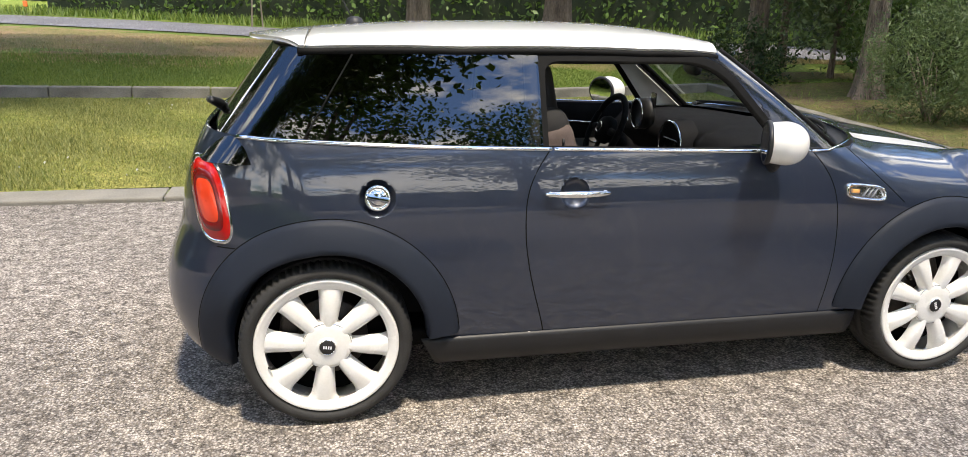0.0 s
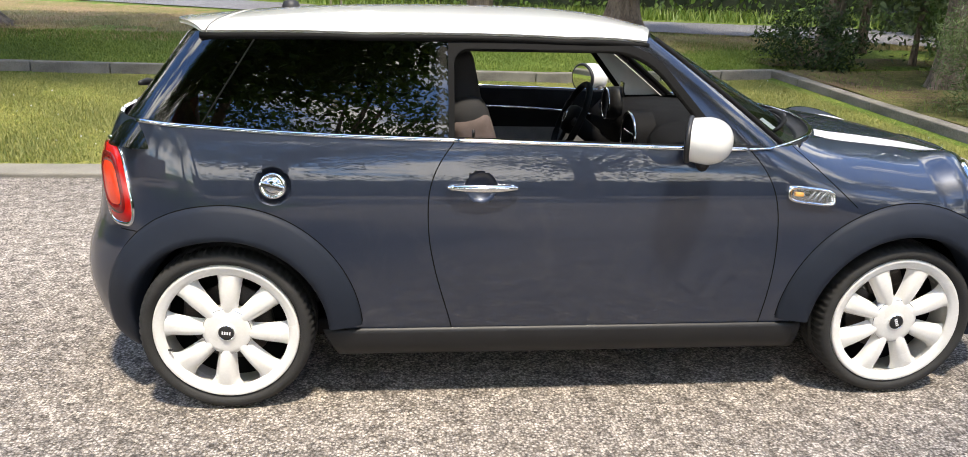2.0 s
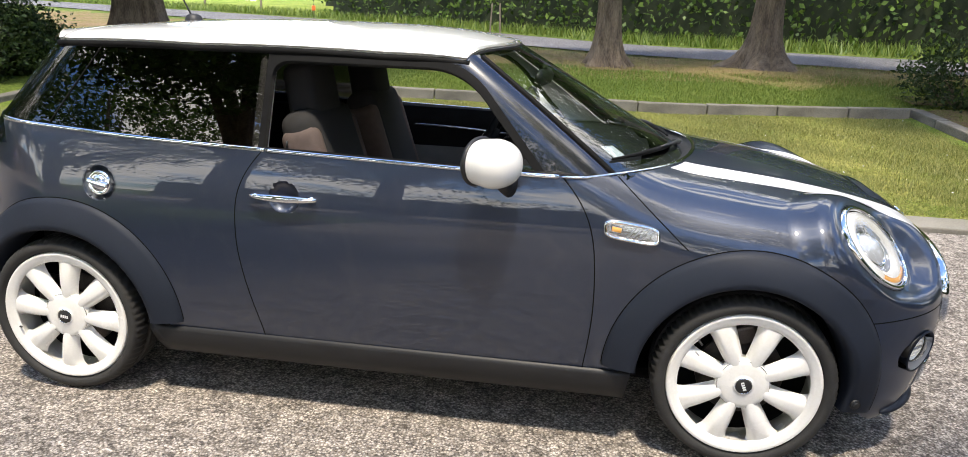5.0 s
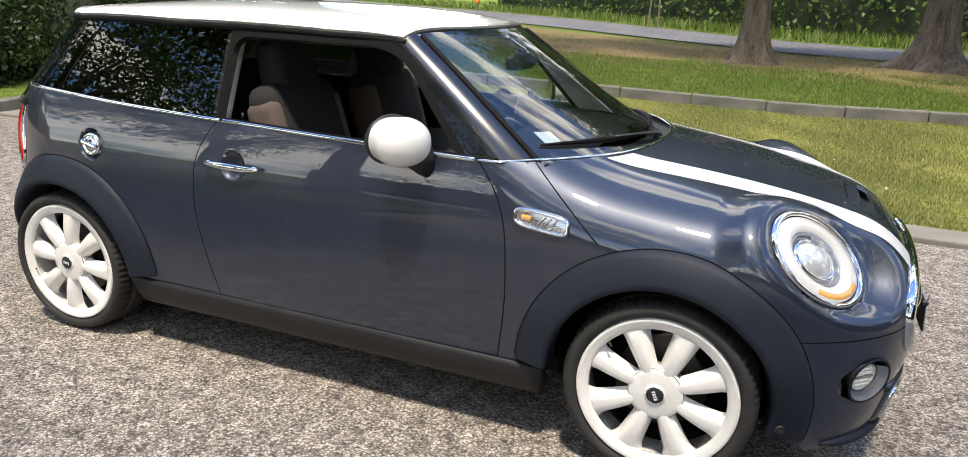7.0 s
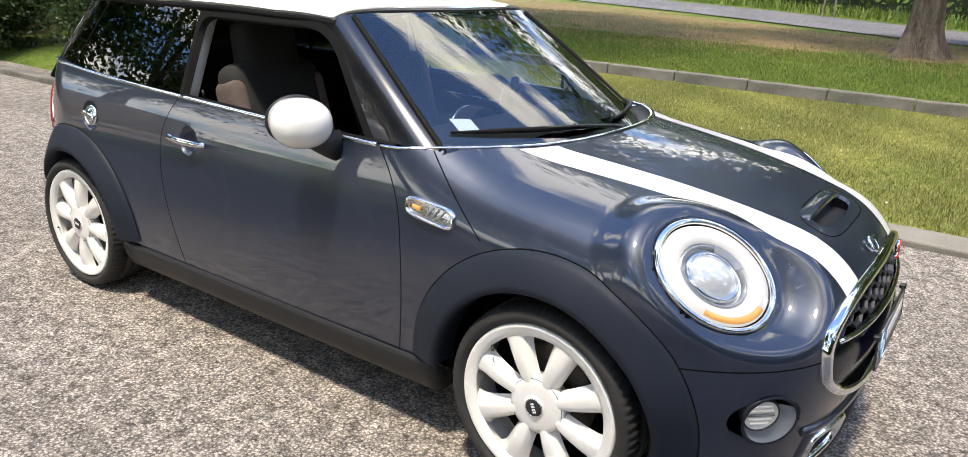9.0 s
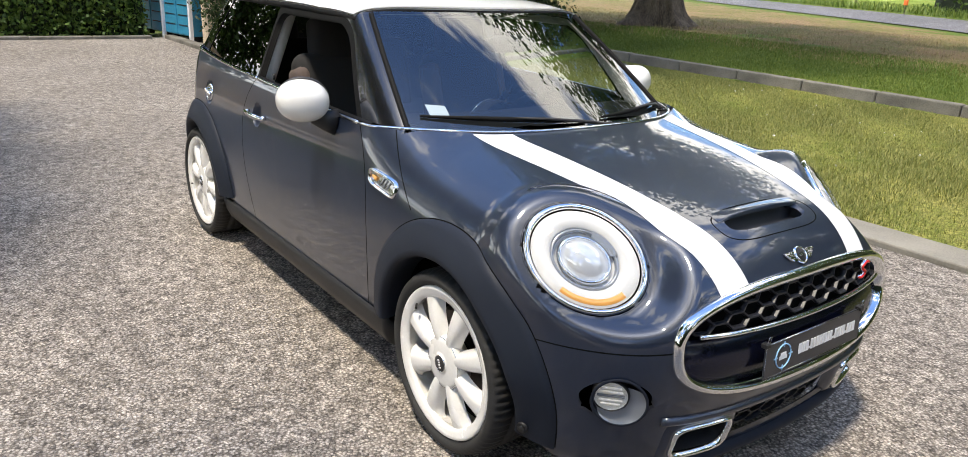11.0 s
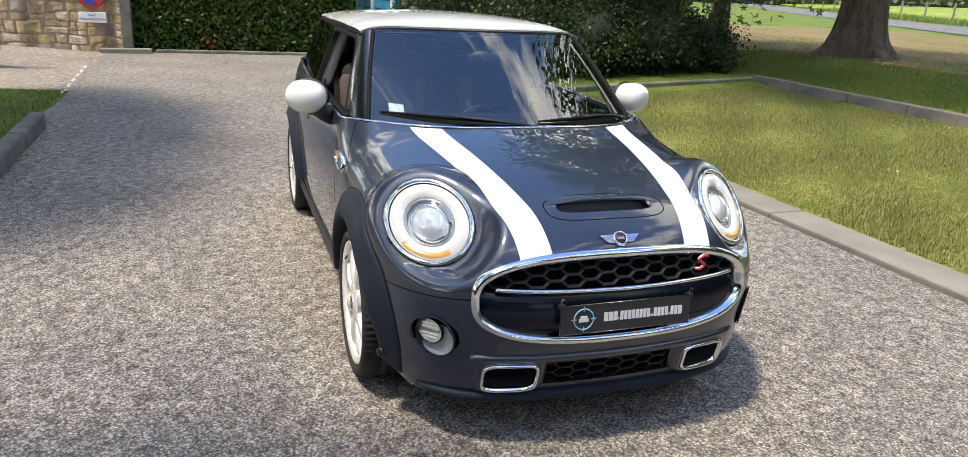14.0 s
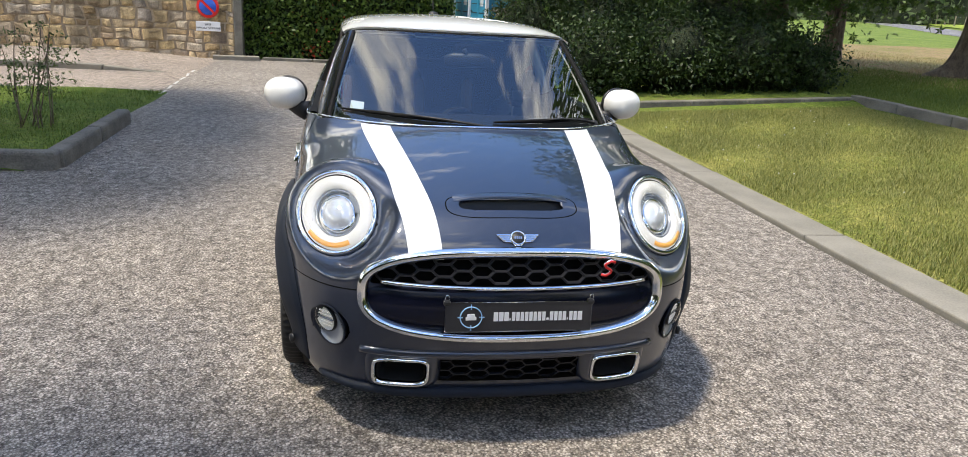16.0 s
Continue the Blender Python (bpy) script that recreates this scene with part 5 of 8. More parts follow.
for s in (-1, 1):
    lamp = new("headlight")
    lamp.parent = car
    lamp["label"] = "round headlight with chrome surround and amber lower arc"
    head_band("lamp_gap", [(1.02, 0.0005), (0.985, -0.003), (0.97, -0.02)], DARK, lamp, s)
    head_band("chrome_surround", [(0.988, -0.006), (0.982, 0.005), (0.962, 0.009), (0.915, 0.009), (0.888, 0.005), (0.882, -0.014)], CHROME, lamp, s)
    head_band("lamp_gap", [(0.886, -0.002), (0.868, -0.006), (0.85, -0.02)], DARK, lamp, s)
    head_band("light_guide", [(0.862, -0.006), (0.845, 0.000), (0.70, 0.001), (0.60, -0.004), (0.56, -0.014)], LAMP_LIT, lamp, s, "white ring light guide")
    head_band("indicator", [(0.825, 0.002), (0.80, 0.004), (0.73, 0.004), (0.71, -0.001)], AMBER, lamp, s, "amber lower arc", radians(178), radians(258), False, n=40)
    head_band("reflector", [(0.58, -0.010), (0.54, -0.024), (0.48, -0.036), (0.40, -0.042), (0.02, -0.048)], REFLECTOR, lamp, s)
    head_band("inner_ring", [(0.56, -0.022), (0.53, -0.016), (0.50, -0.018), (0.49, -0.034)], LAMP_GREY, lamp, s, "grey optic ring")
    head_band("projector_ring", [(0.44, -0.030), (0.41, -0.020), (0.37, -0.022), (0.36, -0.05)], CHROME, lamp, s)
    head_band("projector_lens", [(0.37, -0.030), (0.31, -0.014), (0.20, -0.004), (0.08, 0.000), (0.005, 0.001)], PROJECTOR, lamp, s)
    head_band("cross_bar", [(0.64, -0.010), (0.52, -0.014), (0.43, -0.020)], LAMP_GREY, lamp, s, "", radians(320), radians(375), False, n=16)
    ln = head_band("lens_cover", [(0.855, 0.003), (0.80, 0.009), (0.60, 0.014), (0.3, 0.016), (0.01, 0.016)], LENS, lamp, s, "clear lens cover")
    ln.visible_shadow = False
    # fog lamp in its pocket
    fog = new("fog_lamp")
    fog.parent = car
    c = nose_at(np.array([s * 0.625]), np.array([0.412]), 0)[0]
    n = gradient(body_f, c[None])[0]
    m = look(Vector(c), Vector(c + n))       # its -z looks outwards
    mesh_ob("bezel", *lathe([(0.079, -0.001), (0.076, -0.005), (0.071, -0.003), (0.066, 0.012), (0.060, 0.05), (0.0, 0.06)], 48, "z"), CLAD, fog, "dark round pocket")
    fx, fy = -s * 0.024, 0.015             # the lens sits high and outboard in its pocket
    cup = mesh_ob("lens_cup", *lathe([(0.051, 0.03), (0.051, 0.004), (0.048, 0.000), (0.046, 0.004)], 40, "z", (fx, fy, 0)), BLACK, fog)
    mesh_ob("lens", *turned(lathe([(0.047, 0.004), (0.044, -0.006), (0.032, -0.013), (0.0, -0.017)], 40, "z", (fx, fy, 0))), LENS, fog, "clear round lens")
    mesh_ob("reflector", *lathe([(0.047, 0.006), (0.037, 0.022), (0.018, 0.032), (0.0, 0.034)], 40, "z", (fx, fy, 0)), LAMP_WHITE, fog)
    # four ribs take the headlight ring's glow, added to whiten the lens
    for k in range(5):
        part("optic_rib", box_bm((0.074 - 0.011 * abs(k - 2), 0.004, 0.006), (fx, fy - 0.026 + k * 0.013, 0.006)), LAMP_LIT if k != 2 else LAMP_GREY, fog)
    cres, mid_a = [], math.pi * (1.5 + s * 0.22)
    for a_ in np.linspace(mid_a - 1.5, mid_a + 1.5, 30):
        o_, i_ = Vector((0.0715 * math.cos(a_), 0.0715 * math.sin(a_), 0)), Vector((fx + 0.052 * math.cos(a_), fy + 0.052 * math.sin(a_), 0))
        for k_, z_ in ((0.0, -0.003), (0.2, 0.003), (0.6, 0.009), (1.0, 0.011)):
            w_ = o_.lerp(i_, k_)
            cres.append((w_.x, w_.y, z_))
    mesh_ob("bright_scoop", cres, grid_faces(30, 4), LAMP_GREY, fog, "bright curved scoop")
    fog.matrix_world = m
    # parking sensors
    for x, z, y0 in ((2.842, 0.520, 0.019), (2.858, 0.262, 0.032)):
        c = side_at(np.array([x]), np.array([z]), y0, s)[0]
        n = gradient(body_f, c[None])[0]
        sens = mesh_ob("parking_sensor", *lathe([(0.0, -0.003), (0.010, -0.003), (0.0125, 0.0), (0.014, 0.004), (0.0165, -0.002), (0.018, 0.01)], 24, "z"), BLACK, car)
        sens.matrix_world = look(Vector(c), Vector(c + n))

    # tail lamp: red lens in a chrome frame
    lampr = new("tail_lamp")
    lampr.parent = car
    lampr["label"] = "red tail lamp with chrome frame"
    a = np.linspace(0, 2 * math.pi, 72, endpoint=False)
    ce, se = np.cos(a), np.sin(a)

    def tail_pts(k, lift):
        zz = 0.811 + 0.136 * k * np.sign(se) * np.abs(se) ** (2 / 3.2)
        xx = -0.372 - 0.16 * (zz - 0.811) + 0.060 * k * np.sign(ce) * np.abs(ce) ** (2 / 3.2)
        p = side_at(xx, zz, 0, -1)
        p = p + gradient(body_f, p) * lift
        p[:, 1] *= -s
        return p

    for nm, prof, mt in (("chrome_frame", [(1.07, 0.000), (1.05, 0.006), (1.00, 0.008), (0.965, 0.004)], CHROME), ("lens", [(0.97, 0.004), (0.90, 0.012), (0.6, 0.016), (0.3, 0.017), (0.02, 0.017)], RED_LENS), ("lamp_band", [(0.74, 0.0150), (0.68, 0.0190), (0.56, 0.0190), (0.52, 0.0165)], RED_DEEP), ("lamp_core", [(0.52, 0.0175), (0.45, 0.020), (0.2, 0.021), (0.02, 0.021)], RED_GLOW)):
        v = np.stack([tail_pts(k, li) for k, li in prof], 1).reshape(-1, 3)
        mesh_ob(nm, v, grid_faces(72, len(prof), wrap_u=True, flip=s > 0), mt, lampr)


# radiator grille
def nose_ring(name, prof, n, shape, material, parent, label=""):
    """Bands round a closed outline on the nose: prof is (grow, lift)."""
    rows = []
    for grow, lift in prof:
        y, z = shape(np.linspace(0, 2 * math.pi, n, endpoint=False), grow)
        rows.append(nose_at(y, z, lift))
    v = np.stack(rows, 1).reshape(-1, 3)
    return mesh_ob(name, v, grid_faces(n, len(prof), wrap_u=True, flip=False), material, parent, label)


def grille_shape(a, grow):
    c, d = np.cos(a), np.sin(a)
    return (GR_W + grow) * np.sign(c) * np.abs(c) ** (2 / GR_N), GR_Z + (GR_H + grow) * np.sign(d) * np.abs(d) ** (2 / GR_N)


grille = new("grille")
grille.parent = car
nose_ring("chrome_frame", [(0.006, -0.004), (0.005, 0.010), (-0.003, 0.018), (-0.014, 0.019), (-0.022, 0.010), (-0.024, -0.03)], 160, grille_shape, CHROME, grille, "chrome grille frame")
ys, zs = np.linspace(-0.52, 0.52, 60), np.linspace(0.38, 0.735, 24)
gy, gz = np.meshgrid(ys, zs, indexing="ij")
ok = grille_s(gy, gz) < 0.06
p = nose_at(gy, gz, 0.0)
p[..., 0] -= 0.055
f = [q for q in grid_faces(60, 24) if ok.reshape(-1)[list(q)].all()]
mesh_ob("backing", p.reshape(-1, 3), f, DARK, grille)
# lower beam: painted, bulging between the frame's sides
bz = np.linspace(0.418, 0.590, 22)
gy, gz = np.meshgrid(np.linspace(-0.505, 0.505, 80), bz, indexing="ij")
w_ = np.array([float(GR_W * max(0.0, 1 - abs((z - GR_Z) / GR_H) ** GR_N) ** (1 / GR_N)) - 0.016 for z in bz])
gy = gy / 0.505 * w_[None, :]
p = nose_at(gy, gz, 0.0)
p[..., 0] -= 0.030 - 0.024 * np.sin(np.pi * np.clip((gz - 0.418) / 0.172, 0, 1)) ** 0.6
mesh_ob("grille_beam", p.reshape(-1, 3), grid_faces(80, 22), BEAM_DARK, grille, "dark navy lower grille beam")
ys = np.linspace(-0.455, 0.455, 70)
zs = 0.597 + 0.010 * (ys / 0.45) ** 2
mesh_ob("chrome_bar", *tube(nose_at(ys, zs, -0.004), 0.0095, 8, flat=0.8), CHROME, grille, "chrome cross bar")


def honeycomb(name, y_half, z0, z1, inside, depth, cw, ch, r, parent, material):
    """A net of stretched hexagons, as one moulded insert."""
    bars = set()
    rows, cols = int((z1 - z0) / (ch * 0.5)) + 3, int(2 * y_half / (cw * 0.75)) + 3
    for i in range(-1, cols):
        for j in range(-1, rows):
            if (i + j) % 2:
                continue
            cy, cz = -y_half + i * cw * 0.75, z0 + j * ch * 0.5
            pts = [(cy - cw / 2, cz), (cy - cw / 4, cz + ch / 2), (cy + cw / 4, cz + ch / 2), (cy + cw / 2, cz), (cy + cw / 4, cz - ch / 2), (cy - cw / 4, cz - ch / 2)]
            for a, b in zip(pts, pts[1:] + pts[:1]):
                a, b = (round(a[0], 4), round(a[1], 4)), (round(b[0], 4), round(b[1], 4))
                if inside(*a) and inside(*b):
                    bars.add((min(a, b), max(a, b)))
    bars = sorted(bars)
    e = np.array(bars)
    pa, pb = nose_at(e[:, 0, 0], e[:, 0, 1], 0), nose_at(e[:, 1, 0], e[:, 1, 1], 0)
    pa[:, 0] -= depth
    pb[:, 0] -= depth
    v, f = join(*[tube([a, b], r, 6, flat=2.2, normal=(1, 0, 0)) for a, b in zip(pa, pb)])
    return mesh_ob(name, v, f, material, parent, "black honeycomb insert", smooth=False)


honeycomb("mesh_insert", 0.50, 0.608, 0.72, lambda y, z: grille_s(y, z, -0.012) < 0 and z > 0.600, 0.020, 0.084, 0.038, 0.0044, grille, MESH_BLACK)
honeycomb("mesh_insert", 0.30, 0.23, 0.33, lambda y, z: abs(y) < 0.285 and 0.225 < z < 0.332, 0.035, 0.084, 0.038, 0.0040, front_bumper, MESH_BLACK)
gy, gz = np.meshgrid(np.linspace(-0.5, 0.5, 30), np.linspace(0.15, 0.355, 10), indexing="ij")
p = nose_at(gy, gz, 0.0)
p[..., 0] -= 0.075
mesh_ob("intake_backing", p.reshape(-1, 3), grid_faces(30, 10), DARK, front_bumper)
for s in (-1, 1):
    def duct_shape(a, grow):
        c, d = np.cos(a), np.sin(a)
        return s * (0.382 + (0.094 + grow) * np.sign(c) * np.abs(c) ** 0.42), 0.278 + (0.054 + grow) * np.sign(d) * np.abs(d) ** 0.42 - 0.004 * np.cos(a)

    duct = nose_ring("brake_duct", [(0.004, -0.012), (0.003, 0.014), (-0.001, 0.020), (-0.006, 0.018), (-0.009, 0.006), (-0.010, -0.012)], 72, duct_shape, CHROME, front_bumper, "bright rectangular duct frame")
    nose_ring("duct_surround", [(0.040, -0.020), (0.026, 0.002), (0.012, 0.009), (0.004, 0.010), (0.002, -0.01)], 72, duct_shape, PAINT, front_bumper)
    nose_ring("duct_tunnel", [(-0.012, 0.004), (-0.016, -0.03), (-0.03, -0.10), (-0.055, -0.10)], 72, duct_shape, BLACK, duct)
# front lip
ys = np.linspace(-0.66, 0.66, 60)
lip = nose_at(ys, 0 * ys + 0.188, 0.002)
mesh_ob("front_lip", *tube(lip, list(0.006 + 0.022 * np.sqrt(1 - (ys / 0.662) ** 4)), 10, flat=0.8, normal=(0, 0, 1)), CLAD, front_bumper, "satin dark lower lip")
ys = np.linspace(-0.52, 0.52, 50)
mesh_ob("intake_brow", *tube(nose_at(ys, 0 * ys + 0.350, -0.008), 0.022, 10, flat=0.75, normal=(0, 0, 1)), PAINT, front_bumper)

# emblem on the bonnet and the red mark in the grille
emb = new("bonnet_emblem")
emb.parent = car
c = top_at(np.array([3.168]), np.array([0.0]), 0.004)[0]
n = gradient(body_f, c[None])[0]
mesh_ob("roundel", *lathe([(0.0, 0.0055), (0.020, 0.005), (0.0215, 0.003)], 32, "z"), BLACK, emb)
mesh_ob("ring", *lathe([(0.020, 0.002), (0.022, 0.007), (0.0265, 0.006), (0.028, 0.0)], 32, "z"), CHROME, emb)
bm = bmesh.new()
for i in range(4):
    box_bm((0.0045, 0.010, 0.001), (-0.0105 + 0.007 * i, 0, 0.0062), bm=bm)
part("mark", bm, SATIN_CHROME, emb)
for s in (-1, 1):
    bm = bmesh.new()
    for k in range(4):
        L = 0.048 - 0.009 * k
        box_bm((L, 0.0065, 0.004), (s * (0.024 + L / 2), 0.011 - 0.0075 * k, 0.002), 0.0012, 1, bm=bm)
    part("wing_bar", bm, CHROME, emb)
    bm = bmesh.new()
    vs_ = [bm.verts.new((s * x_, y_, 0.0016)) for x_, y_ in ((0.020, 0.0155), (0.073, 0.0150), (0.064, 0.002), (0.050, -0.012), (0.022, -0.0155))]
    top_ = bm.faces.new(vs_ if s > 0 else vs_[::-1])
    for v_ in bmesh.ops.extrude_face_region(bm, geom=[top_])["geom"]:
        if isinstance(v_, bmesh.types.BMVert):
            v_.co.z -= 0.0022
    part("wing_plate", bm, LAMP_GREY, emb)
up = Vector((-n[2], 0, n[0]))
emb.matrix_world = Matrix.Translation(c) @ Matrix((Vector((0, 1, 0)), up, Vector(n))).transposed().to_4x4()
c = nose_at(np.array([0.314]), np.array([0.655]), 0.004)[0]
w_ = np.linspace(0, 1, 30)
curl = [(0.0, 0.020 * math.sin(2 * math.pi * (1 - k)) * (1.15 - 0.3 * abs(2 * k - 1)) + 0.010 * (1 - 2 * k), 0.031 * (1 - 2 * k)) for k in w_]
curl = [(0.0, 0.026, 0.027)] + [(x_, y_ * 0.9 - 0.002, z_) for x_, y_, z_ in curl] + [(0.0, -0.030, -0.026)]
mark = mesh_ob("red_mark", *tube([(p_[0] + 0.006, p_[1], p_[2]) for p_ in curl], 0.0055, 8), SIGN_RED, grille, "small red curled mark with bright edge")
mesh_ob("mark_edge", *tube(curl, 0.0080, 8), CHROME, mark)
mark.location = c
mark.scale = (0.82, 0.82, 0.82)

# white stripes
for s in (-1, 1):
    n, m = 70, 10
    verts = []
    for v in np.linspace(0, 1, n):
        for k in np.linspace(0, 1, m):
            y_in, y_out = 0.388 + (0.252 - 0.388) * v ** 1.15, 0.512 + (0.364 - 0.512) * v ** 1.15
            y = y_in + (y_out - y_in) * k
            x0, x1 = float(COWL(y)) + 0.012, 3.200 - 0.10 * (y - 0.25) ** 1
            verts.append((x0 + (x1 - x0) * v, s * y))
    vv = np.array(verts)
    mesh_ob("stripe", top_at(vv[:, 0], vv[:, 1], 0.0012), grid_faces(n, m, flip=s < 0), STRIPE, bonnet, "white bonnet stripe")

# air scoop: outline groove, hump and dark slot
a = np.linspace(0, 2 * math.pi, 90, endpoint=False)
for k, (w, d, mt, r) in enumerate(((0.232, 0.064, DARK, 0.0028),)):
    yy, xx = w * np.sign(np.cos(a)) * np.abs(np.cos(a)) ** 0.55, 3.040 + d * np.sign(np.sin(a)) * np.abs(np.sin(a)) ** 0.7
    mesh_ob("scoop_groove", *tube(top_at(xx, yy, -0.0008), r, 6, closed=True, normal=(0, 0, 1), flat=0.6), mt, bonnet)
n, m = 40, 24
verts = []
for k in np.linspace(-1, 1, n):
    for v in np.linspace(0, 1, m):
        y = k * 0.205
        x = 2.980 + v * 0.042
        h = 0.010 * (1 - abs(k) ** 4) * (math.sin(min(1.0, v / 0.82) * math.pi / 2) ** 1.5)
        if v > 0.82:
            h -= 0.010 * ((v - 0.82) / 0.18) ** 1.5 * (1 - abs(k) ** 4)
        p = top_at(np.array([x]), np.array([y]), 0.0012 + h)[0]
        verts.append(p)
mesh_ob("scoop_hood", verts, grid_faces(n, m, flip=True), PAINT, bonnet, "raised air scoop")
verts = []
for k in np.linspace(-1, 1, 30):
    for x, dz in ((3.000, -0.002), (3.006, -0.050), (3.064, -0.034), (3.080, 0.0)):
        w = 0.200
        p = top_at(np.array([x]), np.array([k * w]), 0.0)[0]
        verts.append((p[0], p[1], p[2] + dz))
mesh_ob("scoop_slot", verts, grid_faces(30, 4) + [(0, 1, 2, 3), (119, 118, 117, 116)], MESH_BLACK, bonnet)

# number board with clips
board = new("dealer_board")
board.parent = car
bm = box_bm((0.006, 0.500, 0.102), (0, 0, 0), 0.002, 1)
part("plate", bm, PLATE_DARK, board, "dark flat dealer board with pale lettering bars")
edge = [(0.004, -0.25, 0.051), (0.004, 0.25, 0.051), (0.004, 0.25, -0.051), (0.004, -0.25, -0.051)]
mesh_ob("edge", *tube(edge, 0.0012, 4, closed=True), SATIN_CHROME, board)
ring_ = [(0.0042, -0.164 + 0.036 * math.cos(t), 0.036 * math.sin(t)) for t in np.linspace(0, 2 * math.pi, 40, endpoint=False)]
mesh_ob("ring_mark", *tube(ring_, 0.0022, 6, closed=True), PLATE_BLUE, board, "light blue ring mark")
for dy, dz, w, h in ((0.036, 0, 0.018, 0.0035), (-0.036, 0, 0.018, 0.0035), (0, 0.036, 0.0035, 0.018), (0, -0.036, 0.0035, 0.018)):
    part("cross_tick", box_bm((0.002, w, h), (0.0042, -0.164 + dy, dz)), PLATE_BLUE, board)
bm = bmesh.new()
box_bm((0.002, 0.036, 0.012), (0.0042, -0.164, -0.004), 0.0006, 1, bm=bm)
box_bm((0.002, 0.026, 0.010), (0.0042, -0.164, 0.006), 0.0006, 1, bm=bm)
part("centre_mark", bm, SIGN_WHITE, board)
bm = bmesh.new()
y = -0.088
for w, gap in ((0.015, 0.003),) * 3 + ((0.004, 0.004),) + ((0.0112, 0.0036),) * 8 + ((0.008, 0.004),) + ((0.0112, 0.0036),) * 4 + ((0.004, 0.004),) + ((0.0112, 0.0036),) * 2 + ((0.015, 0.003),):
    hgt = 0.031 if w > 0.009 else 0.007
    box_bm((0.0018, w, hgt), (0.0042, y + w / 2, -0.012 + hgt / 2 if w < 0.009 else 0.001), bm=bm)
    y += w + gap
part("lettering_bar", bm, SIGN_WHITE, board, "row of pale bars in place of lettering")
for dy in (-0.245, 0.245):
    bm = box_bm((0.020, 0.022, 0.016), (-0.002, dy, 0.050), 0.003, 1)
    clip = part("clip", bm, BLACK, board, "black binder clip")
    mesh_ob("clip_wire", *tube([(0.004, dy - 0.008, 0.055), (0.010, dy - 0.004, 0.078), (0.010, dy + 0.004, 0.078), (0.004, dy + 0.008, 0.055)], 0.0014, 5), CHROME, clip)
board.matrix_world = pose(3.264, 0.002, 0.506, 0, -4, 0)

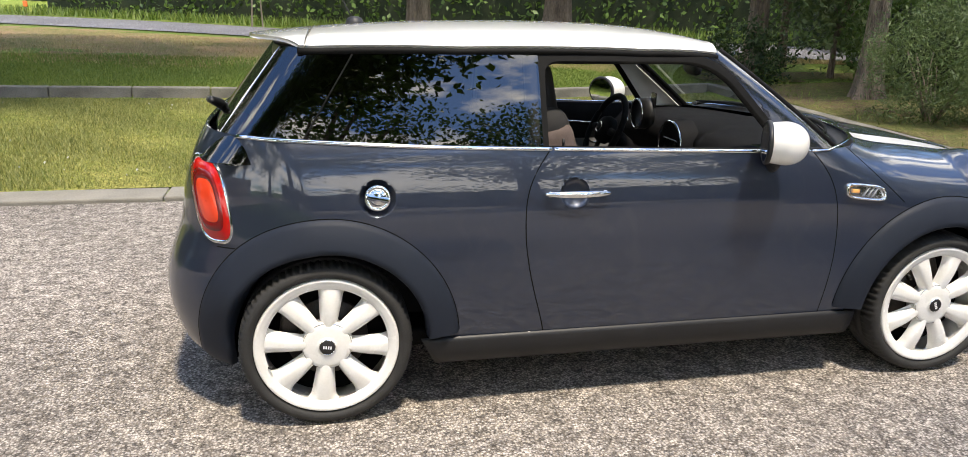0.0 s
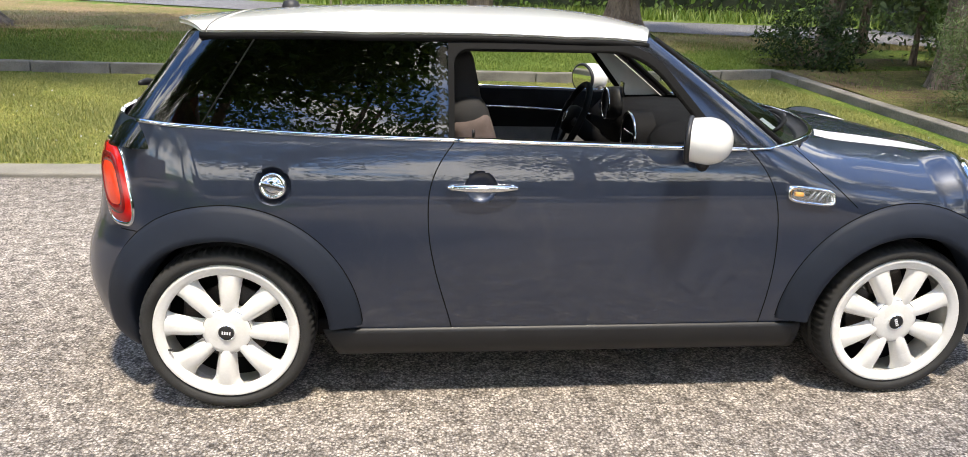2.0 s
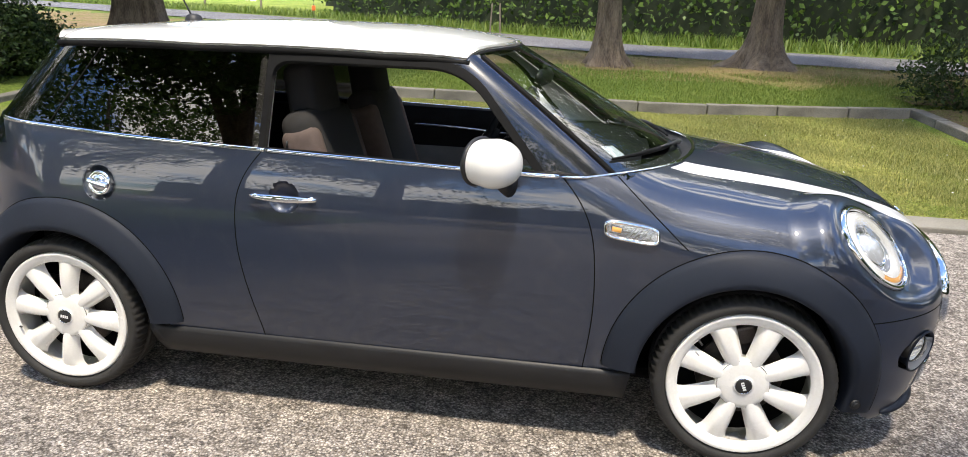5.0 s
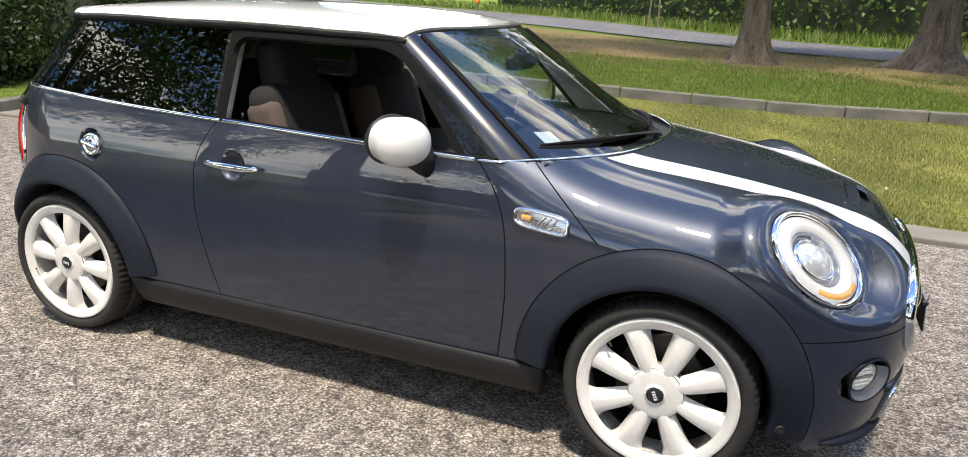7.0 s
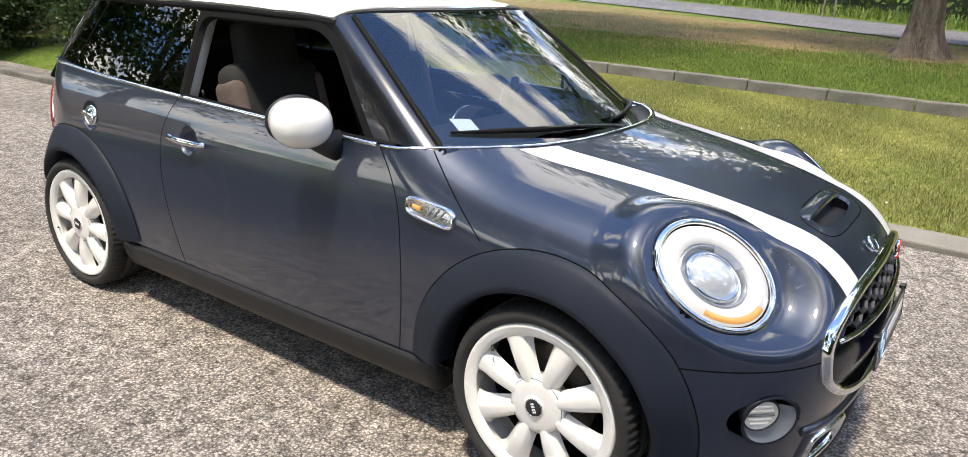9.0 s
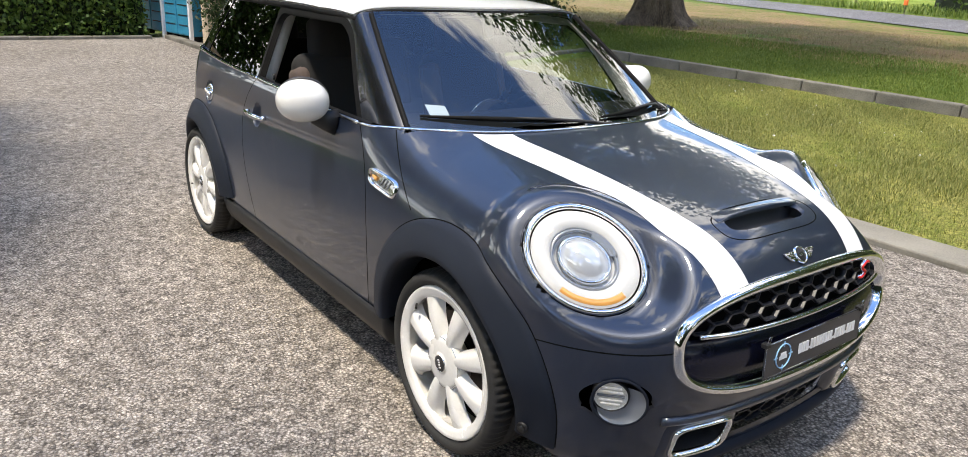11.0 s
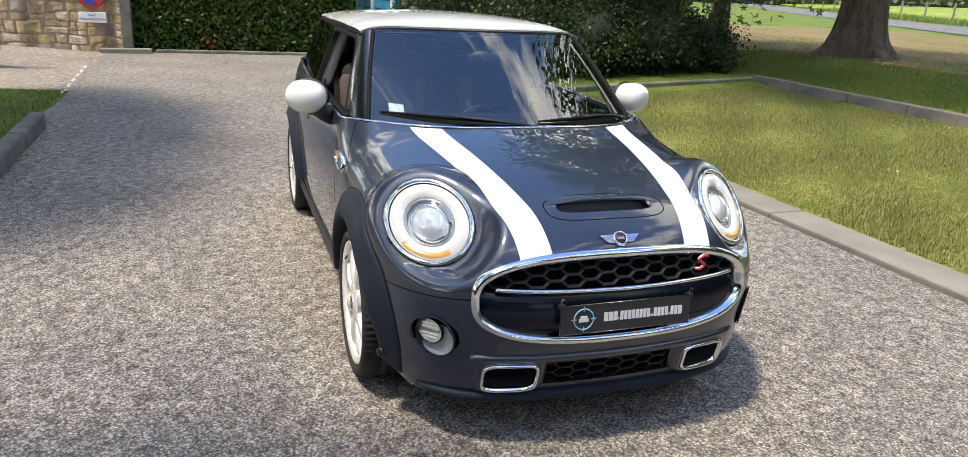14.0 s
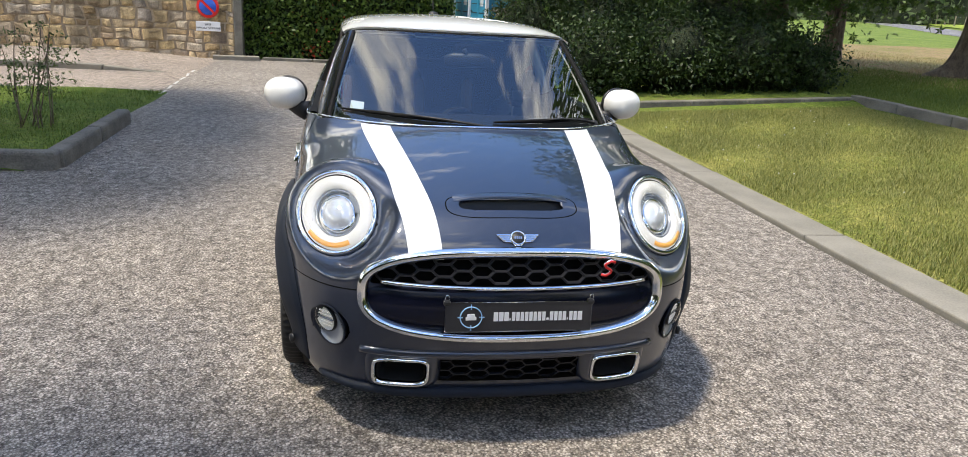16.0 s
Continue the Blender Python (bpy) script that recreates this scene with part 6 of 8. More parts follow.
# flank fittings
for s, dr, wg in ((-1, door_right, wing_right), (1, door_left, wing_left)):
    a = np.linspace(0, 2 * math.pi, 40, endpoint=False)
    rows = []
    for r, d in ((0.057, 0.0), (0.054, -0.006), (0.046, -0.016), (0.03, -0.024), (0.012, -0.028), (0.001, -0.0285)):
        p = side_at(0.893 + r * np.cos(a), 0.832 + r * np.sin(a), 0, s)
        p[:, 1] += s * d
        rows.append(p)
    mesh_ob("handle_bowl", np.stack(rows, 1).reshape(-1, 3), grid_faces(40, len(rows), wrap_u=True, flip=s > 0), PAINT, dr)
    xs = np.linspace(0.776, 1.020, 40)
    p = side_at(xs, 0.8355 - 0.002 * (xs - 0.776) / 0.24, 0, s)
    rad = 0.0135 * np.clip(np.sin(np.linspace(0.12, math.pi - 0.12, 40)), 0.2, 1) ** 0.45
    p[:, 1] += s * (0.016 + 0.018 * np.sin(np.linspace(0, math.pi, 40)) ** 0.5)
    mesh_ob("handle", *tube(p, list(rad), 12, normal=(0, s, 0), flat=0.8), CHROME, dr, "chrome bar door handle")
    for x in (0.795, 1.0):
        q = side_at(np.array([x, x]), np.array([0.834, 0.834]), 0, s)
        q[1, 1] += s * 0.02
        mesh_ob("handle_foot", *tube(q, 0.010, 8), CHROME, dr)
    # side vent: chrome surround with dark mesh and amber repeater
    vent = new("wing_vent")
    vent.parent = wg
    a = np.linspace(0, 2 * math.pi, 60, endpoint=False)

    def vent_pts(k, lift):
        u, v = 0.091 * np.sign(np.cos(a)) * np.abs(np.cos(a)) ** 0.5, 0.030 * np.sign(np.sin(a)) * np.abs(np.sin(a)) ** 0.5
        u, v = (0.091 - (1 - k) * 0.03) / 0.091 * u, k * v
        p = side_at(2.086 + u * 0.985 - v * 0.05, 0.801 + v - u * 0.12, 0, s)
        p[:, 1] += s * lift
        return p

    v = np.stack([vent_pts(k, li) for k, li in ((1.08, 0.0), (1.04, 0.010), (0.92, 0.014), (0.74, 0.012), (0.70, 0.002))], 1).reshape(-1, 3)
    mesh_ob("chrome_surround", v, grid_faces(60, 5, wrap_u=True, flip=s > 0), CHROME, vent)
    v = np.stack([vent_pts(k, 0.003) for k in (0.76, 0.4, 0.02)], 1).reshape(-1, 3)
    mesh_ob("dark_inset", v, grid_faces(60, 3, wrap_u=True, flip=s > 0), SATIN_CHROME, vent)
    v, f = join(*[tube(side_at(np.array([x - 0.012, x + 0.012]), np.array([0.801 - (x - 2.086) * 0.12 - 0.014, 0.801 - (x - 2.086) * 0.12 + 0.014]), 0.006, s), 0.0035, 6) for x in (2.085, 2.105, 2.125)])
    mesh_ob("vent_bar", v, f, LAMP_GREY, vent)
    p = side_at(np.array([2.022, 2.052]), np.array([0.809, 0.805]), 0.007, s)
    mesh_ob("repeater", *tube(p, 0.008, 10, normal=(0, s, 0), flat=0.4), AMBER, vent, "amber side repeater")
    # crease of the wing above the vent
    # door mirror, its glass turned towards the driver
    mir = new("door_mirror")
    mir.parent = dr
    turn = pose(1.640, s * 0.882, 0, 0, 0, s * 24) @ pose(-1.640, -s * 0.882, 0)
    verts, nu, nv = [], 40, 28
    for i in range(nu):
        for j in range(nv):
            th, ph = math.pi * j / (nv - 1), 2 * math.pi * i / nu
            dx = math.cos(th)
            rr = math.sin(th)
            px = dx * 0.084
            if dx < 0:
                px = -0.056 * min(1.0, (th - math.pi / 2) / (math.pi / 4))
                rr = 1.0 - 0.10 * min(1.0, (th - math.pi / 2) / (math.pi / 4)) if th < 0.75 * math.pi else 0.9 * max(0.0, (math.pi - th) / (math.pi / 4))
            ry = 0.098 * (abs(math.cos(ph)) ** 0.92) * math.copysign(1, math.cos(ph)) * rr ** 0.85
            rz = 0.079 * (abs(math.sin(ph)) ** 0.92) * math.copysign(1, math.sin(ph)) * rr ** 0.85
            verts.append((1.640 + px, s * (0.882 + ry), 1.017 + rz + 0.02 * ry))
    mesh_ob("mirror_cap", verts, grid_faces(nu, nv, wrap_u=True, flip=s > 0), WHITE_PAINT, mir, "white egg-shaped mirror cap").matrix_local = turn
    ring = [(1.582, s * (0.882 + 0.088 * math.cos(t)), 1.017 + 0.071 * math.sin(t)) for t in np.linspace(0, 2 * math.pi, 48, endpoint=False)]
    mesh_ob("mirror_rim", *tube(ring, 0.010, 8, closed=True, normal=(1, 0, 0)), BLACK, mir).matrix_local = turn
    gl = [(1.5735, s * (0.882 + r * 0.088 * math.cos(t)), 1.017 + r * 0.070 * math.sin(t)) for t in np.linspace(0, 2 * math.pi, 40, endpoint=False) for r in (1.0, 0.5, 0.01)]
    mesh_ob("mirror_glass", gl, grid_faces(40, 3, wrap_u=True, flip=s < 0), SILVER, mir).matrix_local = turn
    mesh_ob("mirror_stalk", *tube([(1.650, s * 0.84, 0.965), (1.665, s * 0.80, 0.942), (1.675, s * 0.765, 0.935)], [0.036, 0.040, 0.052], 14, normal=(1, 0, 0), flat=0.6), BLACK, mir, "black mirror stalk")

# filler cap
cap = new("filler_cap")
cap.parent = quarter_right
a = np.linspace(0, 2 * math.pi, 48, endpoint=False)
rows = []
for r, d in ((0.066, 0.001), (0.062, -0.002), (0.058, -0.022), (0.001, -0.03)):
    p = side_at(0.188 + r * np.cos(a), 0.834 + r * np.sin(a), 0, -1)
    p[:, 1] -= d
    rows.append(p)
mesh_ob("recess", np.stack(rows, 1).reshape(-1, 3), grid_faces(48, 4, wrap_u=True), PAINT, cap)
c = side_at(np.array([0.188]), np.array([0.834]), 0, -1)[0]
n = gradient(body_f, c[None])[0]
knob = mesh_ob("chrome_knob", *lathe([(0.047, 0.024), (0.046, 0.006), (0.042, -0.002), (0.036, -0.001), (0.030, 0.003), (0.026, -0.004), (0.015, -0.012), (0.0, -0.014)], 48, "z"), CHROME, cap, "chrome screw cap")
part("grip", box_bm((0.088, 0.020, 0.016), (0, 0, -0.006), 0.007, 3), CHROME, knob)
knob.matrix_world = look(Vector(c + n * 0.002), Vector(c + n)) @ pose(0, 0, 0, 0, 0, 12)


# wipers
def wiper(pivot, outer, inner):
    """An arm and a blade laid low on the glass; each place is (across, height)."""
    w = new("wiper")
    w.parent = car

    def on_glass(y, z, up):
        return Vector((float(screen_x(y, z)) + up * 0.48, y, z + up * 0.87))
    mid_ = ((outer[0] + inner[0]) / 2, (outer[1] + inner[1]) / 2)
    arm = [on_glass(pivot[0], pivot[1], 0.006), on_glass(pivot[0] + (mid_[0] - pivot[0]) * 0.25, pivot[1] + 0.006, 0.022), on_glass(pivot[0] + (mid_[0] - pivot[0]) * 0.7, (pivot[1] + mid_[1]) / 2 + 0.006, 0.026), on_glass(mid_[0], mid_[1], 0.022)]
    mesh_ob("arm", *tube(arm, [0.013, 0.011, 0.008, 0.007], 8, flat=0.6), BLACK, w)
    ks = np.linspace(0, 1, 18)
    blade = [on_glass(outer[0] + (inner[0] - outer[0]) * k, outer[1] + (inner[1] - outer[1]) * k, 0.008 + 0.006 * math.sin(math.pi * k)) for k in ks]
    mesh_ob("blade", *tube(blade, list(0.004 + 0.006 * np.sin(np.pi * ks)), 8), RUBBER, w, "black wiper blade")
    mesh_ob("pivot_cap", *lathe([(0.0, 0.02), (0.016, 0.016), (0.02, 0.0)], 16, "z", on_glass(*pivot, 0.0)), BLACK, w)


wiper((0.08, 0.962), (-0.60, 0.996), (-0.02, 0.980))
wiper((0.60, 0.968), (0.07, 0.986), (0.58, 0.985))
# rear wiper stub
mesh_ob("rear_wiper", *tube([(-0.395, 0.0, 1.06), (-0.43, -0.05, 1.085), (-0.40, -0.22, 1.10)], [0.022, 0.016, 0.010], 8), BLACK, tailgate)
# inspection sticker inside the windscreen
mesh_ob("windscreen_sticker", [(float(screen_x(y, z)) - 0.012, y, z) for y, z in ((-0.560, 0.998), (-0.500, 0.995), (-0.494, 1.032), (-0.554, 1.035))], [(0, 1, 2, 3)], PAPER, car, "small white windscreen sticker", smooth=False)

# ---- the car: cabin ----
def soft_block(name, size, at, rot, material, parent, bevel=0.05, label=""):
    bm = box_bm(size, (0, 0, 0), bevel, 4)
    for v in bm.verts:
        k = noise.noise(Vector(v.co) * 5) * 0.008
        v.co += v.normal * k if v.normal.length else Vector()
    ob = part(name, bm, material, parent, label, smooth=True)
    ob.matrix_local = pose(*at, *rot)
    return ob


def seat(y):
    st = new("front_seat")
    st.parent = car
    st["label"] = "front seat in brown-grey and black cloth"
    soft_block("cushion", (0.50, 0.50, 0.17), (1.19, y, 0.53), (0, -6, 0), FABRIC_DARK, st, 0.06)
    soft_block("backrest", (0.15, 0.46, 0.62), (0.935, y, 0.80), (0, -17, 0), FABRIC_DARK, st, 0.06)
    for k in (-1, 1):
        soft_block("side_bolster", (0.15, 0.085, 0.52), (0.940, y + k * 0.20, 0.79), (0, -17, 0), FABRIC, st, 0.04, "brown-grey side bolster")
        soft_block("cushion_bolster", (0.48, 0.085, 0.16), (1.20, y + k * 0.215, 0.585), (0, -6, 0), PALE_CLOTH, st, 0.04, "pale beige cushion edge")
    soft_block("headrest", (0.125, 0.28, 0.23), (0.838, y, 1.155), (0, -10, 0), FABRIC_DARK, st, 0.045)
    soft_block("seat_base", (0.44, 0.42, 0.2), (1.17, y, 0.38), (0, 0, 0), CABIN, st, 0.02)
    return st


seat(-0.36)
seat(0.36)
bench = new("rear_bench")
bench.parent = car
soft_block("bench_cushion", (0.45, 1.05, 0.2), (0.25, 0, 0.55), (0, 0, 0), FABRIC_DARK, bench, 0.05)
soft_block("bench_back", (0.16, 1.05, 0.52), (0.0, 0, 0.83), (0, -14, 0), FABRIC_DARK, bench, 0.05)
for y in (-0.3, 0.3):
    soft_block("headrest", (0.09, 0.24, 0.15), (-0.06, y, 1.13), (0, -14, 0), FABRIC_DARK, bench, 0.04)
part("cabin_floor", box_bm((2.4, 1.38, 0.06), (0.95, 0, 0.27), 0.01), CABIN, car)
part("bulkhead", box_bm((0.05, 1.36, 0.55), (2.02, 0, 0.60), 0.01), CABIN, car)
part("headlining", box_bm((1.38, 1.00, 0.016), (0.70, 0, 1.318), 0.006), TRIM_GREY, car, "pale grey headlining")
part("luggage_floor", box_bm((0.45, 1.0, 0.05), (-0.22, 0, 0.60), 0.01), CABIN, car)

# dashboard: rounded roll under the windscreen
prof = [(2.13, 0.955), (1.95, 0.965), (1.80, 0.958), (1.70, 0.935), (1.655, 0.885), (1.66, 0.82), (1.70, 0.74), (1.78, 0.62), (1.95, 0.52)]
verts, ys = [], np.linspace(-0.68, 0.68, 40)
for y in ys:
    for x, z in prof:
        verts.append((x - 0.05 * (abs(y) / 0.68) ** 2 + (0.03 if abs(y) < 0.16 else 0), y, z + 0.008 * math.cos(y * 4.6)))
dash = mesh_ob("dashboard", verts, grid_faces(len(ys), len(prof), flip=True), CABIN, car, "dark dashboard")
ring = lambda c, r, n=48, tilt=0.0: [(c[0] + r * math.cos(a) * math.sin(tilt), c[1] + r * math.sin(a), c[2] + r * math.cos(a) * math.cos(tilt)) for a in np.linspace(0, 2 * math.pi, n, endpoint=False)]
con = mesh_ob("centre_display", *lathe([(0.0, -0.03), (0.105, -0.03), (0.118, -0.035), (0.124, -0.02), (0.124, 0.06)], 48, "x", (1.655, 0.0, 0.85)), CABIN, dash)
mesh_ob("display_ring", *tube(ring((1.622, 0, 0.85), 0.116), 0.007, 8, closed=True), CHROME, con)
part("screen", box_bm((0.006, 0.15, 0.08), (1.622, 0, 0.845), 0.004, 1), GLOSS_BLACK, con)
for k in range(5):
    mesh_ob("toggle_switch", *tube([(1.66, -0.06 + 0.03 * k, 0.69), (1.635, -0.06 + 0.03 * k, 0.675)], 0.006, 8), CHROME, dash)
for y in (-0.60, 0.60):
    v_ = mesh_ob("air_vent", *lathe([(0.0, -0.012), (0.044, -0.014), (0.055, -0.02), (0.058, 0.02)], 32, "x", (1.655, y, 0.86)), BLACK, dash)
    mesh_ob("vent_ring", *tube(ring((1.636, y, 0.86), 0.054), 0.005, 8, closed=True), CHROME, v_)
for dy, r in ((0.0, 0.07),):
    inst = mesh_ob("instrument_pod", *lathe([(0.0, -0.006), (r, -0.008), (r + 0.008, -0.018), (r + 0.012, 0.05)], 36, "x", (1.615, 0.36, 0.955)), BLACK, dash)
    mesh_ob("pod_ring", *tube(ring((1.598, 0.36, 0.955), r + 0.004), 0.005, 8, closed=True), CHROME, inst)
part("head_up_pane", box_bm((0.006, 0.06, 0.075), (1.66, 0.30, 1.03), 0.003, 1), GLOSS_BLACK, dash)
# steering wheel
sw = new("steering_wheel")
sw.parent = car
mesh_ob("wheel_rim", *tube(ring((0, 0, 0), 0.182), 0.0165, 10, closed=True), CABIN, sw, "black leather rim")
boss = mesh_ob("boss", *lathe([(0.0, -0.035), (0.03, -0.034), (0.062, -0.025), (0.074, 0.0), (0.07, 0.03)], 32, "x"), CABIN, sw)
mesh_ob("boss_ring", *tube(ring((-0.034, 0, 0), 0.026, 24), 0.003, 6, closed=True), CHROME, boss)
for ang in (0.0, math.pi, -math.pi / 2):
    mesh_ob("spoke", *tube([(0.0, 0.06 * math.cos(ang), 0.06 * math.sin(ang)), (0.0, 0.175 * math.cos(ang), 0.175 * math.sin(ang))], [0.022, 0.014], 8, normal=(1, 0, 0), flat=0.5), CABIN, sw)
mesh_ob("column", *tube([(0.02, 0, 0), (0.25, 0, -0.06)], 0.045, 12), CABIN, sw)
sw.matrix_world = pose(1.43, 0.36, 0.875, 0, 24, 0)
# door cards
for s, dr in ((-1, door_right), (1, door_left)):
    xs, zs = np.linspace(0.80, 1.90, 30), np.array([0.33, 0.45, 0.55, 0.62, 0.68, 0.76, 0.84, 0.90, 0.94, 0.975])
    off = np.array([0.09, 0.10, 0.115, 0.12, 0.105, 0.095, 0.10, 0.09, 0.07, 0.05])
    verts = [(x, s * (float(W_OF_Z(z)) - o), min(z, float(BELT(x)) - 0.004)) for x in xs for z, o in zip(zs, off)]
    card = mesh_ob("door_card", verts, grid_faces(len(xs), len(zs), flip=s < 0), CABIN, dr, "dark grey door lining")
    zs2 = np.array([0.40, 0.52, 0.62, 0.70, 0.775])
    verts = [(x, s * (float(W_OF_Z(z)) - o), z) for x in np.linspace(0.84, 1.78, 24) for z, o in zip(zs2, (0.112, 0.122, 0.130, 0.118, 0.106))]
    mesh_ob("cloth_panel", verts, grid_faces(24, 5, flip=s < 0), CARD_GREY, card, "grey cloth door panel")
    verts = [(x, s * (float(W_OF_Z(0.97)) - o), float(BELT(x)) + dz) for x in xs for o, dz in ((0.052, -0.006), (0.030, 0.004), (0.012, 0.000))]
    mesh_ob("waist_seal", verts, grid_faces(len(xs), 3, flip=s > 0), RUBBER, dr)
    xx = np.linspace(0.98, 1.70, 20)
    mesh_ob("bright_trim", *tube([(x, s * (float(W_OF_Z(0.83)) - 0.103), 0.885 - 0.05 * ((x - 0.98) / 0.72) ** 2) for x in xx], 0.006, 8), CHROME, card)
    rg = [(1.50 + 0.05 * math.cos(t), s * (float(W_OF_Z(0.80)) - 0.104), 0.80 + 0.05 * math.sin(t)) for t in np.linspace(0, 2 * math.pi, 32, endpoint=False)]
    mesh_ob("handle_ring", *tube(rg, 0.006, 8, closed=True), CHROME, card)
    mesh_ob("lock_pin", *tube([(0.87, s * 0.69, 0.985), (0.87, s * 0.69, 1.012)], 0.005, 8), BLACK, dr)
    part("side_lining", box_bm((0.95, 0.03, 0.62), (0.30, s * 0.64, 0.66), 0.01), CABIN, car)
# rear-view mirror
rv = mesh_ob("rear_view_mirror", *tube([(1.690, -0.095, 1.212), (1.698, -0.05, 1.216), (1.722, 0.08, 1.218), (1.730, 0.13, 1.214)], [0.022, 0.036, 0.036, 0.022], 12, normal=(1, 0, 0), flat=0.5), BLACK, car, "black interior mirror")
mesh_ob("mirror_stem", *tube([(1.705, 0.02, 1.235), (1.715, 0.0, 1.27)], 0.012, 8), BLACK, rv)

# ---- surroundings ----
def fast_mesh(name, verts, quads_, material, parent=None, label="", smooth=False):
    """A mesh straight from arrays, for thousands of leaves or blades."""
    verts, quads_ = np.asarray(verts, np.float32), np.asarray(quads_, np.int32)
    n, k = quads_.shape
    me = bpy.data.meshes.new(name)
    me.vertices.add(len(verts))
    me.vertices.foreach_set("co", verts.ravel())
    me.loops.add(n * k)
    me.loops.foreach_set("vertex_index", quads_.ravel())
    me.polygons.add(n)
    me.polygons.foreach_set("loop_start", np.arange(n, dtype=np.int32) * k)
    me.polygons.foreach_set("loop_total", np.full(n, k, np.int32))
    me.update(calc_edges=True)
    me.materials.append(material)
    ob = new(name, me)
    if parent is not None:
        ob.parent = parent
    if label:
        ob["label"] = label
    return ob


def unit(v):
    return v / np.maximum(np.linalg.norm(v, axis=-1, keepdims=True), 1e-9)


def leaves(places, size, rng, droop=0.3, ratio=0.55, face=None):
    """A folded leaf at each place: two quads that share a midrib."""
    n = len(places)
    d = unit(rng.normal(size=(n, 3)) + (face if face is not None else 0) + np.array([0, 0, -droop]))
    s = unit(np.cross(d, rng.normal(size=(n, 3))))
    u = np.cross(s, d)
    L = size * rng.uniform(0.6, 1.3, (n, 1))
    w = L * ratio * 0.5
    a = places
    b = a + d * L
    m = a + d * L * 0.45
    l_, r_ = m + s * w + u * L * 0.12, m - s * w + u * L * 0.12
    v = np.stack([a, l_, b, r_], 1).reshape(-1, 3)
    i = np.arange(n)[:, None] * 4
    return v, np.concatenate([i + 0, i + 1, i + 2, i + 3], 1)


def star_leaves(places, size, rng):
    """Five-pointed leaves as fans of quads."""
    n = len(places)
    nrm = unit(rng.normal(size=(n, 3)) * 0.7 + np.array([0, -0.3, 0.5]))
    s = unit(np.cross(nrm, rng.normal(size=(n, 3))))
    t = np.cross(nrm, s)
    L = size * rng.uniform(0.7, 1.25, (n, 1))
    out, q = [], []
    for k in range(5):
        a = 2 * math.pi * k / 5
        tip = places + (s * math.cos(a) + t * math.sin(a)) * L - nrm * L * 0.15
        l_ = places + (s * math.cos(a - 0.5) + t * math.sin(a - 0.5)) * L * 0.42
        r_ = places + (s * math.cos(a + 0.5) + t * math.sin(a + 0.5)) * L * 0.42
        out.append(np.stack([places, l_, tip, r_], 1))
    v = np.stack(out, 1).reshape(-1, 3)
    i = np.arange(n * 5)[:, None] * 4
    return v, np.concatenate([i, i + 1, i + 2, i + 3], 1)


def clumps(rng, centre, radii, n_clump, per, spread, low=-1.0):
    """Places gathered in clumps over the outer part of an uneven ellipsoid."""
    d = unit(rng.normal(size=(n_clump * 3, 3)))
    d = d[d[:, 2] > low][:n_clump]
    r = rng.uniform(0.55, 1.08, (len(d), 1))
    c = np.array(centre) + d * r * np.array(radii)
    p = np.repeat(c, per, 0) + rng.normal(size=(len(c) * per, 3)) * spread
    return p


def bark_trunk(parent, base, height, r, flare, rng, lean=(0, 0), sides=64, rings=34):
    verts = []
    ph = rng.uniform(0, 6.28, 6)
    for i in range(rings):
        t = (i / (rings - 1)) ** 1.5
        z = t * height - 0.15
        rr = r * (1 - 0.35 * t) + flare * math.exp(-max(z, 0) / 0.28)
        for k in range(sides):
            a = 2 * math.pi * k / sides
            root = 1 + 0.34 * math.exp(-max(z, 0) / 0.35) * (math.sin(3 * a + ph[0]) * 0.6 + math.sin(5 * a + ph[1]) * 0.6)
            rib = 1 + 0.045 * math.sin(9 * a + ph[2] + z * 1.2) - 0.06 * abs(math.sin(8 * a + ph[3] - z * 0.9)) + 0.03 * math.sin(19 * a + ph[4] + 1.5 * math.sin(z * 3))
            verts.append((base[0] + lean[0] * t * height + rr * root * rib * math.cos(a), base[1] + lean[1] * t * height + rr * root * rib * math.sin(a), base[2] + z))
    return mesh_ob("trunk", verts, grid_faces(rings, sides, wrap_v=True, flip=True), BARK, parent)


